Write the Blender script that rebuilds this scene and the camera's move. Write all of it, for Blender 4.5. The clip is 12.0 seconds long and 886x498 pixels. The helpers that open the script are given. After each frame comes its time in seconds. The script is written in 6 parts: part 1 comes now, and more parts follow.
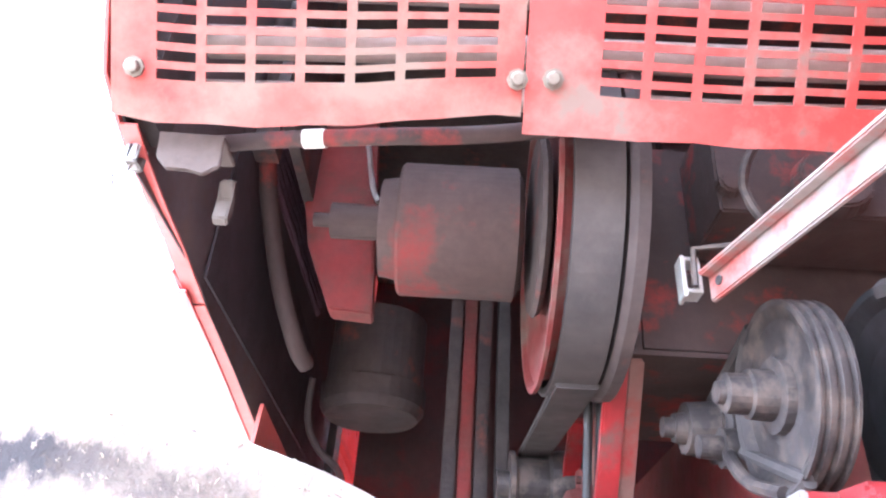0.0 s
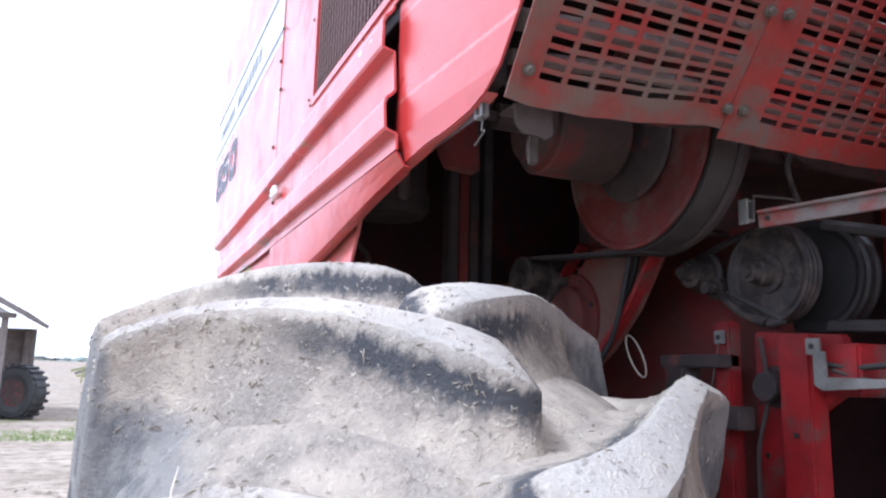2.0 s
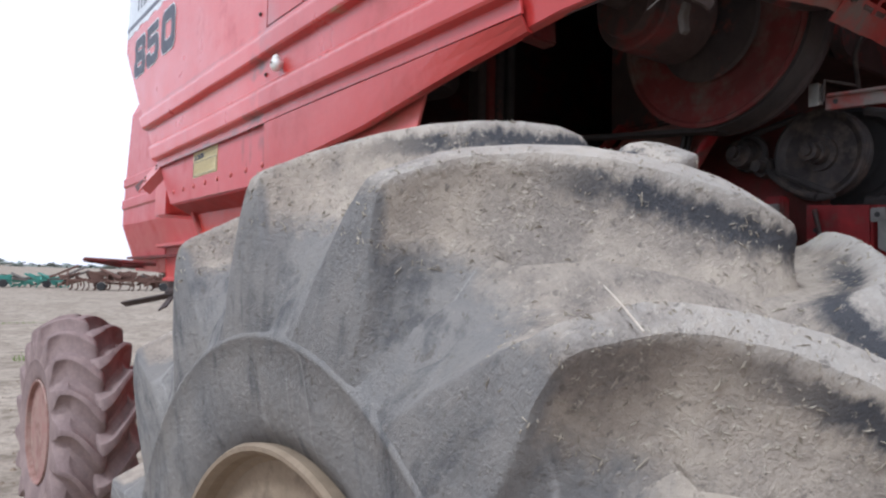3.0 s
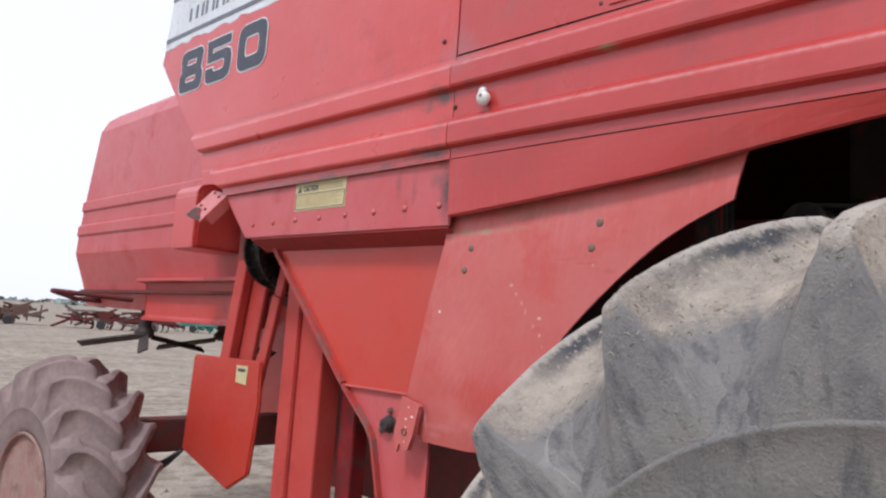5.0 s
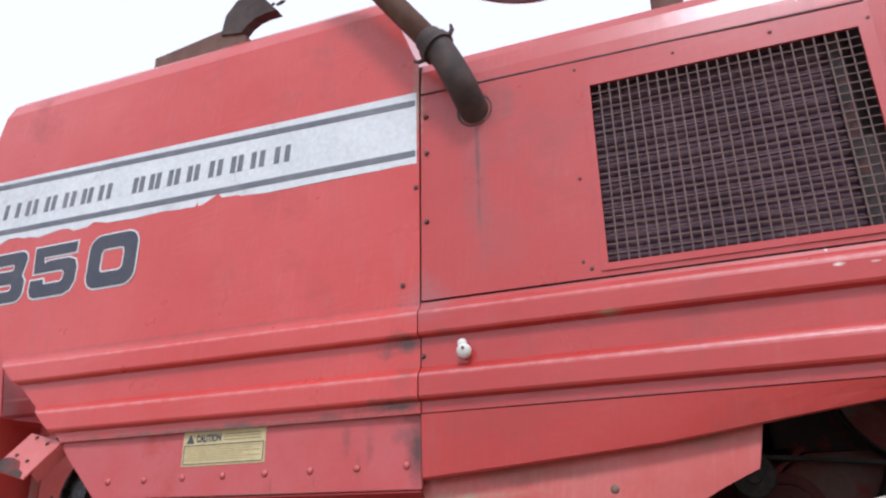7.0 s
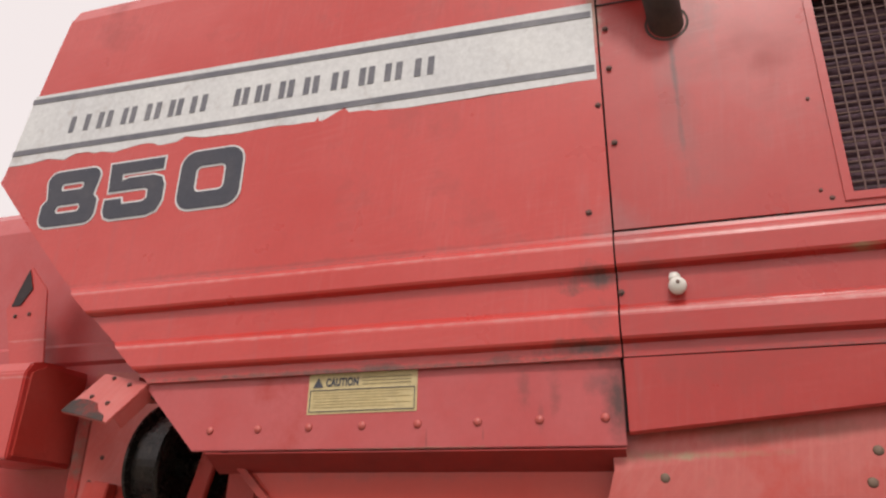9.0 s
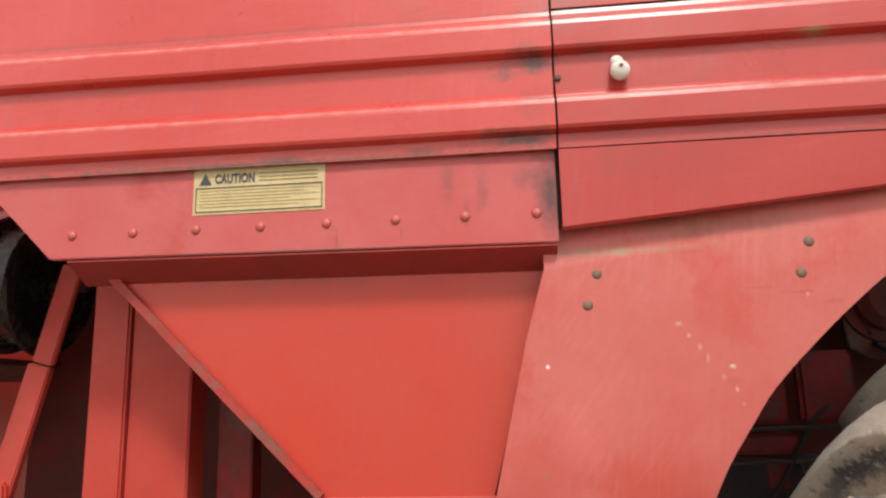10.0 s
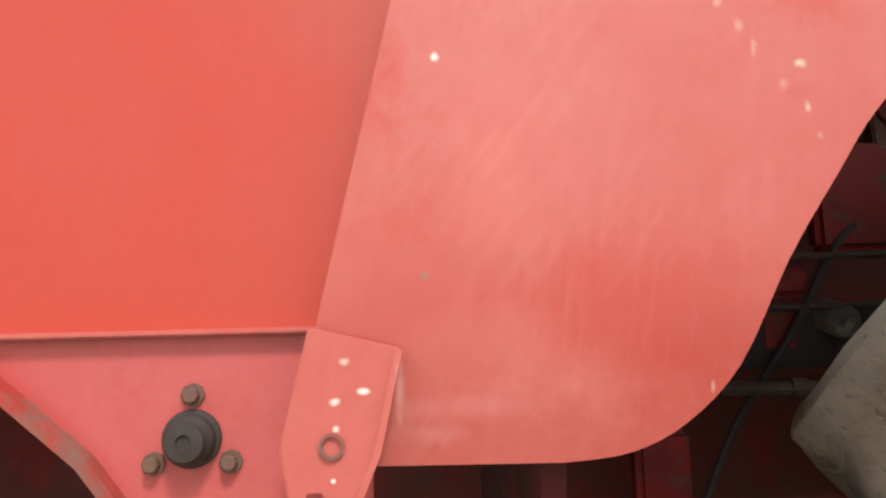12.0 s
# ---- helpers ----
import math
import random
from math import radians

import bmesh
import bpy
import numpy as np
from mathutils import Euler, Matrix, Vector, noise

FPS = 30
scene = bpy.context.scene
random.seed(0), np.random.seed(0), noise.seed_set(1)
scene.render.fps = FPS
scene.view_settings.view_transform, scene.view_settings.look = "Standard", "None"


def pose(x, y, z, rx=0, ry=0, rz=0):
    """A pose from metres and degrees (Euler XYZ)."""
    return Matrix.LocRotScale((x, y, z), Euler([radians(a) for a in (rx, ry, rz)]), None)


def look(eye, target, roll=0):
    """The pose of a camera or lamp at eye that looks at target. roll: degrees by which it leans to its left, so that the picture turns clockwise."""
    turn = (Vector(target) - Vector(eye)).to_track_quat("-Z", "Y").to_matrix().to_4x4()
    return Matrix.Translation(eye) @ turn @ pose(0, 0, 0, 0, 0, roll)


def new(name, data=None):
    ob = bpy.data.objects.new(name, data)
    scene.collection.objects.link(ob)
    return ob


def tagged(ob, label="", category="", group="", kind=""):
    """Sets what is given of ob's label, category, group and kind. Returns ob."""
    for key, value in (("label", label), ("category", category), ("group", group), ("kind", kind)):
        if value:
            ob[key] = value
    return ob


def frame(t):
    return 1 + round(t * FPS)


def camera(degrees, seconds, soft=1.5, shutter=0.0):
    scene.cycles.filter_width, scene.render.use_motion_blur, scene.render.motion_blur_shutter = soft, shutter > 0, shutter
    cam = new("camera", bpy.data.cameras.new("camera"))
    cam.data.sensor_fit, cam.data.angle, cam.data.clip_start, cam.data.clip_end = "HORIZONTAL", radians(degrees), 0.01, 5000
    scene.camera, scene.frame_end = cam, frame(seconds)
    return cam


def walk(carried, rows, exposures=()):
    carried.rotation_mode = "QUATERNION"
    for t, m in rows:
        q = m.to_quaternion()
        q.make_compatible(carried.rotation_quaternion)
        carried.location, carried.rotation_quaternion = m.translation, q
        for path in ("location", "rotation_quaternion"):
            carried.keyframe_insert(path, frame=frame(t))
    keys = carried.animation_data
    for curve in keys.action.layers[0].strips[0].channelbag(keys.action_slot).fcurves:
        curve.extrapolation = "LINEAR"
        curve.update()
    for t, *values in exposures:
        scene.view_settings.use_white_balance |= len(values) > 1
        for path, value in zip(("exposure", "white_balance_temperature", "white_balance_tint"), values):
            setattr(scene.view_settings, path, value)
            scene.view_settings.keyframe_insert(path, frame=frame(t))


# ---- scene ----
import itertools

cam = camera(62.1, 12.0, soft=2.3)
PATH = [
    (0, (0.747, 0.143, 1.627), (0.695, 1.854, 2.661), 4.1),
    (0.5, (0.538, 0.022, 1.666), (0.698, 1.79, 2.588), 3.8),
    (0.9, (0.338, -0.077, 1.707), (0.692, 1.744, 2.454), 1.4),
    (1, (0.293, -0.104, 1.71), (0.715, 1.727, 2.395), 2.5),
    (1.5, (0.086, -0.206, 1.69), (0.662, 1.646, 2.178), 3.4),
    (2, (-0.208, -0.256, 1.699), (0.579, 1.55, 2.041), 1.4),
    (2.3, (-0.398, -0.187, 1.667), (0.549, 1.538, 1.995), 0.5),
    (2.5, (-0.523, -0.14, 1.649), (0.518, 1.544, 1.933), -0.5),
    (2.7, (-0.611, -0.088, 1.631), (0.468, 1.581, 1.831), -0.7),
    (2.9, (-0.696, -0.033, 1.615), (0.454, 1.597, 1.749), 0.0),
    (3, (-0.715, 0.014, 1.607), (0.451, 1.637, 1.694), 1.1),
    (3.5, (-0.845, 0.267, 1.579), (0.395, 1.835, 1.645), -0.2),
    (3.7, (-0.875, 0.367, 1.565), (0.385, 1.919, 1.617), 1.7),
    (5.3, (-1.459, 1.025, 1.615), (0.037, 2.304, 1.972), 3.0),
    (5.5, (-1.463, 1.112, 1.661), (0.1, 2.266, 2.137), 1.1),
    (6, (-1.499, 1.313, 1.757), (0.154, 2.233, 2.409), 1.2),
    (6.5, (-1.588, 1.46, 1.783), (0.134, 2.198, 2.483), -0.1),
    (7, (-1.774, 1.68, 1.802), (-0.037, 2.335, 2.546), -1.0),
    (7.5, (-1.848, 1.844, 1.834), (-0.148, 2.527, 2.636), 0.5),
    (7.7, (-1.83, 1.903, 1.839), (-0.16, 2.616, 2.676), 0.4),
    (9.5, (-1.476, 2.595, 1.625), (0.381, 2.97, 2.266), -0.3),
    (10, (-1.348, 2.642, 1.6), (0.6, 2.843, 2.006), -1.4),
    (10.5, (-1.149, 2.616, 1.57), (0.821, 2.734, 1.895), -1.5),
    (11, (-0.898, 2.563, 1.536), (1.077, 2.614, 1.846), -0.5),
    (11.5, (-0.691, 2.552, 1.462), (1.298, 2.548, 1.675), -1.0),
    (12, (-0.415, 2.621, 1.371), (1.567, 2.518, 1.613), -1.5),
]
walk(cam, [(t, look(eye, target, roll)) for t, eye, target, roll in PATH], exposures=(
    (0.0, 4.1, 5000, 10), (0.5, 3.75, 5000, 10), (1.0, 2.75, 5050, 10), (1.5, 1.85, 5100, 10), (2.0, 0.92, 5100, 10), (2.5, 0.47, 5300, 9), (3.0, 0.08, 5400, 8), (3.5, 0.08, 5400, 7),
    (5.5, -0.1, 5700, 10), (6.5, -0.1, 5600, 10), (7.5, -0.05, 5600, 10), (9.5, -0.40, 6950, 13), (10.0, 0.15, 6900, 8), (10.5, 0.41, 6750, 4), (11.0, 0.44, 6650, 2), (12.0, 0.40, 6650, 2)))

# ---- world and light ----
world = bpy.data.worlds.new("overcast_sky")
scene.world = world
world.use_nodes = True
wn, wl = world.node_tree.nodes, world.node_tree.links
sky = wn.new("ShaderNodeTexSky")
sky.sky_type, sky.sun_disc = "NISHITA", False
SUN_EL, SUN_ROT = radians(52), radians(256)
sky.sun_elevation, sky.sun_rotation, sky.air_density, sky.dust_density = SUN_EL, SUN_ROT, 1.0, 4.0
grey = wn.new("ShaderNodeHueSaturation")
grey.inputs["Saturation"].default_value = 0.18
wl.new(sky.outputs["Color"], grey.inputs["Color"])
cloud = wn.new("ShaderNodeMix")
cloud.data_type = "RGBA"
cloud.inputs[0].default_value = 0.85
cloud.inputs[7].default_value = (12.7, 11.9, 12.0, 1)
wl.new(grey.outputs["Color"], cloud.inputs[6])
wl.new(cloud.outputs[2], wn["Background"].inputs["Color"])
wn["Background"].inputs["Strength"].default_value = 0.1
sun = new("sun", bpy.data.lights.new("sun", "SUN"))
sun.data.energy, sun.data.angle, sun.data.color = 2.3, radians(10), (1.0, 0.97, 0.93)
sun.matrix_world = look((-6.2, -1.6, 8.2), (0, 0, 0))


# ---- materials ----
def mat(name, c1, c2, scale=3.0, rough=0.6, metal=0.0, bump=0.15, fine=60.0, dirt=None, dirt_amount=0.0, dirt_scale=6.0, spec=0.4, streak=None, stains_and_light=(), grain_amount=0.14, vary=False):
    """Paint, rubber, metal or earth: two colours in large drifts, a fine grain, dirt in patches, fine relief."""
    m = bpy.data.materials.new(name)
    m.use_nodes = True
    n, l = m.node_tree.nodes, m.node_tree.links
    b = n["Principled BSDF"]
    co = n.new("ShaderNodeTexCoord")
    place = co.outputs["Object"]
    if vary:   # alike pieces differ in their dust
        info, away = n.new("ShaderNodeObjectInfo"), n.new("ShaderNodeVectorMath")
        away.operation = "MULTIPLY_ADD"
        l.new(info.outputs["Random"], away.inputs[0])
        away.inputs[1].default_value = (9.0, 14.0, 5.0)
        l.new(co.outputs["Object"], away.inputs[2])
        place = away.outputs[0]

    def noise_tex(s, detail=4.0, r=0.6):
        t = n.new("ShaderNodeTexNoise")
        t.inputs["Scale"].default_value, t.inputs["Detail"].default_value, t.inputs["Roughness"].default_value = s, detail, r
        l.new(place, t.inputs["Vector"])
        return t.outputs["Fac"]

    def ramp(src, lo, hi):
        r = n.new("ShaderNodeMapRange")
        r.inputs["From Min"].default_value, r.inputs["From Max"].default_value = lo, hi
        l.new(src, r.inputs["Value"])
        return r.outputs["Result"]

    def mix(fac, a, bcol, mode="MIX", k=None):
        x = n.new("ShaderNodeMix")
        x.data_type, x.blend_type = "RGBA", mode
        if fac is None:
            x.inputs[0].default_value = k
        else:
            l.new(fac, x.inputs[0])
        for sock, v in ((x.inputs[6], a), (x.inputs[7], bcol)):
            if isinstance(v, tuple):
                sock.default_value = (*v, 1)
            else:
                l.new(v, sock)
        return x.outputs[2]

    col = mix(ramp(noise_tex(scale), 0.35, 0.68), c1, c2)
    grain = noise_tex(fine, 6.0, 0.7)
    gr = n.new("ShaderNodeMapRange")
    gr.inputs["From Min"].default_value, gr.inputs["From Max"].default_value = 0.3, 0.7
    gr.inputs["To Min"].default_value, gr.inputs["To Max"].default_value = 1 - grain_amount, 1 + 0.7 * grain_amount
    l.new(grain, gr.inputs["Value"])
    comb = n.new("ShaderNodeCombineColor")
    for s in ("Red", "Green", "Blue"):
        l.new(gr.outputs["Result"], comb.inputs[s])
    col = mix(None, col, comb.outputs["Color"], "MULTIPLY", 1.0)
    roughness = ramp(noise_tex(scale * 2.5), 0.2, 0.8)
    rr = n.new("ShaderNodeMapRange")
    rr.inputs["To Min"].default_value, rr.inputs["To Max"].default_value = max(0.05, rough - 0.12), min(1.0, rough + 0.12)
    l.new(roughness, rr.inputs["Value"])
    if dirt:
        d = ramp(noise_tex(dirt_scale, 7.0, 0.68), 0.62 - 0.3 * dirt_amount, 0.75 - 0.2 * dirt_amount)
        col = mix(d, col, dirt)
        x = n.new("ShaderNodeMath")
        x.operation = "MULTIPLY_ADD"
        x.inputs[1].default_value, x.inputs[2].default_value = 0.25, 0.0
        l.new(d, x.inputs[0])
        y = n.new("ShaderNodeMath")
        l.new(rr.outputs["Result"], y.inputs[0])
        l.new(x.outputs[0], y.inputs[1])
        l.new(y.outputs[0], b.inputs["Roughness"])
    else:
        l.new(rr.outputs["Result"], b.inputs["Roughness"])
    if streak:
        mp = n.new("ShaderNodeMapping")
        mp.inputs["Scale"].default_value = (1.0, 22.0, 1.1)
        l.new(co.outputs["Object"], mp.inputs["Vector"])
        t = n.new("ShaderNodeTexNoise")
        t.inputs["Scale"].default_value, t.inputs["Detail"].default_value = 1.0, 3.0
        l.new(mp.outputs["Vector"], t.inputs["Vector"])
        col = mix(ramp(t.outputs["Fac"], 0.60, 0.95), col, streak)
    for sy, sz, ry, rz, scol, amount, *coarse in stains_and_light:
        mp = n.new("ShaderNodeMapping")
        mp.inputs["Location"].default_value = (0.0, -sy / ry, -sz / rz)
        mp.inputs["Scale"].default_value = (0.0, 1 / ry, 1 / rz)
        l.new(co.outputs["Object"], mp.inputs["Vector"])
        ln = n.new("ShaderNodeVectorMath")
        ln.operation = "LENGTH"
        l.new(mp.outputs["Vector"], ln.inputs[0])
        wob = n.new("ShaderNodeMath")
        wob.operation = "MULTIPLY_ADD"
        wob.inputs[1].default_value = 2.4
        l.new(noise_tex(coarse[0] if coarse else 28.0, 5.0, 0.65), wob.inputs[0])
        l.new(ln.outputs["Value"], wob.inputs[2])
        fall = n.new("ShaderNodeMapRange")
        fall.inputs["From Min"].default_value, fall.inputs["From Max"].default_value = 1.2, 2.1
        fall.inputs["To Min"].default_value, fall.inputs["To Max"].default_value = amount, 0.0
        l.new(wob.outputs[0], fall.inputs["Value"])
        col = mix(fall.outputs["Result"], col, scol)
    l.new(col, b.inputs["Base Color"])
    b.inputs["Metallic"].default_value = metal
    b.inputs["Specular IOR Level"].default_value = spec
    if bump:
        bp = n.new("ShaderNodeBump")
        bp.inputs["Strength"].default_value, bp.inputs["Distance"].default_value = bump, 0.004
        l.new(grain, bp.inputs["Height"])
        l.new(bp.outputs["Normal"], b.inputs["Normal"])
    return m


# near-black for open gaps, and for shade painted behind the sheets and skirt
GAP_SHADE = mat("gap_and_shade_black", (0.028, 0.022, 0.026), (0.045, 0.034, 0.036), 5.0, 0.7, bump=0.3)
SOOT, GREASE = (0.13, 0.045, 0.040), (0.075, 0.036, 0.028)
RED_MARKS = (
    (2.33, 2.86, 0.060, 0.40, (0.30, 0.06, 0.055), 0.5, 5.0), (2.27, 2.66, 0.13, 0.16, (0.32, 0.06, 0.055), 0.35, 5.0), (2.331, 2.97, 0.010, 0.34, (0.11, 0.04, 0.038), 0.75, 10.0), (2.30, 3.16, 0.11, 0.11, SOOT, 0.6, 8.0),
    (2.60, 2.385, 0.085, 0.045, GREASE, 0.9, 16.0), (2.66, 2.36, 0.05, 0.02, GREASE, 0.7), (2.58, 2.28, 0.06, 0.06, SOOT, 0.5, 12.0), (2.62, 2.195, 0.15, 0.030, GREASE, 0.9, 20.0), (2.85, 2.178, 0.07, 0.016, GREASE, 0.75), (3.2, 2.178, 0.08, 0.014, GREASE, 0.75),
    (3.4, 2.174, 0.9, 0.010, (0.16, 0.075, 0.05), 0.75), (2.545, 3.25, 0.03, 0.2, (0.3, 0.24, 0.16), 0.7), (4.25, 2.36, 0.05, 0.08, SOOT, 0.5), (1.9, 2.515, 0.9, 0.010, GREASE, 0.5), (3.5, 2.513, 1.2, 0.014, SOOT, 0.35),
    (1.95, 2.405, 0.05, 0.010, (0.25, 0.22, 0.12), 0.7), (2.45, 2.40, 0.06, 0.02, SOOT, 0.4, 12.0), (2.5, 2.52, 0.12, 0.10, (0.30, 0.11, 0.11), 0.5, 5.0),
    # first two: highlights on the rib crests, painted as pale lines
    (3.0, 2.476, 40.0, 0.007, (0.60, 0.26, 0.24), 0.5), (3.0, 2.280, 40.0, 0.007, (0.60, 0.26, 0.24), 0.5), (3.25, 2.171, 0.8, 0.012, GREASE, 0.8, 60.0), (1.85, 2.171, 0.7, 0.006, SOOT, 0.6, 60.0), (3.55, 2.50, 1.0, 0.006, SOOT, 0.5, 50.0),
    (1.30, 3.35, 0.006, 0.035, (0.8, 0.78, 0.75), 0.9), (1.245, 3.375, 0.008, 0.05, (0.8, 0.78, 0.75), 0.9), (1.19, 3.40, 0.016, 0.012, (0.8, 0.78, 0.75), 0.9),
    (1.372, 2.512, 0.006, 0.010, (0.8, 0.76, 0.7), 0.9), (1.355, 2.458, 0.016, 0.006, (0.8, 0.76, 0.7), 0.9), (1.266, 2.455, 0.016, 0.005, (0.8, 0.76, 0.7), 0.9))
RED = mat("faded_red_paint", (0.51, 0.036, 0.028), (0.55, 0.064, 0.056), 1.6, 0.34, spec=0.5, dirt=(0.40, 0.045, 0.038), dirt_amount=0.2, dirt_scale=2.2, bump=0.04, grain_amount=0.05, streak=(0.44, 0.06, 0.055), stains_and_light=RED_MARKS)
# RED scaled down: the dimmer light ahead of the seam put into the colour
RED_DIM = mat("dimmed_red_paint", (0.42, 0.027, 0.022), (0.46, 0.045, 0.039), 1.6, 0.34, spec=0.5, dirt=(0.34, 0.036, 0.030), dirt_amount=0.25, dirt_scale=2.2, bump=0.04, grain_amount=0.05, streak=(0.36, 0.05, 0.045), stains_and_light=RED_MARKS)
CHALK_MARKS = (
    # first two: brown dirt with the wedge's shadow painted in, along the skirt top
    (1.75, 2.045, 0.25, 0.032, (0.27, 0.09, 0.055), 0.75, 9.0), (2.2, 1.985, 0.28, 0.036, (0.27, 0.085, 0.055), 0.8, 9.0), (2.50, 1.93, 0.09, 0.02, (0.28, 0.16, 0.09), 0.55, 14.0), (2.42, 1.925, 0.05, 0.012, (0.34, 0.27, 0.16), 0.7), (2.36, 1.87, 0.02, 0.02, (0.4, 0.1, 0.08), 0.5, 12.0), (2.292, 1.757, 0.013, 0.010, (0.62, 0.42, 0.33), 0.7), (2.273, 1.731, 0.008, 0.010, (0.60, 0.36, 0.29), 0.6), (2.251, 1.702, 0.007, 0.012, (0.62, 0.34, 0.28), 0.6),
    (2.236, 1.678, 0.007, 0.016, (0.58, 0.40, 0.30), 0.7), (2.56, 1.30, 0.12, 0.015, (0.60, 0.22, 0.2), 0.35, 10.0), (2.60, 1.275, 0.05, 0.02, (0.62, 0.26, 0.24), 0.4, 14.0), (2.63, 1.32, 0.006, 0.05, (0.68, 0.34, 0.31), 0.6, 14.0), (2.5, 1.36, 0.2, 0.07, (0.60, 0.18, 0.16), 0.4, 6.0), (2.30, 1.36, 0.1, 0.06, (0.42, 0.06, 0.05), 0.45, 6.0), 
    (2.558, 2.07, 0.042, 0.15, (0.080, 0.034, 0.030), 0.95, 9.0), (2.72, 2.09, 0.02, 0.09, SOOT, 0.4), (2.80, 2.11, 0.025, 0.09, SOOT, 0.45), (2.35, 1.93, 0.22, 0.012, (0.3, 0.22, 0.12), 0.5), (3.3, 1.957, 0.6, 0.006, (0.28, 0.2, 0.13), 0.6),
    (2.205, 1.638, 0.008, 0.010, (0.60, 0.38, 0.30), 0.6), (2.185, 1.661, 0.009, 0.006, (0.60, 0.52, 0.38), 0.8), (2.180, 1.611, 0.005, 0.010, (0.64, 0.52, 0.40), 0.7), (2.169, 1.580, 0.007, 0.011, (0.50, 0.42, 0.28), 0.8), (2.19, 1.628, 0.03, 0.014, (0.44, 0.06, 0.05), 0.4, 8.0),
    # third to fifth: shade of a shallow dent, painted as dark red lines
    (2.586, 1.670, 0.005, 0.006, (0.85, 0.83, 0.8), 1.0), (2.010, 1.815, 0.007, 0.01, (0.66, 0.6, 0.45), 0.8), (2.11, 1.832, 0.06, 0.006, (0.40, 0.05, 0.042), 0.5, 20.0), (2.03, 1.819, 0.05, 0.006, (0.38, 0.05, 0.042), 0.55, 20.0), (1.96, 1.796, 0.03, 0.010, (0.38, 0.05, 0.042), 0.5, 20.0), (2.44, 1.32, 0.16, 0.05, (0.62, 0.2, 0.18), 0.4), (2.40, 1.42, 0.16, 0.10, (0.47, 0.045, 0.03), 0.6, 7.0), (2.33, 1.34, 0.10, 0.07, (0.46, 0.045, 0.03), 0.6, 9.0), (2.52, 1.55, 0.10, 0.16, (0.58, 0.15, 0.13), 0.5, 6.0), (2.602, 1.436, 0.007, 0.007, (0.22, 0.18, 0.12), 0.9), (2.302, 1.316, 0.004, 0.010, (0.66, 0.5, 0.34), 0.8),
    (3.065, 1.982, 0.004, 0.03, SOOT, 0.5), (2.91, 1.985, 0.003, 0.022, SOOT, 0.4), (2.757, 2.03, 0.010, 0.05, SOOT, 0.35, 14.0), (2.60, 2.12, 0.05, 0.05, (0.12, 0.06, 0.06), 0.6, 12.0), (2.692, 1.312, 0.008, 0.006, (0.85, 0.83, 0.8), 1.0), (2.664, 1.322, 0.008, 0.004, (0.85, 0.83, 0.8), 1.0), (2.692, 1.286, 0.004, 0.004, (0.8, 0.75, 0.7), 0.9), (2.684, 1.351, 0.008, 0.006, (0.75, 0.6, 0.55), 0.8), (2.695, 1.237, 0.003, 0.003, (0.85, 0.8, 0.75), 1.0))
RED_CHALK = mat("chalky_red_paint", (0.48, 0.078, 0.064), (0.505, 0.116, 0.101), 3.2, 0.6, dirt=(0.49, 0.072, 0.057), dirt_amount=0.2, dirt_scale=4.0, bump=0.05, grain_amount=0.05, stains_and_light=CHALK_MARKS)
RED_PINK = mat("pinkish_red_paint", (0.47, 0.062, 0.062), (0.50, 0.105, 0.108), 3.0, 0.6, dirt=(0.42, 0.05, 0.045), dirt_amount=0.3, dirt_scale=3.0, bump=0.05, grain_amount=0.05, stains_and_light=CHALK_MARKS)
# last mark: a darker band along the hopper sheet's top, below the strip
RED_FRESH = mat("strong_red_paint", (0.49, 0.040, 0.022), (0.46, 0.056, 0.036), 2.0, 0.42, dirt=(0.44, 0.035, 0.022), dirt_amount=0.35, dirt_scale=2.5, bump=0.03, grain_amount=0.04, stains_and_light=((2.92, 1.370, 0.24, 0.007, GREASE, 0.8, 60.0), (3.04, 1.24, 0.01, 0.008, SOOT, 0.7), (2.88, 1.30, 0.012, 0.010, SOOT, 0.5), (2.99, 1.17, 0.02, 0.03, SOOT, 0.5), (3.2, 1.9, 0.5, 0.02, SOOT, 0.3, 20.0)))


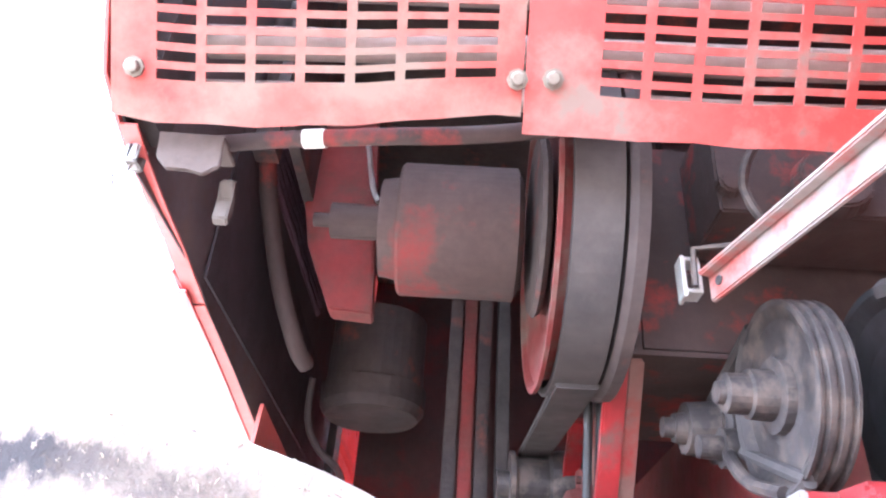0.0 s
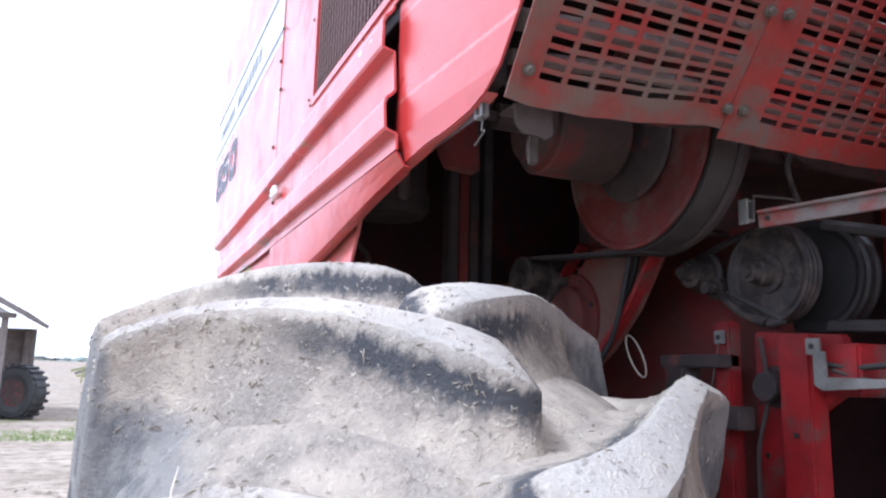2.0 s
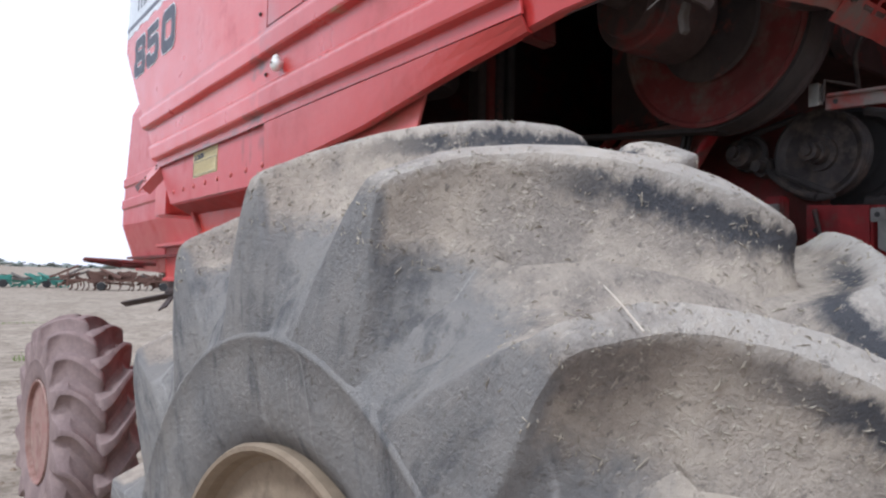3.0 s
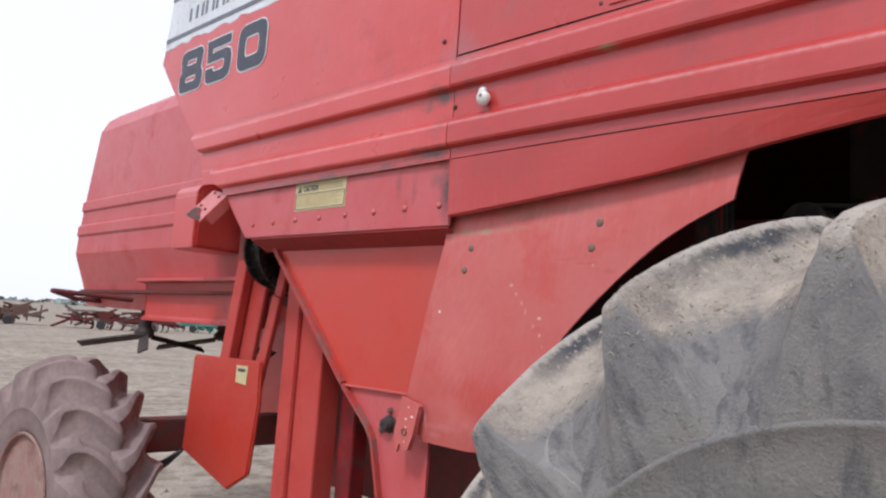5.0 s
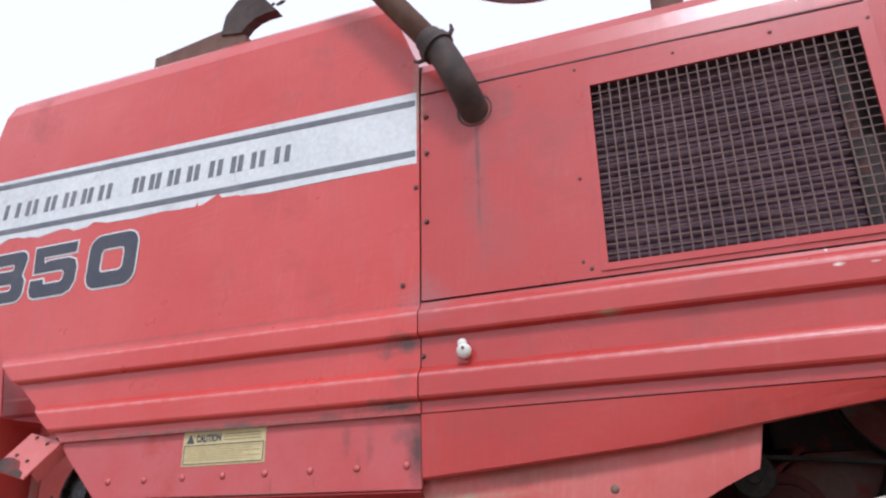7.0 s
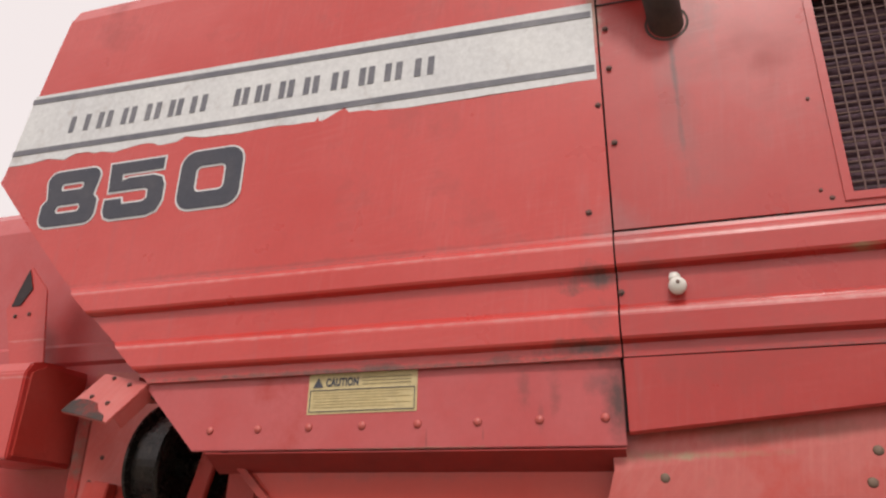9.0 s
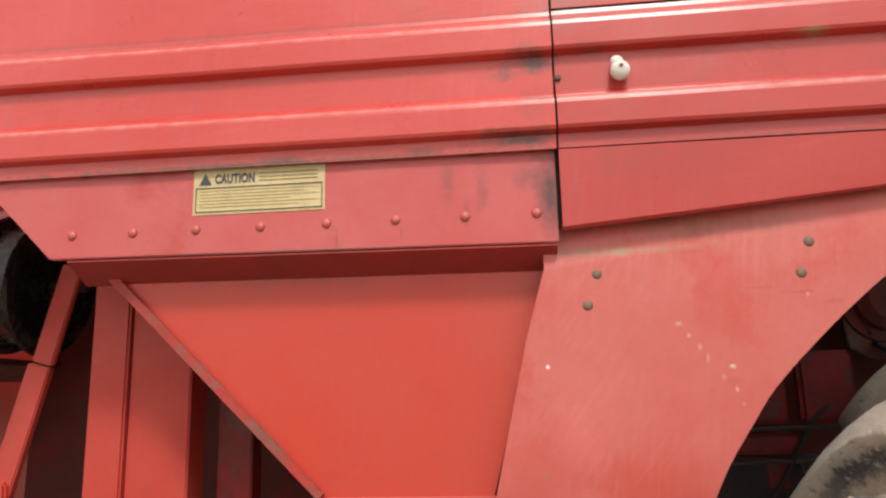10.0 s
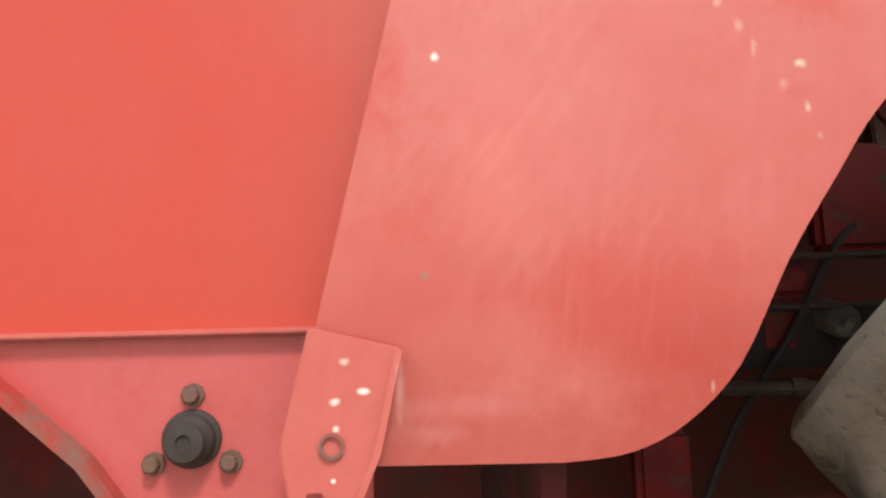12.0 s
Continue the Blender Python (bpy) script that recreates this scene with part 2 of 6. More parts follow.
def scuffs(m, colour, amount, turns):
    """Fine pale scratches rubbed into paint, each set along its own direction."""
    n, l = m.node_tree.nodes, m.node_tree.links
    b = n["Principled BSDF"]
    co = n.new("ShaderNodeTexCoord")
    for turn, seed in turns:
        rot = n.new("ShaderNodeMapping")
        rot.inputs["Rotation"].default_value = (radians(turn), 0, 0)
        rot.inputs["Location"].default_value = (0, seed, seed * 0.7)
        l.new(co.outputs["Object"], rot.inputs["Vector"])
        mp = n.new("ShaderNodeMapping")
        mp.inputs["Scale"].default_value = (0.0, 7.0, 75.0)
        l.new(rot.outputs["Vector"], mp.inputs["Vector"])
        wide = n.new("ShaderNodeTexNoise")
        wide.inputs["Scale"].default_value, wide.inputs["Detail"].default_value = 3.5, 4.0
        l.new(rot.outputs["Vector"], wide.inputs["Vector"])
        fine = n.new("ShaderNodeTexNoise")
        fine.inputs["Scale"].default_value, fine.inputs["Detail"].default_value = 1.0, 4.0
        l.new(mp.outputs["Vector"], fine.inputs["Vector"])
        masks = []
        for src, lo, hi in ((wide, 0.42, 0.66), (fine, 0.48, 0.80)):
            r = n.new("ShaderNodeMapRange")
            r.inputs["From Min"].default_value, r.inputs["From Max"].default_value = lo, hi
            l.new(src.outputs["Fac"], r.inputs["Value"])
            masks.append(r.outputs["Result"])
        p = n.new("ShaderNodeMath")
        p.operation = "MULTIPLY"
        l.new(masks[0], p.inputs[0])
        l.new(masks[1], p.inputs[1])
        k = n.new("ShaderNodeMath")
        k.operation = "MULTIPLY"
        k.inputs[1].default_value = amount
        l.new(p.outputs[0], k.inputs[0])
        x = n.new("ShaderNodeMix")
        x.data_type = "RGBA"
        l.new(k.outputs[0], x.inputs[0])
        l.new(b.inputs["Base Color"].links[0].from_socket, x.inputs[6])
        x.inputs[7].default_value = (*colour, 1)
        l.new(x.outputs[2], b.inputs["Base Color"])


scuffs(RED_CHALK, (0.64, 0.32, 0.29), 0.15, ((82, 0.0), (52, 3.0)))
scuffs(RED_CHALK, (0.46, 0.04, 0.028), 0.15, ((75, 7.0), (100, 9.0)))
scuffs(RED, (0.62, 0.27, 0.25), 0.12, ((8, 1.0), (84, 5.0)))
scuffs(RED, (0.40, 0.028, 0.022), 0.3, ((88, 12.0),))
scuffs(RED_DIM, (0.55, 0.22, 0.20), 0.12, ((8, 1.0), (84, 5.0)))
scuffs(RED_FRESH, (0.54, 0.12, 0.10), 0.2, ((88, 2.0),))
for m in (RED, RED_DIM, RED_CHALK, RED_PINK, RED_FRESH):   # old gloss left in the paint
    b = m.node_tree.nodes["Principled BSDF"]
    b.inputs["Coat Weight"].default_value, b.inputs["Coat Roughness"].default_value = 0.35 if m == RED_FRESH else 0.6, 0.27
RED_STRONG = mat("bright_red_bars", (0.45, 0.042, 0.030), (0.47, 0.068, 0.054), 3.0, 0.5, dirt=(0.36, 0.045, 0.036), dirt_amount=0.3, dirt_scale=4.0, bump=0.05, grain_amount=0.06)
RED_WORN = mat("worn_red_paint", (0.403, 0.038, 0.031), (0.246, 0.056, 0.045), 7.0, 0.65, dirt=(0.17, 0.12, 0.1), dirt_amount=0.5, dirt_scale=11.0, bump=0.25)
# RED_GRIMY, GRIME, RUST_BOX and STEEL: grime, scaled darker for the bay's shade
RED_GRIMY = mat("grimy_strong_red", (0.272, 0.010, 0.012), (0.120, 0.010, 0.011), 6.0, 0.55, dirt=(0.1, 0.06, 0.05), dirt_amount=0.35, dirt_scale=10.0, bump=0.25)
RED_DUSTY = mat("dusty_red_paint", (0.312, 0.033, 0.026), (0.197, 0.070, 0.053), 8.0, 0.75, dirt=(0.17, 0.118, 0.094), dirt_amount=0.75, dirt_scale=9.0, bump=0.3)
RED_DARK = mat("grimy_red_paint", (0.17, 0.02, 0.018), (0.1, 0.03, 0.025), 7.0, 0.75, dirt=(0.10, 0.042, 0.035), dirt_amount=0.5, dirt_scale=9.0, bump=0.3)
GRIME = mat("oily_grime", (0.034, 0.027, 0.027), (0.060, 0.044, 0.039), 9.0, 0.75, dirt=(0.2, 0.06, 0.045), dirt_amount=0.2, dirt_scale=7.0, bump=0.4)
RUST_BOX = mat("dusty_brown_metal", (0.040, 0.027, 0.025), (0.064, 0.043, 0.038), 6.0, 0.8, dirt=(0.26, 0.035, 0.03), dirt_amount=0.25, dirt_scale=7.0, bump=0.3)
STEEL = mat("dull_steel", (0.060, 0.052, 0.050), (0.030, 0.026, 0.025), 14.0, 0.55, 0.4, 0.2, dirt=(0.12, 0.095, 0.08), dirt_amount=0.5, dirt_scale=25.0)
GALV = mat("zinc_plate", (0.55, 0.55, 0.52), (0.42, 0.4, 0.36), 18.0, 0.4, 0.7, 0.15)
RUBBER_BELT = mat("worn_belt_rubber", (0.038, 0.034, 0.033), (0.064, 0.055, 0.051), 12.0, 0.75, bump=0.25)
BLACK = mat("black_rubber", (0.02, 0.02, 0.021), (0.035, 0.033, 0.032), 8.0, 0.55, bump=0.1)
BURNT = mat("burnt_steel", (0.05, 0.038, 0.035), (0.09, 0.06, 0.05), 12.0, 0.7, 0.2, 0.3)
RUST = mat("brown_rust", (0.13, 0.07, 0.052), (0.18, 0.105, 0.08), 12.0, 0.85, 0.0, 0.4)
TYRE = mat("dusty_tyre_rubber", (0.21, 0.182, 0.156), (0.32, 0.275, 0.228), 3.5, 0.9, dirt=(0.44, 0.375, 0.30), dirt_amount=0.7, dirt_scale=6.0, bump=0.6, fine=150.0, spec=0.2, grain_amount=0.32, vary=True)


def tread_wear(m, worn, scrubbed):
    """Dust worn off in streaks along the upper flanks of the bars, and a scrubbed grey sidewall, by distance from the axle."""
    n, l = m.node_tree.nodes, m.node_tree.links
    b = n["Principled BSDF"]
    co = n.new("ShaderNodeTexCoord")
    xyz = n.new("ShaderNodeSeparateXYZ")
    l.new(co.outputs["Object"], xyz.inputs[0])
    info, away = n.new("ShaderNodeObjectInfo"), n.new("ShaderNodeVectorMath")
    away.operation = "MULTIPLY_ADD"
    l.new(info.outputs["Random"], away.inputs[0])
    away.inputs[1].default_value = (6.0, 11.0, 8.0)
    l.new(co.outputs["Object"], away.inputs[2])

    def calc(op, *args):
        x = n.new("ShaderNodeMath")
        x.operation = op
        for s, v in zip(x.inputs, args):
            if isinstance(v, float):
                s.default_value = v
            else:
                l.new(v, s)
        return x.outputs[0]

    def tex(scale, stretch=(1, 1, 1), detail=6.0):
        mp = n.new("ShaderNodeMapping")
        mp.inputs["Scale"].default_value = stretch
        l.new(away.outputs[0], mp.inputs["Vector"])
        t = n.new("ShaderNodeTexNoise")
        t.inputs["Scale"].default_value, t.inputs["Detail"].default_value, t.inputs["Roughness"].default_value = scale, detail, 0.68
        l.new(mp.outputs["Vector"], t.inputs["Vector"])
        return t.outputs["Fac"]

    def span(v, lo, hi):
        r = n.new("ShaderNodeMapRange")
        r.inputs["From Min"].default_value, r.inputs["From Max"].default_value = lo, hi
        l.new(v, r.inputs["Value"])
        return r.outputs["Result"]

    def over(fac, colour):
        x = n.new("ShaderNodeMix")
        x.data_type = "RGBA"
        l.new(fac, x.inputs[0])
        l.new(b.inputs["Base Color"].links[0].from_socket, x.inputs[6])
        x.inputs[7].default_value = (*colour, 1)
        l.new(x.outputs[2], b.inputs["Base Color"])

    r = calc("SQRT", calc("ADD", calc("MULTIPLY", xyz.outputs[1], xyz.outputs[1]), calc("MULTIPLY", xyz.outputs[2], xyz.outputs[2])))
    h = calc("ADD", r, calc("MULTIPLY", calc("MULTIPLY", xyz.outputs[0], xyz.outputs[0]), 0.55))
    hw = calc("ADD", h, calc("ADD", calc("MULTIPLY", calc("SUBTRACT", tex(9.0), 0.5), 0.04), calc("MULTIPLY", calc("SUBTRACT", tex(55.0, (1.0, 1.0, 0.35)), 0.5), 0.05)))
    band_in = calc("MULTIPLY", span(hw, 0.962, 0.984), span(hw, 1.016, 1.004))
    inland = span(calc("ABSOLUTE", xyz.outputs[0]), 0.30, 0.17)
    over(calc("MULTIPLY", calc("MULTIPLY", calc("MULTIPLY", band_in, inland), span(tex(5.0), 0.30, 0.44)), 0.92), worn)
    over(calc("MULTIPLY", span(hw, 1.002, 1.032), 0.6), (0.50, 0.465, 0.415))
    drift = calc("ADD", calc("MULTIPLY", calc("SUBTRACT", tex(5.0), 0.5), 0.10), calc("MULTIPLY", calc("SUBTRACT", tex(40.0), 0.5), 0.05))
    side = calc("MAXIMUM", span(calc("ADD", r, drift), 0.845, 0.800), calc("MULTIPLY", span(calc("ABSOLUTE", xyz.outputs[0]), 0.425, 0.440), span(calc("ADD", r, drift), 0.915, 0.88)))
    over(calc("MULTIPLY", side, 0.8), scrubbed)
    over(calc("MULTIPLY", calc("MULTIPLY", side, span(tex(16.0, (1, 1, 0.3)), 0.52, 0.66)), 0.6), worn)
    over(calc("MULTIPLY", calc("MULTIPLY", side, span(tex(4.6, (1, 1, 0.7), 9.0), 0.55, 0.68)), 0.4), worn)
    crumbs = span(tex(75.0, detail=3.0), 0.60, 0.67)
    over(calc("MULTIPLY", crumbs, calc("MULTIPLY_ADD", side, -0.4, 0.5)), (0.52, 0.46, 0.37))
    specks = span(tex(50.0, (1, 1.3, 1), 4.0), 0.40, 0.33)
    over(calc("MULTIPLY", specks, 0.6), (0.12, 0.105, 0.09))
    lines = tex(5.0, (0.5, 1, 0.35), 1.0)   # pale hairline scratches across the sidewall
    hair = calc("MULTIPLY", span(calc("ABSOLUTE", calc("SUBTRACT", lines, 0.5)), 0.0065, 0.002), span(tex(3.1), 0.50, 0.60))
    over(calc("MULTIPLY", calc("MULTIPLY", hair, side), 0.5), (0.36, 0.345, 0.32))
    over(calc("MULTIPLY", calc("MULTIPLY", span(tex(3.7, (1, 1, 1), 8.0), 0.54, 0.72), side), 0.5), (0.25, 0.225, 0.19))
    bp = b.inputs["Normal"].links[0].from_node
    lump = calc("ADD", calc("MULTIPLY", tex(24.0), 2.0), calc("ADD", bp.inputs["Height"].links[0].from_socket, calc("MULTIPLY", crumbs, 0.35)))
    l.new(lump, bp.inputs["Height"])
    bp.inputs["Distance"].default_value = 0.008


tread_wear(TYRE, (0.05, 0.053, 0.062), (0.185, 0.180, 0.174))
TYRE_REAR = mat("dusty_rear_tyre", (0.2, 0.145, 0.135), (0.29, 0.215, 0.195), 6.0, 0.9, bump=0.4, spec=0.2)
RIM = mat("mud_caked_rim", (0.22, 0.165, 0.11), (0.31, 0.24, 0.165), 6.0, 0.85, dirt=(0.12, 0.085, 0.06), dirt_amount=0.4, bump=0.4)
WHITE = mat("white_decal_film", (0.68, 0.7, 0.7), (0.6, 0.62, 0.63), 3.0, 0.5, dirt=(0.45, 0.42, 0.4), dirt_amount=0.1, bump=0.02)
NAVY = mat("dark_decal_print", (0.05, 0.055, 0.075), (0.075, 0.075, 0.09), 6.0, 0.5, bump=0.02)
YELLOW = mat("yellow_decal", (0.60, 0.50, 0.26), (0.54, 0.45, 0.25), 8.0, 0.6, bump=0.02)
PORCELAIN = mat("white_porcelain", (0.75, 0.74, 0.7), (0.6, 0.57, 0.5), 30.0, 0.3, bump=0.02)
EARTH = mat("packed_earth", (0.37, 0.31, 0.245), (0.26, 0.212, 0.165), 0.5, 0.95, dirt=(0.155, 0.125, 0.092), dirt_amount=0.5, dirt_scale=3.2, bump=1.0, fine=22.0, spec=0.1, grain_amount=0.35)
RADIATOR = mat("radiator_fins", (0.085, 0.048, 0.066), (0.14, 0.078, 0.10), 5.0, 0.75, 0.1, 0.5, fine=90.0, grain_amount=0.5)
SHED = mat("weathered_boards", (0.2, 0.17, 0.15), (0.13, 0.11, 0.1), 4.0, 0.85, bump=0.3)
GREEN = mat("green_machine_paint", (0.25, 0.27, 0.12), (0.32, 0.29, 0.14), 3.0, 0.6)
TEAL = mat("teal_machine_paint", (0.07, 0.25, 0.2), (0.1, 0.3, 0.24), 3.0, 0.6)
STRAW = mat("dry_straw", (0.45, 0.40, 0.315), (0.17, 0.14, 0.105), 45.0, 0.9)
CLOTH = mat("dirty_cloth", (0.11, 0.095, 0.085), (0.08, 0.07, 0.06), 20.0, 0.9)
TWINE = mat("pale_cloth", (0.62, 0.56, 0.46), (0.5, 0.42, 0.34), 20.0, 0.9)


# ---- building helpers ----
def part(name, bm, material, parent=None, label="", smooth=False, bevel=0.0, kind="", solid=0.0):
    """Link a bmesh as one mesh object under a thing or a part."""
    me = bpy.data.meshes.new(name)
    if bevel:
        bmesh.ops.bevel(bm, geom=bm.edges[:], offset=bevel, segments=2, affect="EDGES", clamp_overlap=True)
    bmesh.ops.recalc_face_normals(bm, faces=bm.faces[:])
    for f in bm.faces:
        f.smooth = smooth
    bm.to_mesh(me)
    bm.free()
    me.materials.append(material)
    ob = new(name, me)
    ob.parent = parent
    if solid:
        s = ob.modifiers.new("thickness", "SOLIDIFY")
        s.thickness, s.offset = solid, 0.0
    return tagged(ob, label=label, kind=kind)


def thing(name, label, category, at=(0, 0, 0), group="", kind=""):
    ob = new(name)
    ob.empty_display_size = 0.1
    ob.location = at
    return tagged(ob, label, category, group, kind)


def box(bm, x0, x1, y0, y1, z0, z1, m=None):
    v = [bm.verts.new((x, y, z)) for x in (x0, x1) for y in (y0, y1) for z in (z0, z1)]
    for f in ((0, 1, 3, 2), (4, 6, 7, 5), (0, 4, 5, 1), (2, 3, 7, 6), (0, 2, 6, 4), (1, 5, 7, 3)):
        bm.faces.new([v[i] for i in f])
    if m:
        bmesh.ops.transform(bm, matrix=m, verts=v)
    return bm


def prism(bm, pts, x0, x1, axis="x"):
    """A polygon of (y, z) pairs, or (x, z) for axis y, or (x, y) for axis z, drawn out between two planes."""
    def at(p, d):
        return {"x": (d, p[0], p[1]), "y": (p[0], d, p[1]), "z": (p[0], p[1], d)}[axis]
    a = [bm.verts.new(at(p, x0)) for p in pts]
    b = [bm.verts.new(at(p, x1)) for p in pts]
    n = len(pts)
    bm.faces.new(a)
    bm.faces.new(b[::-1])
    for i in range(n):
        bm.faces.new((a[i], b[i], b[(i + 1) % n], a[(i + 1) % n]))
    return bm


def tube(bm, path, radius, seg=12, caps=True):
    """A round bar or hose along points; radius may be a list."""
    path = [Vector(p) for p in path]
    rings, up = [], None
    for i, p in enumerate(path):
        d = (path[min(i + 1, len(path) - 1)] - path[max(i - 1, 0)]).normalized()
        if up is None:
            up = d.orthogonal().normalized()
        up = (up - d * up.dot(d)).normalized()
        side = d.cross(up)
        r = radius[i] if isinstance(radius, (list, tuple)) else radius
        rings.append([bm.verts.new(p + r * (math.cos(a) * up + math.sin(a) * side)) for a in (2 * math.pi * k / seg for k in range(seg))])
    for a, b in zip(rings, rings[1:]):
        for k in range(seg):
            bm.faces.new((a[k], a[(k + 1) % seg], b[(k + 1) % seg], b[k]))
    if caps:
        bm.faces.new(rings[0][::-1])
        bm.faces.new(rings[-1])
    return bm


def arc(points, n=8):
    """A smooth line through points."""
    p = [Vector(q) for q in points]
    out = []
    for i in range(len(p) - 1):
        a, b, c, d = p[max(i - 1, 0)], p[i], p[i + 1], p[min(i + 2, len(p) - 1)]
        for k in range(n):
            t = k / n
            out.append(0.5 * ((2 * b) + (c - a) * t + (2 * a - 5 * b + 4 * c - d) * t * t + (3 * b - a - 3 * c + d) * t ** 3))
    return out + [p[-1]]


def lathe(bm, profile, centre, axis, seg=48, closed=False):
    """Turn (along, radius) pairs round an axis."""
    c, ax = Vector(centre), Vector(axis).normalized()
    u = ax.orthogonal().normalized()
    w = ax.cross(u)
    rings = []
    for s, r in profile:
        rings.append([bm.verts.new(c + ax * s + r * (math.cos(a) * u + math.sin(a) * w)) for a in (2 * math.pi * k / seg for k in range(seg))])
    pairs = list(zip(rings, rings[1:])) + ([(rings[-1], rings[0])] if closed else [])
    for a, b in pairs:
        for k in range(seg):
            bm.faces.new((a[k], a[(k + 1) % seg], b[(k + 1) % seg], b[k]))
    if not closed:
        for r in (rings[0], rings[-1]):
            bm.faces.new(r)
    return bm


def sheet(bm, us, vs, place, keep=None):
    """A grid of quads; place(u, v) gives the point, keep(i, j) says which cells exist."""
    g = [[bm.verts.new(place(u, v)) for v in vs] for u in us]
    for i in range(len(us) - 1):
        for j in range(len(vs) - 1):
            if keep is None or keep(i, j):
                bm.faces.new((g[i][j], g[i + 1][j], g[i + 1][j + 1], g[i][j + 1]))
    return bm


def steps(a, b, n):
    return [a + (b - a) * k / n for k in range(n + 1)]


def bolt_mesh(name, r, h, material):
    bm = bmesh.new()
    lathe(bm, [(0, r * 1.5), (-h * 0.25, r * 1.5), (-h * 0.25, r), (-h * 0.9, r), (-h, r * 0.8)], (0, 0, 0), (1, 0, 0), 8)
    bmesh.ops.recalc_face_normals(bm, faces=bm.faces[:])
    me = bpy.data.meshes.new(name)
    bm.to_mesh(me)
    bm.free()
    me.materials.append(material)
    return me


def dome_mesh(name, r, h, material):
    bm = bmesh.new()
    lathe(bm, [(0, r), (-h * 0.5, r * 0.87), (-h * 0.85, r * 0.5), (-h, r * 0.12)], (0, 0, 0), (1, 0, 0), 12)
    bmesh.ops.recalc_face_normals(bm, faces=bm.faces[:])
    for f in bm.faces:
        f.smooth = True
    me = bpy.data.meshes.new(name)
    bm.to_mesh(me)
    bm.free()
    me.materials.append(material)
    return me


def put(name, me, at, parent, rot=(0, 0, 0), size=1.0):
    ob = new(name, me)
    ob.matrix_basis = pose(*at, *rot) @ Matrix.Scale(size, 4)
    ob.parent = parent
    return ob


# ---- ground and distance ----
GROUND = -0.03


def rise(y):
    return max(0.0, y - 26) * 0.0125   # the field climbs gently beyond the yard


bm = bmesh.new()
gs = [-900, -300, -120, -60, -30] + steps(-16, 16, 64) + [30, 60, 120, 300, 900]
sheet(bm, gs, gs, lambda x, y: (x, y + 4, GROUND + rise(y + 4) + (0.03 * noise.noise((x * 0.8, y * 0.8, 0)) + 0.012 * noise.noise((x * 4, y * 4, 3)) - 0.01 if max(abs(x), abs(y)) < 20 else 0)))
part("ground", bm, EARTH, label="bare trodden farmyard earth with pale tracks", smooth=True, kind="structure")

# clods and chaff lying on the trodden earth
clods = random.Random(5)
bm = bmesh.new()
for _ in range(1500):
    x, y = clods.gauss(0.5, 1.3), clods.uniform(3.2, 13.0)
    r = clods.uniform(0.006, 0.010 + 0.03 * clods.random() ** 4)
    z = GROUND + 0.03 * noise.noise((x * 0.8, (y - 4) * 0.8, 0)) + 0.012 * noise.noise((x * 4, (y - 4) * 4, 3)) - 0.012
    turn = clods.uniform(0, 6.28)
    ring = [bm.verts.new((x + r * clods.uniform(0.7, 1.4) * math.cos(turn + a), y + r * clods.uniform(0.7, 1.4) * math.sin(turn + a), z)) for a in (0, 1.26, 2.51, 3.77, 5.03)]
    top = bm.verts.new((x + clods.uniform(-0.3, 0.3) * r, y, z + r * clods.uniform(0.7, 1.3)))
    for k in range(5):
        bm.faces.new((ring[k], ring[(k + 1) % 5], top))
clod = part("earth_clods", bm, mat("dark_clods", (0.16, 0.115, 0.08), (0.27, 0.21, 0.15), 6.0, 0.95, bump=0.3), kind="stuff")
tagged(clod, "small dark clods and chaff on bare earth", "clods", kind="stuff")

# ---- the combine harvester ----
combine = thing("combine_harvester", "faded red combine harvester with dusty tyres, standing in a farmyard", "combine harvester", (1.2, 3.0, GROUND))
combine_inv = Matrix.Translation((-1.2, -3.0, -GROUND))


def cpart(name, bm, material, label="", **kw):
    ob = part(name, bm, material, combine, label, **kw)
    ob.matrix_parent_inverse = combine_inv
    return ob


X0 = 0.295          # outer face of the side panels
XS = 0.312          # riveted strip
XH = 0.40           # hopper sheet
XF = 0.34           # wheel skirt

# ribbed profile, top to bottom: (z, x)
RIBS = [(2.512, X0), (2.500, X0 - 0.002), (2.490, X0 - 0.010), (2.482, X0 - 0.019), (2.475, X0 - 0.0225), (2.466, X0 - 0.024), (2.413, X0 - 0.024), (2.407, X0 - 0.021), (2.400, X0 + 0.003), (2.306, X0 + 0.003), (2.294, X0 - 0.007), (2.286, X0 - 0.017), (2.279, X0 - 0.0205), (2.270, X0 - 0.022), (2.217, X0 - 0.022), (2.211, X0 - 0.019), (2.204, X0 + 0.003), (2.168, X0 + 0.003)]


def dent(y, z, k=0.003):
    return k * noise.noise((y * 2.1, z * 2.4, 1.7))


# tank side panel: flat sheet that rounds over into the roof, and the ribs below it
def tank_left(z):
    if z > 2.97:
        return 4.775 - (z - 2.97) * 0.18
    if z > 2.6:
        return 4.44 + (z - 2.6) * 0.92
    return 4.33 + (z - 2.5) * 1.0 if z > 2.47 else 4.30 - (2.47 - z) * 1.12


TANK = [(3.92, X0 + 0.9), (3.90, X0 + 0.5), (3.875, X0 + 0.25), (3.85, X0 + 0.14), (3.815, X0 + 0.07), (3.765, X0 + 0.025), (3.70, X0 + 0.004)] + [(z, X0) for z in (3.55, 3.4, 3.2, 3.0, 2.97, 2.8, 2.6, 2.55)] + RIBS


def tank_right(z):
    return 2.541 + max(0.0, z - 3.45) * 0.5


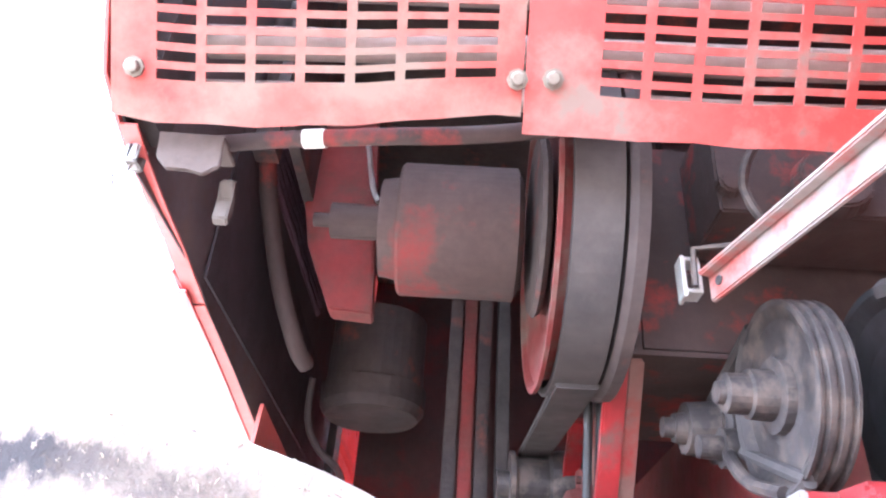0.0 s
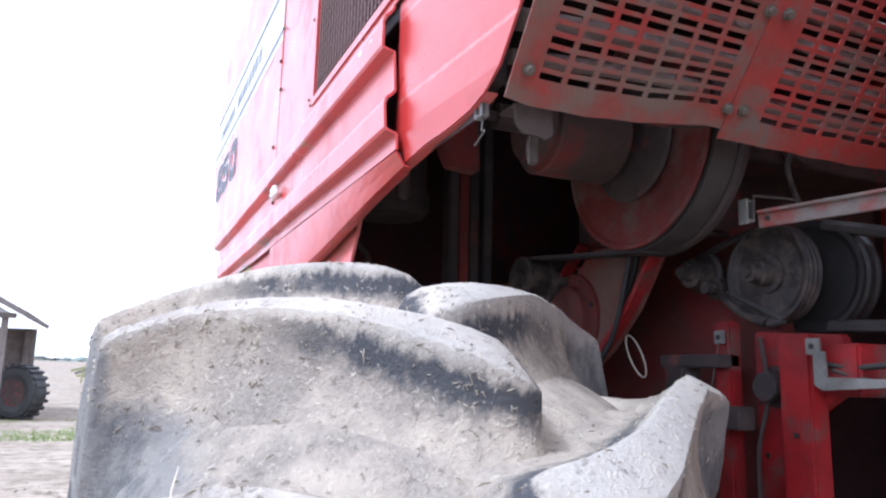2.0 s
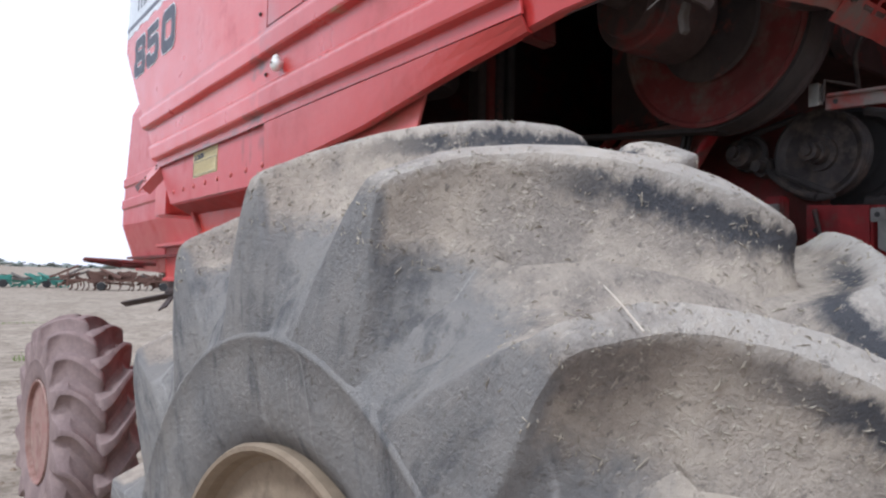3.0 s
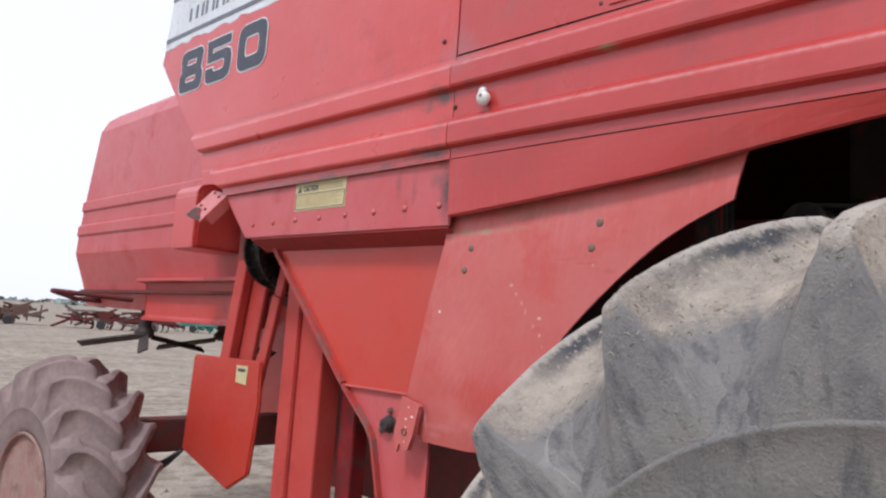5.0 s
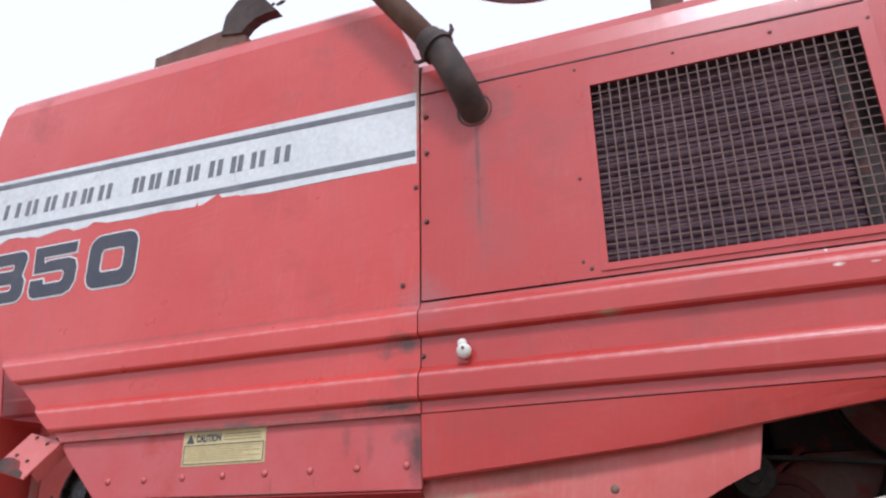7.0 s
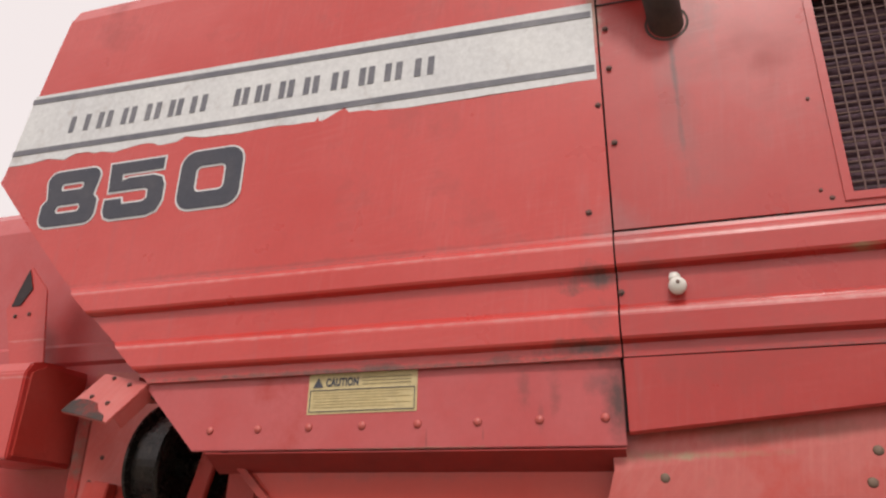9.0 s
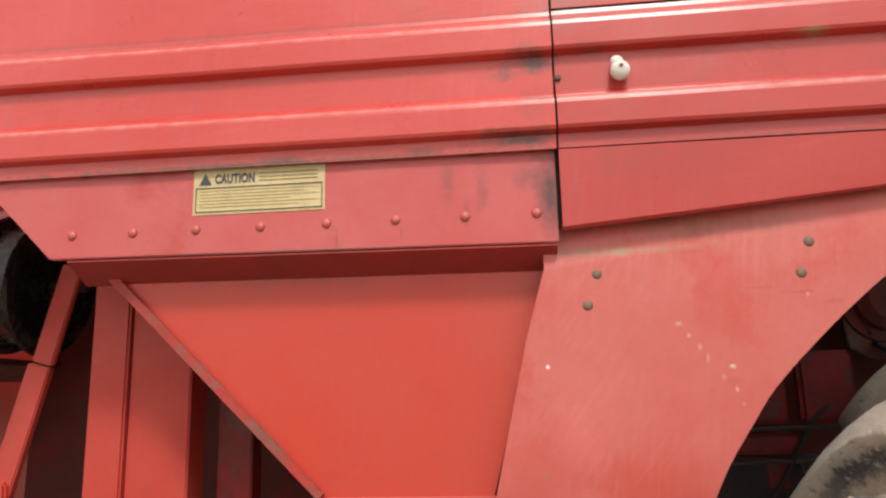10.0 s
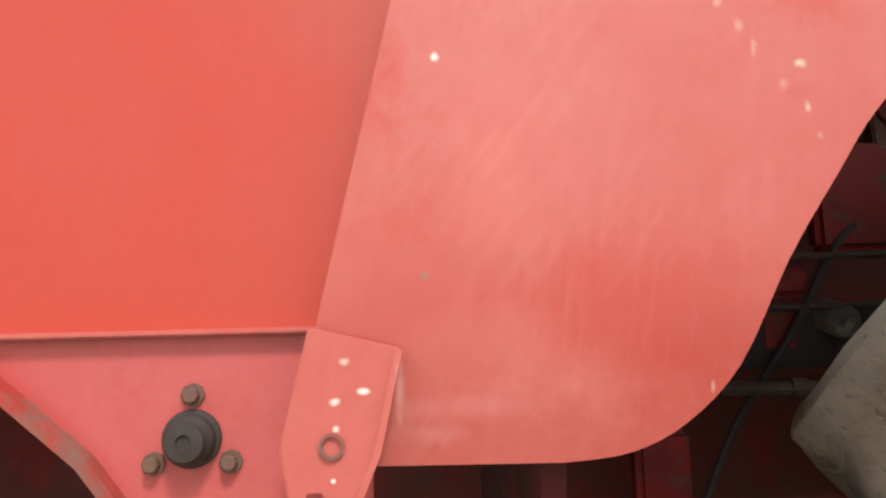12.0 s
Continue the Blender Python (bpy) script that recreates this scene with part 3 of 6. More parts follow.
bm = bmesh.new()
sheet(bm, list(range(len(TANK))), steps(0, 1, 24), lambda i, s: (TANK[i][1] + dent(s * 2.2, TANK[i][0]), tank_right(TANK[i][0]) + s * (tank_left(TANK[i][0]) - tank_right(TANK[i][0])), TANK[i][0]))
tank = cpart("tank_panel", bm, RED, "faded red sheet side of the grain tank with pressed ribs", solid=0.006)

# rear end of the tank
bm = bmesh.new()
sheet(bm, list(range(len(TANK))), [0, 1], lambda i, s: (TANK[i][1] + s * (2.4 - TANK[i][1]), tank_left(TANK[i][0]) - 0.006, TANK[i][0]))
cpart("tank_end", bm, RED, solid=0.006)
bm = bmesh.new()
box(bm, 1.15, 2.4, 2.8, 4.6, 3.86, 3.918)
cpart("tank_roof", bm, RED)
bm = bmesh.new()
prism(bm, [(2.556, 3.2), (2.556, 3.45), (2.71, 3.84), (2.73, 3.84), (2.60, 3.2)], X0 + 0.03, 2.4)
cpart("tank_front", bm, RED)

# engine side panel with an opening for the screen
GY0, GY1, GZ0, GZ1 = 1.16, 1.94, 2.56, 3.175
bm = bmesh.new()
eys = [1.12, GY0, 1.42, 1.68, GY1, 2.1, 2.3, 2.535]
ezs = [2.521, GZ0, 2.76, 2.97, GZ1, 3.275, 3.33, 3.39, 3.43, 3.45, 3.46]
exo = {3.33: 0.002, 3.39: 0.009, 3.43: 0.026, 3.45: 0.08, 3.46: 0.5}
sheet(bm, eys, ezs, lambda y, z: (X0 + exo.get(z, 0) + dent(y, z), y, z), lambda i, j: not (1 <= i <= 3 and 1 <= j <= 3))
engine_panel = cpart("engine_panel", bm, RED_DIM, "faded red engine cover with a screened opening and soot streak", solid=0.005)
bm = bmesh.new()
box(bm, 0.75, 2.4, 0.62, 2.535, 3.41, 3.455)
cpart("engine_roof", bm, RED)

bm = bmesh.new()
flat_seam = [(1.13, 3.262), (1.7, 3.276), (2.535, 3.291)]
prism(bm, [(y, z + 0.0025) for y, z in flat_seam] + [(y, z - 0.0025) for y, z in flat_seam[::-1]], X0 - 0.0055, X0 - 0.0035)
cpart("roof_seam", bm, GAP_SHADE)

# ribbed lower panel beside the engine
bm = bmesh.new()
sheet(bm, list(range(len(RIBS))), steps(0, 1, 20), lambda i, s: (RIBS[i][1] - 0.004 + dent(s * 1.4 + 5, RIBS[i][0]), 2.536 + s * ((1.185 if RIBS[i][0] > 2.4 else 1.15 + (RIBS[i][0] - 2.17) * 0.15) - 2.536), RIBS[i][0]))
cpart("ribbed_panel", bm, RED_DIM, solid=0.006)

# wedge below the ribs, leaning in towards its lower edge
def wedge_low(y):
    return float(np.interp(y, (1.12, 1.4, 1.835, 2.2, 2.537), (2.139, 2.107, 2.043, 2.008, 1.978)))


bm = bmesh.new()
sheet(bm, steps(1.152, 2.537, 14), [0, 0.5, 0.97, 1.0], lambda y, s: (X0 - 0.002 + (0.020 - 0.014 * (y - 1.15) / 1.39) * s + (0.012 if s == 1.0 else 0) + dent(y, s, 0.0012), y, 2.1645 + (wedge_low(y) - 2.1645) * s))
cpart("wedge_panel", bm, RED_DIM, solid=0.005)

# front corner panel, set back behind the others, with the curved front edge
GP = [(0.77, 2.166), (0.738, 2.209), (0.683, 2.281), (0.628, 2.354), (0.578, 2.43), (0.535, 2.52), (0.505, 2.62), (0.488, 2.74), (0.48, 2.90), (0.478, 3.10)]


def corner_x(y, z):
    """The corner sheet lies flush under the side panels and leans in towards its curved front edge."""
    return X0 + 0.009 + 0.027 * min(1.0, max(0.0, (1.13 - y) / 0.45)) + 0.012 * max(0.0, 1 - abs(z - 2.15) / 0.06)


CORNER = [(1.20, 2.14), (1.06, 2.156), (0.95, 2.160), (0.87, 2.168), (0.815, 2.182)] + [(y + 0.02, z) for y, z in GP[1:]] + [(0.50, 3.42), (1.122, 3.42), (1.122, 2.52), (1.20, 2.52)]
# the second copy is an added black sheet for the shade behind
for name, material, off, grow in (("corner_panel", RED_DIM, 0.0, 0.0), ("corner_lining", GAP_SHADE, 0.0075, 0.004)):
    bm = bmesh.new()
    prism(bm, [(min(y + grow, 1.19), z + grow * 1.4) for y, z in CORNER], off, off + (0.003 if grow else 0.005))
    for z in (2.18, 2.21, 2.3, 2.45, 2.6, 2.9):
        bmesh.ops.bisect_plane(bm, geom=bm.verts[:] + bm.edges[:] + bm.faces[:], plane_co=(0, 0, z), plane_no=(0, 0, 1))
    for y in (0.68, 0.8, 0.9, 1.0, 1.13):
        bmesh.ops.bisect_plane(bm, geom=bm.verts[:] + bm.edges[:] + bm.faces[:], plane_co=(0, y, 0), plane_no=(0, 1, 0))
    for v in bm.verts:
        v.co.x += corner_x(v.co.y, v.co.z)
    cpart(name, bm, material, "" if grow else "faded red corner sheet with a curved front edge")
# added black sheets stand for the shade behind the wedge and ribs
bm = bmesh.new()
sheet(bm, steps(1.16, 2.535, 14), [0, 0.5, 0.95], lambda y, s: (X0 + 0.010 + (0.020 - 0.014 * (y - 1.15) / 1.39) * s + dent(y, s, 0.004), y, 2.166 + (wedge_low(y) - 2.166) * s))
cpart("wedge_lining", bm, GAP_SHADE, solid=0.003)
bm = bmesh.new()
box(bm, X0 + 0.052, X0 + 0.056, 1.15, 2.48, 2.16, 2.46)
cpart("rib_lining", bm, GAP_SHADE)
bm = bmesh.new()
sheet(bm, [(1.20, 2.14), (1.06, 2.156), (0.95, 2.160), (0.87, 2.168), (0.815, 2.182)], [0, 0.022], lambda p, d: (corner_x(p[0], p[1]) + 0.004 + d, p[0], p[1]))
cpart("corner_lip", bm, RED_CHALK, solid=0.004)
bm = bmesh.new()
sheet(bm, steps(1.20, 2.50, 12), [0, 0.024], lambda y, d: (X0 + 0.022 + d, y, wedge_low(y) + 0.003 + d * 0.15))
cpart("wedge_lip", bm, RED_CHALK, solid=0.003)
# added sheet: the shaded inside of the side panels, put into a dark colour
INNER = mat("shaded_inner_sheet", (0.055, 0.040, 0.042), (0.085, 0.060, 0.060), 4.0, 0.7, bump=0.2, dirt=(0.11, 0.075, 0.065), dirt_amount=0.3, dirt_scale=5.0)
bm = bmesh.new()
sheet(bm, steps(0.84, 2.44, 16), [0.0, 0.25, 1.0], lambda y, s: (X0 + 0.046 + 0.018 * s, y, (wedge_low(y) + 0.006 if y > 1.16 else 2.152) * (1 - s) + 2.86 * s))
cpart("inner_wall", bm, INNER, "dark inner face of the side sheets", solid=0.003)

ys = steps(1.30, 2.53, 90)
bm = bmesh.new()
tube(bm, [(X0 + 0.019, y, wedge_low(y) + 0.001) for y in ys], [0.0016 + 0.0022 * max(0.0, noise.noise((y * 26, 5, 2)) + 0.2) for y in ys], 6)
cpart("edge_dirt", bm, mat("brown_edge_dirt", (0.17, 0.10, 0.06), (0.25, 0.17, 0.11), 25.0, 0.9), "thin brown dirt along the sheet's lower edge", kind="stuff")

# riveted strip
bm = bmesh.new()
prism(bm, [(2.546, 2.176), (2.546, 1.950), (3.785, 1.963), (3.91, 2.09), (3.998, 2.176)], XS, XS + 0.014)
strip = cpart("riveted_strip", bm, RED_PINK, bevel=0.003)
CRUST = mat("greasy_dirt_crust", (0.055, 0.042, 0.034), (0.12, 0.085, 0.06), 30.0, 0.9, bump=0.5, dirt=(0.3, 0.1, 0.085), dirt_amount=0.4, dirt_scale=16.0)
ys = steps(2.56, 3.97, 120)
lumps = (2.60, 2.66, 2.74, 2.95, 3.17, 3.42, 3.70)
bm = bmesh.new()
tube(bm, [(XS - 0.001, y, 2.1785 + 0.002 * noise.noise((y * 9, 0, 4))) for y in ys], [0.0032 + 0.0034 * max(0.0, noise.noise((y * 30, 2, 1)) + 0.3) + max(0.006 * math.exp(-((y - q) / 0.022) ** 2) for q in lumps) for y in ys], 8)
cpart("dirt_crust", bm, CRUST, "dark greasy dirt caught in the seam", kind="stuff")
# the underside's shade is put into a darker red
bm = bmesh.new()
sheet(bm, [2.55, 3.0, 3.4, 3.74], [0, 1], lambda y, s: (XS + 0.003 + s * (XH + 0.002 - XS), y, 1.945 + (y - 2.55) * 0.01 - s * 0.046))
cpart("strip_flange", bm, mat("shaded_red_underside", (0.32, 0.03, 0.026), (0.24, 0.03, 0.027), 6.0, 0.7, bump=0.1), solid=0.004)

# hopper
bm = bmesh.new()
prism(bm, [(2.55, 2.0), (2.72, 1.385), (3.125, 1.385), (3.70, 1.95), (3.74, 2.0)], XH, XH + 0.012)
cpart("hopper_sheet", bm, RED_FRESH, "strong red hopper sheet narrowing downwards")
bm = bmesh.new()
prism(bm, [(2.66, 1.383), (2.66, 0.95), (2.86, 0.95), (2.93, 1.205), (2.965, 1.25), (3.12, 1.383)], XH + 0.004, XH + 0.016)
foot = cpart("hopper_foot", bm, RED_PINK)
bm = bmesh.new()
box(bm, XH - 0.014, XH + 0.004, 2.70, 3.13, 1.381, 1.388)
cpart("hopper_rail", bm, RED_CHALK, bevel=0.002)

# wheel skirt
bm = bmesh.new()
prism(bm, [(2.583, 1.895), (2.632, 1.73), (2.714, 1.385), (2.654, 1.243)] + [(p.x, p.y) for p in arc([(2.46, 1.240, 0), (2.39, 1.248, 0), (2.33, 1.277, 0), (2.272, 1.336, 0), (2.215, 1.446, 0), (2.155, 1.535, 0), (2.095, 1.616, 0), (1.975, 1.735, 0), (1.845, 1.845, 0), (1.74, 1.912, 0), (1.622, 1.968, 0)], 4)] + [(1.59, 2.11), (1.8, 2.09), (2.2, 2.05), (2.53, 2.02), (2.583, 2.0)], XF, XF + 0.008)
for z in (1.50, 1.45, 1.41, 1.37, 1.34, 1.31, 1.28, 1.26):   # the lower edge curls inwards
    bmesh.ops.bisect_plane(bm, geom=bm.verts[:] + bm.edges[:] + bm.faces[:], plane_co=(0, 0, z), plane_no=(0, 0, 1))
bmesh.ops.bisect_plane(bm, geom=bm.verts[:] + bm.edges[:] + bm.faces[:], plane_co=(0, 2.45, 1.904), plane_no=(0, 0.117, 1))   # the wedge's shadow edge, put into the shape as a slight bend
for v in bm.verts:
    v.co.x += 0.14 * max(0.0, v.co.z - 1.904 - (2.45 - v.co.y) * 0.117)
    v.co.x += 0.45 * max(0.0, 1.47 - v.co.z) ** 2 + 0.0025 * noise.noise((v.co.y * 5, v.co.z * 5, 2))
skirt = cpart("wheel_skirt", bm, RED_CHALK, "chalky red sheet skirt round the drive wheel with scratches", smooth=True)
skirt.data.set_sharp_from_angle(angle=radians(30))

# drive wheel
WX, WY, WZ = 0.20, 1.164, 0.88
WHEEL = Matrix.Translation((WX, WY, WZ)) @ Matrix.Rotation(radians(3), 4, "Z")   # the wheel toes in a little
outer_prof = [(-0.36, 0.432), (-0.405, 0.447), (-0.432, 0.50), (-0.446, 0.57), (-0.452, 0.624), (-0.4565, 0.629), (-0.4565, 0.635), (-0.450, 0.641), (-0.438, 0.68), (-0.405, 0.745), (-0.357, 0.80), (-0.295, 0.85), (-0.20, 0.893), (-0.10, 0.922), (0, 0.935)]
prof = outer_prof + [(0.042 - s * 1.17, r) for s, r in outer_prof[-2::-1]]   # the inner half is the wider one
bm = bmesh.new()
lathe(bm, prof + [(0.30, 0.42), (-0.30, 0.42)], (0, 0, 0), (1, 0, 0), 120, closed=True)
tyre = cpart("drive_tyre", bm, TYRE, "large dusty lugged tractor tyre", smooth=True)
tyre.matrix_basis = WHEEL.copy()


def carcass(x):
    pts = sorted((s, r) for s, r in outer_prof)
    return float(np.interp(-abs(x), [p[0] for p in pts], [p[1] for p in pts]))


# one tread bar, from the sidewall up over the shoulder to the crown: across and radius of its top and of its foot,
# then the turn in degrees of its rear and front edge
BAR = [(-0.4530, 0.640, -0.448, 0.640, -9.5, 5.0), (-0.4535, 0.70, -0.423, 0.70, -6.8, 5.5), (-0.4530, 0.75, -0.392, 0.745, -5.1, 5.2), (-0.4515, 0.80, -0.352, 0.795, -3.3, 4.2), (-0.4490, 0.85, -0.318, 0.822, -1.8, 3.1), (-0.4460, 0.885, -0.303, 0.834, -0.5, 2.7), (-0.4400, 0.905, -0.297, 0.839, -0.1, 2.6)]
for x, r, rear, front in ((-0.425, 0.917, 0.0, 2.6), (-0.38, 0.936, 0.3, 3.0), (-0.34, 0.955, 0.9, 3.6), (-0.30, 0.971, 1.7, 4.5), (-0.235, 0.994, 3.8, 6.9), (-0.167, 1.012, 6.6, 10.1), (-0.109, 1.023, 9.4, 13.4), (-0.05, 1.029, 11.6, 16.4), (0.0, 1.029, 13.2, 18.6), (0.038, 1.021, 14.0, 19.6), (0.058, 1.008, 14.5, 19.7), (0.070, 0.982, 15.0, 19.5), (0.082, 0.925, 15.2, 19.3)):
    xb = max(x, -0.293)
    BAR.append((x, r, xb, carcass(xb) - 0.008, rear, front))
FLANK = ((0.0, 0.992), (0.22, 0.955), (0.45, 0.875), (0.85, 0.73), (1.5, 0.55), (2.6, 0.37), (4.2, 0.20), (6.2, 0.085), (8.5, -0.03))


def lug_mesh(side):
    """One tread bar; side -1 outer, +1 inner half, its mirror image."""
    bm = bmesh.new()
    rings = []
    for x, r, xb, rb, rear, front in BAR:
        inset = 0.35
        if side > 0:   # the inner bars bow further forward
            bow = float(np.interp(x, (-0.44, -0.42, -0.38, -0.34, -0.30, -0.235, -0.167, -0.109, -0.05, 0.0, 0.058), (0.3, 0.8, 1.3, 2.1, 3.3, 4.2, 4.9, 5.1, 4.9, 4.3, 3.5)))
            rear, front = rear + bow, front + bow
        half = [(rear - d, k) for d, k in FLANK[::-1]] + [(rear + inset, 1.0), ((rear + front) / 2, 1.006), (front - inset, 1.0)] + [(front + d, k) for d, k in FLANK]
        ring = []
        for a, k in half:
            wob = noise.noise((x * 8 + 3, a * 0.16, r * 5 + side * 3.0))
            worn = noise.noise((x * 22, a * 0.5, r * 14 + side * 7.0))
            th = radians(a + 0.35 * wob * min(1.0, k + 0.2) + 0.14 * worn)
            rad, xx = rb + (r - rb) * k - 0.003 * wob * k + 0.0012 * worn, xb + (x - xb) * k
            if side > 0:
                xx, rad = xx * 1.17 - 0.042, rad + 0.003 * k
            ring.append(bm.verts.new((-side * xx, -rad * math.sin(th), rad * math.cos(th))))
        rings.append(ring)
    for p, q in zip(rings, rings[1:]):
        for k in range(len(p) - 1):
            bm.faces.new((p[k], p[k + 1], q[k + 1], q[k]))
    bm.faces.new(rings[0])
    bm.faces.new(rings[-1])
    bmesh.ops.recalc_face_normals(bm, faces=bm.faces[:])
    for f in bm.faces:
        f.smooth = True
    me = bpy.data.meshes.new("lug")
    bm.to_mesh(me)
    bm.free()
    me.set_sharp_from_angle(angle=radians(38))
    me.materials.append(TYRE)
    return me


LUGS = 15


def bar_turn(k, side):
    """Turn in degrees of a bar's shoulder corner from the top, towards the front."""
    return k * 360 / LUGS + (3.0 if side > 0 else -6.8)


lug_shapes = [(side, lug_mesh(side)) for side in (-1, 1)]
for side, me in lug_shapes:
    for k in range(LUGS):
        ob = new("lug", me)
        ob.matrix_basis = Matrix.Rotation(radians(bar_turn(k, side)), 4, "X")
        ob.parent = tyre
bm = bmesh.new()
lathe(bm, [(-0.385, 0.446), (-0.415, 0.453), (-0.430, 0.455), (-0.438, 0.450), (-0.437, 0.442), (-0.422, 0.434), (-0.400, 0.431), (-0.385, 0.420), (-0.345, 0.416), (-0.330, 0.402), (-0.305, 0.398), (-0.29, 0.408), (-0.23, 0.404), (-0.215, 0.37), (-0.15, 0.365), (-0.13, 0.31), (-0.05, 0.30), (0.0, 0.22), (-0.08, 0.21), (-0.08, 0.02)], (0, 0, 0), (1, 0, 0), 72)
part("wheel_rim", bm, RIM, tyre, "mud-caked tan steel rim")

# steering wheel at the rear: same tread, smaller
RX, RY, RZ = 0.11, 5.05, 0.66
rear_prof = [(s * 0.44, r * 0.68) for s, r in prof]
bm = bmesh.new()
lathe(bm, rear_prof + [(0.14, 0.30), (-0.14, 0.30)], (0, 0, 0), (1, 0, 0), 64, closed=True)
rear_tyre = cpart("rear_tyre", bm, TYRE_REAR, "small dusty lugged steering tyre", smooth=True)
rear_tyre.matrix_basis = Matrix.Translation((RX, RY, RZ)) @ Matrix.Rotation(radians(4), 4, "Z")
REAR_LUGS = 18
for side in (-1, 1):
    me = lug_mesh(side)
    me.materials[0] = TYRE_REAR
    for k in range(REAR_LUGS):
        ob = new("lug", me)
        ob.matrix_basis = Matrix.Rotation(radians((k + (0.5 if side > 0 else 0)) * 360 / REAR_LUGS), 4, "X") @ Matrix.Diagonal((0.44, 0.68, 0.68, 1))
        ob.parent = rear_tyre
bm = bmesh.new()
lathe(bm, [(-0.165, 0.300), (-0.185, 0.309), (-0.194, 0.305), (-0.190, 0.294), (-0.160, 0.286), (-0.145, 0.268), (-0.05, 0.262), (0.06, 0.258), (0.12, 0.24), (0.132, 0.12), (0.09, 0.10), (0.08, 0.02)], (0, 0, 0), (1, 0, 0), 48)
part("rear_rim", bm, mat("dusty_rear_rim", (0.29, 0.15, 0.125), (0.32, 0.225, 0.18), 8.0, 0.8, dirt=(0.20, 0.10, 0.08), dirt_amount=0.4, bump=0.3), rear_tyre, "dusty red and tan steel rim")
bm = bmesh.new()
box(bm, 0.34, 2.3, 4.93, 5.10, 0.84, 1.02)
cpart("rear_axle", bm, RED_DARK, bevel=0.01)
bm = bmesh.new()
for dz in (0.0, -0.035):
    tube(bm, arc([(0.34, 5.0, 0.86 + dz), (0.44, 4.93, 0.79 + dz), (0.56, 4.88, 0.79 + dz), (0.68, 4.85, 0.86)]), 0.012, 6)
cpart("axle_hose", bm, BLACK, smooth=True)

# added dark backing behind the sheets, for the shade seen through their gaps
bm = bmesh.new()
box(bm, X0 + 0.036, X0 + 0.08, 2.49, 2.60, 1.99, 3.44)
cpart("seam_post", bm, GRIME)
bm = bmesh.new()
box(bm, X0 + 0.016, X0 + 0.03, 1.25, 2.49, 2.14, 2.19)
cpart("seam_rail", bm, GAP_SHADE)
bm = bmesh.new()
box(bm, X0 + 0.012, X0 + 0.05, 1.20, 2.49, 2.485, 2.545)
cpart("upper_rail", bm, GAP_SHADE)
bm = bmesh.new()
box(bm, X0 + 0.04, X0 + 0.06, 2.60, 4.0, 2.13, 2.19)
cpart("strip_rail", bm, GRIME)

# rivets, bolts
rivet = dome_mesh("rivet", 0.012, 0.008, RED_CHALK)
for k, y in enumerate((2.594, 2.76, 2.924, 3.09, 3.252, 3.413, 3.573, 3.73)):
    put("rivet", rivet, (XS, y, 2.021), strip)
flatbolt = dome_mesh("bolt_head", 0.012, 0.0045, mat("dusty_brown_bolt", (0.22, 0.15, 0.11), (0.17, 0.12, 0.09), 30.0, 0.7, 0.2))
for y, z in ((1.993, 1.932), (2.017, 1.862), (2.464, 1.877), (2.489, 1.806)):
    put("bolt_head", flatbolt, (XF, y, z), skirt)
small = bolt_mesh("bolt", 0.0062, 0.007, mat("dirty_small_bolt", (0.16, 0.07, 0.06), (0.1, 0.06, 0.05), 40.0, 0.6, 0.3))
for y, z in ((2.515, 3.196), (2.513, 3.05), (2.553, 2.926), (2.515, 2.793), (2.60, 2.581), (2.53, 2.34)):
    put("bolt", small, (X0 - 0.004, y, z), tank)
for y, z in ((2.013, 2.575), (1.99, 2.55), (1.674, 3.229), (1.39, 3.225), (1.985, 3.249), (2.0, 2.85), (1.13, 2.6), (1.13, 2.9), (1.13, 3.2)):
    put("bolt", small, (X0 - 0.001, y, z), engine_panel, size=0.8)

# porcelain knob
bm = bmesh.new()
lathe(bm, [(0.026, 0.012), (0.012, 0.0125), (0.006, 0.020), (-0.004, 0.023), (-0.013, 0.022), (-0.019, 0.015), (-0.021, 0.005)], (X0 - 0.022, 2.389, 2.340), (1, 0.15, 0.25), 20)
lathe(bm, [(0.010, 0.010), (0.004, 0.014), (-0.006, 0.0145), (-0.012, 0.008)], (X0 - 0.024, 2.394, 2.362), (1, 0.1, -0.2), 14)
knob = cpart("insulator_knob", bm, PORCELAIN, "white porcelain insulator knob", smooth=True)
bm = bmesh.new()
tube(bm, [(X0 + 0.004, 2.39, 2.346), (X0 - 0.020, 2.39, 2.346), (X0 - 0.045, 2.387, 2.344), (X0 - 0.047, 2.387, 2.344)], [0.005, 0.005, 0.005, 0.003], 8)
part("knob_screw", bm, RUST, knob)


# ---- decals ----
def flat(bm, pts, x):
    """A thin film from (y, z) points on a side face."""
    prism(bm, pts, x, x + 0.0015)


def band(y):
    return (y - 2.54) * 0.010  # the stripe rises slightly towards the rear


FADED = mat("faded_dark_print", (0.13, 0.135, 0.16), (0.2, 0.2, 0.22), 9.0, 0.5, bump=0.02)
rnd = random.Random(5)
top = [(2.550, 3.3055), (4.717, 3.346)]
low = [(4.762, 3.037)]
y = 4.72
while y > 2.56:
    rag = (0.022 if 3.9 < y < 4.6 else 0.008 if y > 3.2 else 0.002) * rnd.random()
    low.append((y, 3.019 + band(y) * 0.5 + rag))
    y -= 0.02 + 0.06 * rnd.random()
low.append((2.550, 3.019))
bm = bmesh.new()
flat(bm, (top + low)[::-1], X0 - 0.0045)
decal = cpart("stripe_decal", bm, WHITE, "white stripe decal with torn lower edge and dark bands")
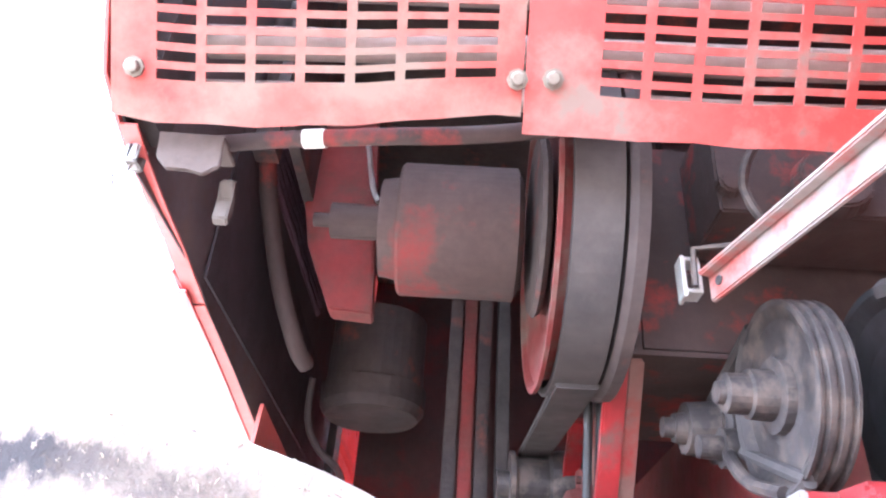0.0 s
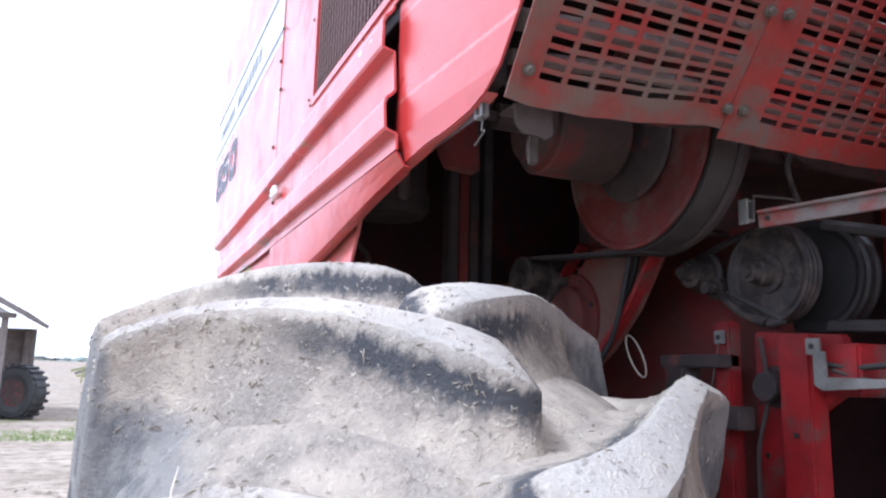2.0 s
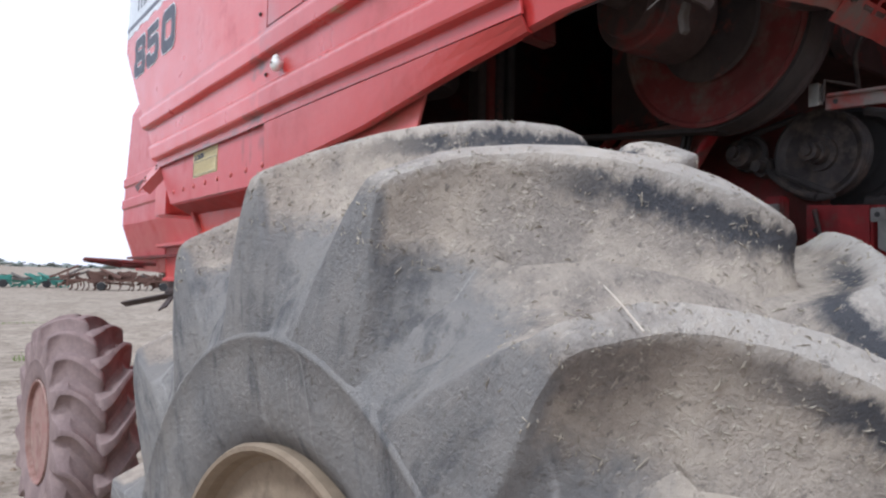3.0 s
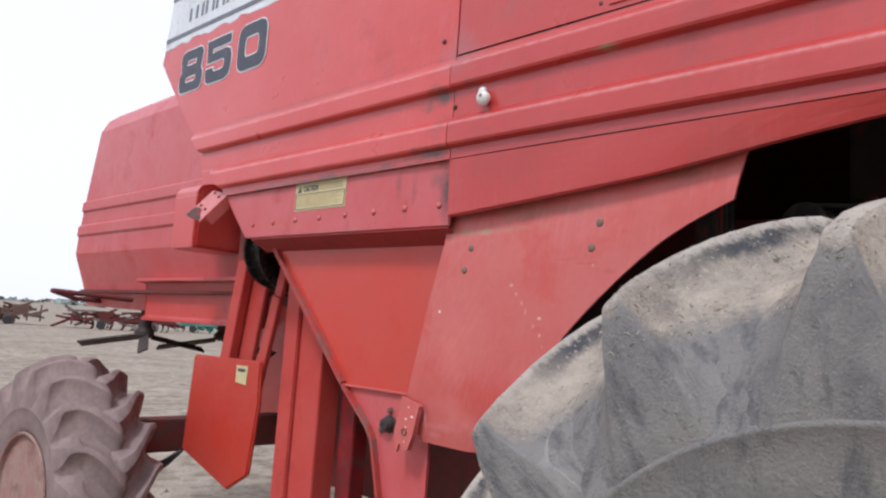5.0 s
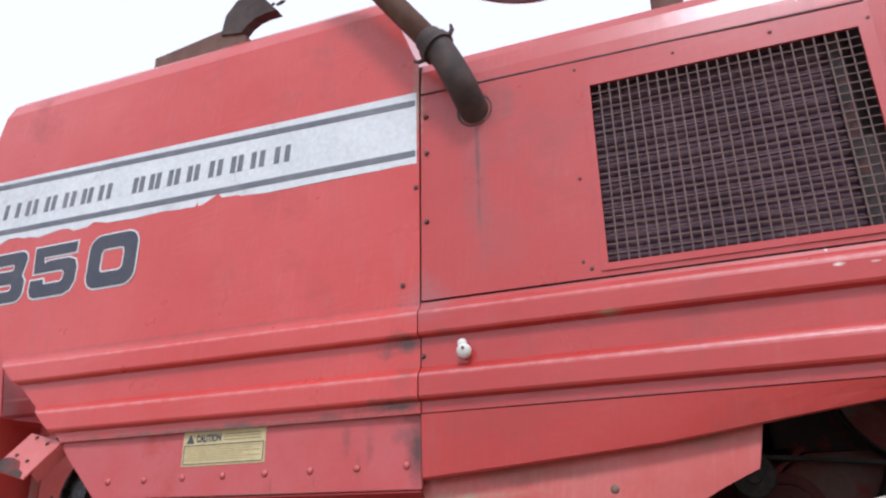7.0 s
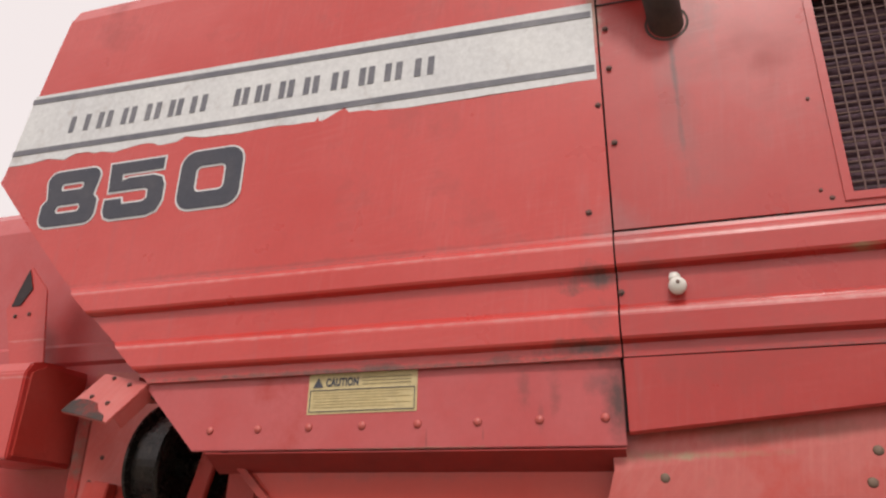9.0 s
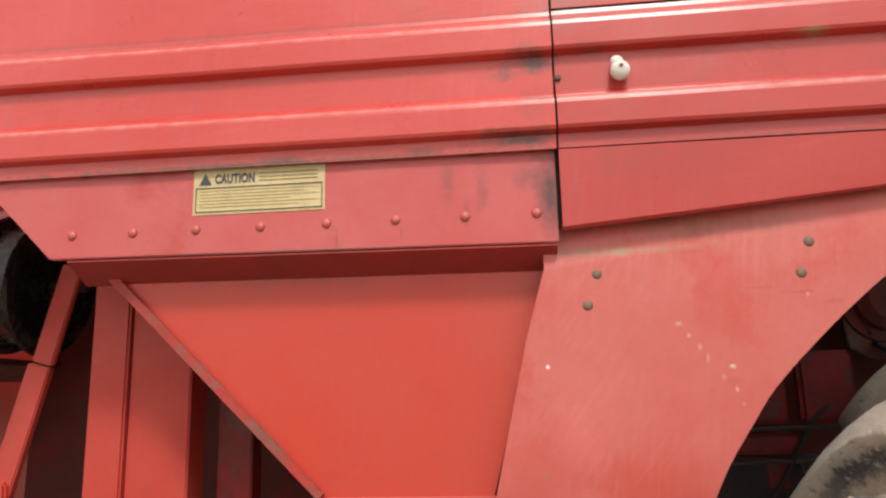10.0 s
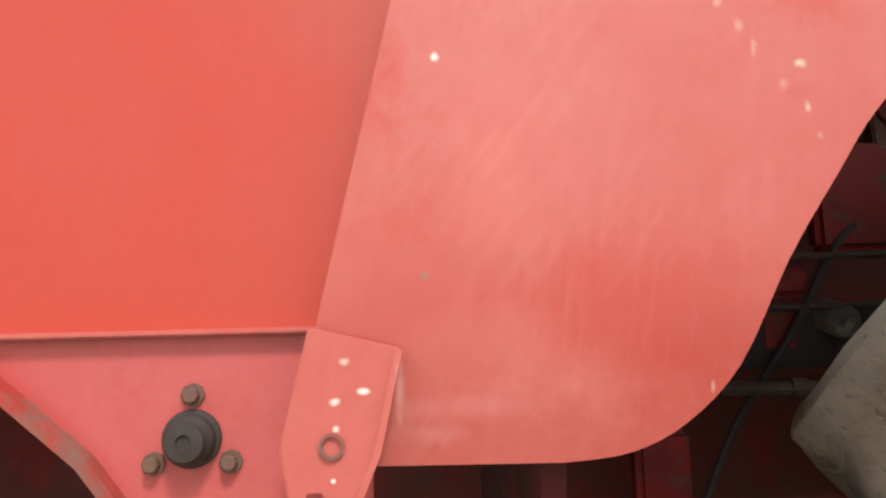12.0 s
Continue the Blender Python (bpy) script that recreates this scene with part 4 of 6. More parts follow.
for zc, k in ((3.262, 2.6), (3.059, 1.35)):
    bm = bmesh.new()
    ys = steps(2.555, 4.724 if zc > 3.2 else 4.755, 30)
    flat(bm, [(y, zc + band(y) * k + 0.0115) for y in ys] + [(y, zc + band(y) * k - 0.0115) for y in ys[::-1]], X0 - 0.0065)
    part("band", bm, FADED, decal)
# lettering of the maker, as plain bars
for a, c in ((4.522, 4.417), (4.387, 4.323), (4.278, 4.219), (4.175, 4.111), (4.073, 4.02), (3.984, 3.917), (3.803, 3.75), (3.719, 3.668), (3.627, 3.574), (3.533, 3.479), (3.43, 3.369), (3.327, 3.276), (3.237, 3.177), (3.134, 3.064)):
    mid, half = (a + c) / 2, 0.011
    for s in (-1, 1):
        bm = bmesh.new()
        yy, dz = mid + s * (a - c) * 0.32, (mid - 3.1) * 0.007
        flat(bm, [(yy + half, 3.137 + dz), (yy + half - 0.004, 3.207 + dz), (yy - half - 0.004, 3.207 + dz), (yy - half, 3.137 + dz)], X0 - 0.0065)
        part("bar", bm, FADED, decal)


def rounded(w, h, r, x=0.0, y=0.0, n=5):
    """Outline of a rounded rectangle from its lower left corner."""
    out = []
    for cx, cy, a0 in ((x + w - r, y + r, -90), (x + w - r, y + h - r, 0), (x + r, y + h - r, 90), (x + r, y + r, 180)):
        out += [(cx + r * math.cos(radians(a0 + 90 * k / n)), cy + r * math.sin(radians(a0 + 90 * k / n))) for k in range(n + 1)]
    return out


def glyph(name, outlines, offset, at, material, x):
    """A flat figure from closed outlines, holes left open, laid on the side face."""
    cu = bpy.data.curves.new(name, "CURVE")
    cu.dimensions, cu.fill_mode, cu.offset, cu.extrude = "2D", "BOTH", offset, 0.0005
    for pts in outlines:
        sp = cu.splines.new("POLY")
        sp.points.add(len(pts) - 1)
        for p, q in zip(sp.points, pts):
            p.co = (q[0], q[1], 0, 1)
        sp.use_cyclic_u = True
    tmp = new(name, cu)
    me = bpy.data.meshes.new_from_object(tmp)
    bpy.data.objects.remove(tmp)
    me.materials.clear()
    me.materials.append(material)
    ob = new(name, me)
    ob.matrix_basis = Matrix.Translation((x, at[0], at[1])) @ Matrix(((0, 0, -1, 0), (-1, 0, 0, 0), (0, 1, 0, 0), (0, 0, 0, 1)))
    ob.parent = tank
    return ob


W0, H0, S0 = 0.240, 0.222, 0.062
zero = [rounded(W0, H0, 0.055), rounded(W0 - 2 * S0, H0 - 0.122, 0.022, S0, 0.062)]
lower, upper = rounded(W0, 0.128, 0.042), rounded(W0 - 0.012, 0.120, 0.040, 0.006, H0 - 0.120)
eight = [lower[:6] + [(W0, 0.088), (W0 - 0.020, 0.112)] + upper[6:18] + [(0.020, 0.112), (0.0, 0.088)] + lower[18:], rounded(0.105, 0.032, 0.014, 0.066, 0.050), rounded(0.098, 0.030, 0.013, 0.071, 0.140)]
five = [[(0.0, 0.222), (0.225, 0.222), (0.225, 0.176), (0.054, 0.176), (0.060, 0.148), (0.085, 0.156), (0.190, 0.156), (0.226, 0.142), (W0, 0.110), (W0, 0.050), (0.222, 0.014), (0.185, 0.0), (0.036, 0.0), (0.012, 0.010), (0.0, 0.036), (0.0, 0.078), (0.068, 0.078), (0.075, 0.055), (0.160, 0.055), (0.176, 0.066), (0.176, 0.098), (0.160, 0.108), (0.010, 0.108)]]
for shape, yl in ((eight, 4.548), (five, 4.272), (zero, 3.972)):
    glyph("digit_outline", shape, 0.007, (yl, 2.752), WHITE, X0 - 0.005)
    glyph("digit", shape, 0.0, (yl, 2.752), NAVY, X0 - 0.0068)

# caution plate
cy0, cy1, cz0, cz1 = 3.422, 3.094, 2.056, 2.170
bm = bmesh.new()
flat(bm, [(cy0, cz0), (cy0, cz1), (cy1, cz1 - 0.001), (cy1, cz0)], XS - 0.002)
caution = cpart("caution_decal", bm, YELLOW, "faded yellow caution decal with dark print")
bm = bmesh.new()
for a, c in (((cy0 - 0.006, cz0 + 0.006), (cy1 + 0.006, cz0 + 0.008)), ((cy0 - 0.006, cz0 + 0.066), (cy1 + 0.006, cz0 + 0.068))):
    flat(bm, [a, (a[0], c[1]), (c[0], c[1]), (c[0], a[1])], XS - 0.004)
for yy in (cy0 - 0.006, cy1 + 0.008):
    flat(bm, [(yy, cz0 + 0.0081), (yy, cz0 + 0.0659), (yy - 0.002, cz0 + 0.0659), (yy - 0.002, cz0 + 0.0081)], XS - 0.004)
part("border", bm, NAVY, caution)
bm = bmesh.new()
flat(bm, [(cy0 - 0.014, cz0 + 0.075), (cy0 - 0.03, cz0 + 0.103), (cy0 - 0.046, cz0 + 0.075)], XS - 0.004)
part("warning_triangle", bm, NAVY, caution)
txt = bpy.data.curves.new("caution_text", "FONT")
txt.body, txt.size, txt.extrude, txt.space_character = "CAUTION", 0.030, 0.0004, 1.08
txt.offset = 0.0011
tmp = new("caution_word", txt)
me = bpy.data.meshes.new_from_object(tmp)
bpy.data.objects.remove(tmp)
me.materials.clear()
me.materials.append(NAVY)
ob = new("caution_word", me)
ob.matrix_basis = Matrix.Translation((XS - 0.0035, cy0 - 0.054, cz0 + 0.078)) @ Matrix(((0, 0, -1, 0), (-1, 0, 0, 0), (0, 1, 0, 0), (0, 0, 0, 1))) @ Matrix.Diagonal((0.70, 1.05, 1, 1))
ob.parent = caution
FAINT = mat("faint_brown_print", (0.40, 0.32, 0.16), (0.46, 0.375, 0.19), 20.0, 0.6, bump=0.0)
DULL = mat("worn_dark_print", (0.22, 0.18, 0.10), (0.34, 0.275, 0.14), 40.0, 0.6, bump=0.0)
rnd = random.Random(3)
for k in range(3):
    bm = bmesh.new()
    z = cz0 + 0.100 - k * 0.009
    flat(bm, [(cy0 - 0.165, z), (cy0 - 0.165, z - 0.0026), (cy1 + 0.018, z - 0.0026), (cy1 + 0.018, z)], XS - 0.0035)
    part("text_bar", bm, DULL, caution)
for k in range(6):
    bm = bmesh.new()
    z = cz0 + 0.060 - k * 0.008
    e = cy1 + 0.02 + (0.12 * rnd.random() if k % 2 else 0)
    flat(bm, [(cy0 - 0.016, z), (cy0 - 0.016, z - 0.0016), (e, z - 0.0016), (e, z)], XS - 0.0035)
    part("text_bar", bm, FAINT, caution)

# ---- engine screen ----
bm = bmesh.new()
sheet(bm, [GY0 - 0.022, GY0, GY1, GY1 + 0.022], [GZ0 - 0.022, GZ0, GZ1, GZ1 + 0.022], lambda y, z: (X0 - 0.0035, y, z), lambda i, j: not (i == 1 and j == 1))
screen = cpart("engine_screen", bm, RED_DIM, "square woven wire screen in a red frame", solid=0.007)
WIRE = mat("dusty_screen_wire", (0.15, 0.088, 0.080), (0.20, 0.135, 0.12), 20.0, 0.6, 0.3)
bm = bmesh.new()
tube(bm, [(0, GY0, 0), (0, GY1, 0)], 0.0026, 6)
meh = bpy.data.meshes.new("screen_wire")
bm.to_mesh(meh)
bm.free()
meh.materials.append(WIRE)
bm = bmesh.new()
tube(bm, [(0, 0, GZ0), (0, 0, GZ1)], 0.0026, 6)
mev = bpy.data.meshes.new("screen_wire")
bm.to_mesh(mev)
bm.free()
mev.materials.append(WIRE)
NH, NV = 21, 26
for k in range(1, NH):
    put("screen_wire", meh, (X0 + 0.003, 0, GZ0 + (GZ1 - GZ0) * k / NH), screen)
for k in range(1, NV):
    put("screen_wire", mev, (X0 - 0.001, GY0 + (GY1 - GY0) * k / NV, 0), screen)
bm = bmesh.new()
sheet(bm, steps(GZ0 - 0.06, GZ1 + 0.06, 200), steps(1.245, GY1 + 0.05, 12), lambda z, y: (X0 + 0.060 + 0.005 * math.sin(z * 2 * math.pi / 0.022) + 0.006 * noise.noise((y * 30, z * 20, 0)), y, z))
cpart("radiator_core", bm, RADIATOR, smooth=True, solid=0.01)
bm = bmesh.new()
box(bm, X0 + 0.04, X0 + 0.10, 1.205, 1.245, GZ0 - 0.1, GZ1 + 0.1)
cpart("radiator_frame", bm, GRIME)
bm = bmesh.new()
box(bm, X0 + 0.13, X0 + 0.15, 1.05, 2.45, 2.45, 3.35)
cpart("radiator_housing", bm, GRIME)

# ---- exhaust and roof parts ----
hole, clampc, end = Vector((0.30, 2.335, 3.180)), Vector((0.186, 2.41, 3.365)), Vector((0.112, 3.32, 4.64))
bm = bmesh.new()
tube(bm, arc([(0.42, 2.31, 3.16), hole, (0.208, 2.355, 3.245), clampc, clampc.lerp(end, 0.055)], 8), 0.051, 20)
cpart("exhaust_stub", bm, BURNT, "soot-black exhaust stub", smooth=True)
bm = bmesh.new()
lathe(bm, [(0, 0.056), (-0.004, 0.056), (-0.004, 0.064), (0.004, 0.064)], hole + Vector((-0.004, 0, 0)), (1, 0, 0), 24)
cpart("exhaust_collar", bm, BURNT)
bm = bmesh.new()
tube(bm, [clampc.lerp(end, 0.02), clampc.lerp(end, 0.5), end], 0.043, 20)
cpart("exhaust_pipe", bm, RUST, "rust-brown exhaust pipe slanting up and back", smooth=True)
ax = (end - clampc).normalized()
bm = bmesh.new()
lathe(bm, [(0.0, 0.053), (0.0, 0.062), (0.030, 0.062), (0.030, 0.053)], clampc + ax * 0.02, ax, 24, closed=True)
for s in (0, 1):
    a = radians(40 + 170 * s)
    u = ax.orthogonal().normalized()
    w = ax.cross(u)
    d = math.cos(a) * u + math.sin(a) * w
    c = clampc + ax * 0.04 + d * 0.058
    tube(bm, [c - ax * 0.012, c + d * 0.022 - ax * 0.004, c + d * 0.030 + ax * 0.014], [0.010, 0.008, 0.005], 6)
cpart("exhaust_clamp", bm, BURNT)
bm = bmesh.new()
prism(bm, [(3.935, 3.82), (3.935, 3.935), (3.56, 3.985), (3.43, 3.92), (3.42, 3.82)], 0.43, 0.58)
cpart("roof_wedge", bm, RUST, bevel=0.004)
bm = bmesh.new()
path = [(3.56, 3.95), (3.545, 4.05), (3.49, 4.12), (3.39, 4.145), (3.28, 4.01)]
path2 = [(3.45, 3.93), (3.42, 3.965), (3.38, 3.99), (3.33, 4.0), (3.27, 4.0)]
prism(bm, path + path2[::-1], 0.42, 0.47)
for yy in (3.33, 3.29, 3.275):
    tube(bm, [(0.445, yy, 4.05), (0.44, yy - 0.03, 4.06)], 0.006, 5)
cpart("roof_deflector", bm, BURNT, "torn black metal deflector on the tank roof")
bm = bmesh.new()
lathe(bm, [(0, 0.055), (0.9, 0.055)], (0.45, 1.665, 3.42), (0, 0, 1), 20)
cpart("intake_pipe", bm, RUST, "dull brown upright intake pipe", smooth=False)
bm = bmesh.new()
tube(bm, arc([(0.7, 2.85, 4.6), (0.55, 2.62, 4.12), (0.5, 2.478, 3.93), (0.5, 2.27, 3.80), (0.5, 2.09, 3.76), (0.5, 1.98, 3.82), (0.55, 1.86, 4.05), (0.6, 1.7, 4.4)]), 0.017, 8)
cpart("roof_hose", bm, mat("grey_hose", (0.16, 0.16, 0.17), (0.22, 0.22, 0.22), 20.0, 0.6), "grey hose looping over the roof", smooth=True)

# ---- hopper details ----
bm = bmesh.new()
prism(bm, [(3.70, 1.95), (3.125, 1.385), (3.112, 1.398), (3.675, 1.955)], XH - 0.02, XH + 0.03)
prism(bm, [(3.122, 1.382), (2.965, 1.248), (2.93, 1.203), (2.86, 0.95), (2.848, 0.955), (2.918, 1.21), (2.955, 1.258), (3.11, 1.39)], XH - 0.02, XH + 0.03)
cpart("hopper_flange", bm, RED_WORN)
bm = bmesh.new()
prism(bm, [(2.719, 1.386), (2.63, 1.364), (2.653, 1.263), (2.672, 1.215), (2.70, 1.205), (2.704, 1.228), (2.722, 1.228), (2.726, 1.2), (2.735, 1.2), (2.748, 1.265)], XF - 0.016, XF - 0.006)
bracket = cpart("skirt_bracket", bm, RED_CHALK, bevel=0.002)
bm = bmesh.new()
prism(bm, [(2.632, 1.364), (2.626, 1.36), (2.648, 1.262), (2.668, 1.214), (2.674, 1.216), (2.655, 1.264)], XF - 0.026, XF - 0.0055)
part("bracket_edge", bm, RED_CHALK, bracket)
bm = bmesh.new()
lathe(bm, [(0.0, 0.0125), (-0.004, 0.0125), (-0.004, 0.0095), (0.0, 0.0095)], (XF - 0.0165, 2.696, 1.270), (1, 0, 0), 20, closed=True)
part("hole_rim", bm, RED_WORN, bracket)
bm = bmesh.new()
lathe(bm, [(0.002, 0.031), (-0.006, 0.031), (-0.008, 0.027), (-0.02, 0.0265), (-0.028, 0.021), (-0.034, 0.020), (-0.036, 0.008), (-0.033, 0.007), (-0.033, 0.001)], (XH + 0.004, 2.852, 1.272), (1, 0, 0), 32)
cpart("bearing_cap", bm, GRIME, "dark greasy round bearing cap")
nut = bolt_mesh("nut", 0.0085, 0.016, RUST)
for y, z in ((2.852, 1.318), (2.892, 1.247), (2.811, 1.247)):
    put("nut", nut, (XH + 0.004, y, z), foot)

# ---- things below the tank: elevator, bars, pulley, shield ----
bm = bmesh.new()
box(bm, 0.595, 0.69, 3.724, 3.832, 0.75, 2.02)
cpart("elevator_leg", bm, RED_STRONG, bevel=0.006)
bm = bmesh.new()
box(bm, 0.610, 0.72, 3.545, 3.721, 0.75, 2.02)
cpart("elevator_panel", bm, RED_STRONG, bevel=0.004)
bm = bmesh.new()
box(bm, 0.70, 0.78, 3.40, 3.50, 0.75, 2.0)
cpart("dark_post", bm, RED_GRIMY, bevel=0.004)


def slat(name, pts, width, x0, x1, material):
    """A bar between two (y, z) points with a given width."""
    a, c = Vector(pts[0]), Vector(pts[1])
    d = (c - a).normalized()
    w = Vector((-d.y, d.x)) * width / 2
    bm = bmesh.new()
    prism(bm, [tuple(a + w), tuple(c + w), tuple(c - w), tuple(a - w)], x0, x1)
    return cpart(name, bm, material, bevel=0.004)


slat("brace", [(4.155, 1.25), (4.031, 1.731)], 0.072, 0.662, 0.69, RED_STRONG)
slat("brace", [(4.027, 1.735), (3.955, 2.02)], 0.064, 0.667, 0.69, RED_STRONG)
slat("brace", [(4.435, 1.30), (4.325, 1.90)], 0.165, 0.75, 0.775, RED_STRONG)
slat("brace", [(4.515, 1.30), (4.405, 1.92)], 0.068, 0.69, 0.74, RED_STRONG)
slat("brace", [(4.575, 1.30), (4.462, 1.92)], 0.040, 0.70, 0.74, RED_STRONG)
bm = bmesh.new()
prism(bm, [(4.66, 1.80), (4.24, 1.80), (4.20, 2.32), (4.62, 2.36)], 0.805, 0.815)
bay_plate = cpart("bay_plate", bm, RED_CHALK)
for y, z in ((4.40, 2.06), (4.52, 2.02), (4.56, 1.93), (4.50, 2.20), (4.34, 1.87)):
    put("bolt", small, (0.805, y, z), bay_plate)
bm = bmesh.new()
lathe(bm, [(-0.085, 0.236), (-0.078, 0.245), (-0.070, 0.240), (-0.066, 0.208), (-0.03, 0.204), (0.03, 0.204), (0.062, 0.208), (0.066, 0.240), (0.073, 0.245), (0.080, 0.236), (0.080, 0.190), (0.022, 0.185), (0.011, 0.045), (0.066, 0.040), (0.066, 0.022), (-0.066, 0.022), (-0.066, 0.180), (-0.085, 0.190)], (0, 0, 0), (0.15, -0.99, 0), 48, closed=True)
bmesh.ops.transform(bm, matrix=Matrix.Translation((0.79, 4.155, 1.985)) @ Matrix.Rotation(radians(-10), 4, "Z") @ Matrix.Rotation(radians(6), 4, "X") @ Matrix.Scale(0.89, 4), verts=bm.verts[:])
cpart("flat_pulley", bm, mat("worn_black_pulley", (0.03, 0.029, 0.03), (0.06, 0.055, 0.053), 14.0, 0.26, 0.6, 0.1, dirt=(0.11, 0.09, 0.08), dirt_amount=0.3, dirt_scale=18.0), "worn black flat pulley")
bm = bmesh.new()
tube(bm, [(0.824, 4.0, 1.985), (0.785, 4.26, 1.985)], 0.02, 12)
cpart("pulley_shaft", bm, STEEL)
bm = bmesh.new()
prism(bm, [(4.755, 1.40), (4.09, 1.408), (4.075, 1.20), (4.12, 0.85), (4.30, 0.75), (4.79, 0.88)], 0.645, 0.67)
shield = cpart("chain_shield", bm, RED_FRESH, "bright red sheet shield with a small decal", bevel=0.008)
bm = bmesh.new()
prism(bm, [(4.295, 1.375), (4.295, 1.29), (4.195, 1.28), (4.19, 1.375)], 0.641, 0.6435)
sd = part("decal", bm, YELLOW, shield, "small faded yellow decal")
bm = bmesh.new()
prism(bm, [(4.275, 1.36), (4.275, 1.345), (4.21, 1.345), (4.21, 1.36)], 0.638, 0.6405)
part("mark", bm, NAVY, sd)
TAB = Matrix.Translation((0.279, 4.092, 2.126)) @ Matrix.Rotation(radians(36), 4, "Y") @ Matrix.Rotation(radians(16), 4, "X")   # leans out towards its lower edge
bm = bmesh.new()
box(bm, -0.004, 0.004, -0.105, 0.105, -0.088, 0.088, TAB)
box(bm, 0.0045, 0.05, -0.105, -0.099, -0.06, 0.088, TAB)
tab = cpart("mounting_tab", bm, RED_CHALK, "bent red mounting tab with a worn lower corner", bevel=0.002)
for y, z in ((0.045, 0.075), (-0.042, 0.062), (0.050, -0.012), (-0.036, -0.022)):
    ob = put("bolt", small, (0, 0, 0), tab, size=0.9)
    ob.matrix_basis = TAB @ Matrix.Translation((-0.0045, y, z)) @ Matrix.Scale(0.9, 4)
bm = bmesh.new()
prism(bm, [(0.1045, -0.0875), (-0.090, -0.0875), (-0.070, -0.066), (-0.035, -0.058), (0.0, -0.030), (0.045, -0.026), (0.085, -0.030), (0.1045, -0.045)], -0.0065, -0.0045)
bmesh.ops.transform(bm, matrix=TAB, verts=bm.verts[:])
part("bare_corner", bm, RUST_BOX, tab, "bare grey corner with paint worn off")
bm = bmesh.new()
box(bm, 0.335, 0.5, 4.03, 4.15, 2.15, 2.20)
cpart("tab_arm", bm, RED_CHALK)

bm = bmesh.new()
prism(bm, [(4.868, 2.694), (4.974, 2.802), (5.06, 2.62), (4.97, 2.38), (4.80, 2.38)], 0.70, 0.708)
latch = cpart("latch_plate", bm, RED, bevel=0.002)
bm = bmesh.new()
prism(bm, [(4.978, 2.79), (4.94, 2.70), (4.985, 2.63), (5.03, 2.63), (5.01, 2.70)], 0.6955, 0.6985)
part("slot", bm, GAP_SHADE, latch)
for y, z in ((5.0, 2.585), (4.93, 2.59)):
    put("bolt", small, (0.70, y, z), latch)

# ---- rear hood ----
XR = 0.84
HOOD = [(3.30, XR + 0.5), (3.22, XR + 0.12), (3.15, XR + 0.04), (3.05, XR), (2.6, XR), (2.49, XR), (2.474, XR - 0.016), (2.41, XR - 0.016), (2.396, XR), (2.296, XR), (2.28, XR - 0.016), (2.214, XR - 0.016), (2.198, XR), (2.06, XR), (1.95, XR + 0.035), (1.83, XR + 0.075), (1.60, XR + 0.12)]


def hood_rear(z):
    return 7.0 + (3.2 - z) * 0.24 if z > 2.1 else 7.26 - (2.1 - z) * 0.1


bm = bmesh.new()
sheet(bm, list(range(len(HOOD))), steps(0, 1, 16), lambda i, s: (HOOD[i][1] + dent(s * 3 + 9, HOOD[i][0], 0.006), 4.42 + s * (hood_rear(HOOD[i][0]) - 4.42), HOOD[i][0] + (0.05 * s if HOOD[i][0] < 1.7 else 0)))
cpart("rear_hood", bm, RED_PINK, "faded red straw hood with pressed ribs", solid=0.006)
bm = bmesh.new()
sheet(bm, list(range(len(HOOD))), [0, 1], lambda i, s: (HOOD[i][1] + s * (2.2 - HOOD[i][1]), hood_rear(HOOD[i][0]) - 0.01, HOOD[i][0] + (0.05 if HOOD[i][0] < 1.7 else 0)))
cpart("hood_end", bm, RED_PINK, solid=0.006)
bm = bmesh.new()
prism(bm, [(XR - 0.03, 1.850), (XR - 0.03, 1.828), (XR + 0.05, 1.822), (XR + 0.065, 1.60), (XR + 0.035, 1.585), (XR + 0.035, 1.565), (XR + 0.11, 1.565), (XR + 0.10, 1.86)], 4.52, 6.0, "y")
cpart("hood_skirt", bm, RED, bevel=0.004)
bm = bmesh.new()
prism(bm, [(0.845, 2.36), (0.62, 2.355), (0.56, 2.34), (0.535, 2.30), (0.535, 1.985), (0.845, 1.985)], 4.70, 4.96, "y")
side_box = cpart("side_box", bm, RED, bevel=0.006)
bm = bmesh.new()
prism(bm, [(0.83, 2.335), (0.62, 2.335), (0.56, 2.30), (0.555, 2.0), (0.83, 2.0)], 4.692, 4.6985, "y")
part("box_end", bm, RED_STRONG, side_box)
bm = bmesh.new()
box(bm, 0.80, 0.835, 4.60, 4.66, 1.55, 2.30)
cpart("hood_post", bm, RED_WORN, bevel=0.004)
bm = bmesh.new()
box(bm, XR + 0.01, 2.2, 4.3, 7.1, 1.75, 1.77)
cpart("hood_floor", bm, RED_DARK)
for c, tilt in (((1.05, 6.3, 1.45), 0.1), ((1.75, 6.4, 1.45), 0.9)):
    bm = bmesh.new()
    lathe(bm, [(0.3, 0.03), (0.06, 0.045), (0.03, 0.07), (0, 0.07), (-0.02, 0.03)], c, (0, 0, 1), 16)
    hub = cpart("spreader_hub", bm, BURNT)
    for k in range(3):
        bm = bmesh.new()
        box(bm, 0.05, 0.52, -0.035, 0.035, -0.006, 0.006, Matrix.Translation(c) @ Matrix.Rotation(tilt + k * 2 * math.pi / 3, 4, "Z") @ Matrix.Rotation(0.18, 4, "Y") @ Matrix.Rotation(0.5, 4, "X"))
        part("spreader_blade", bm, BURNT, hub)
bm = bmesh.new()
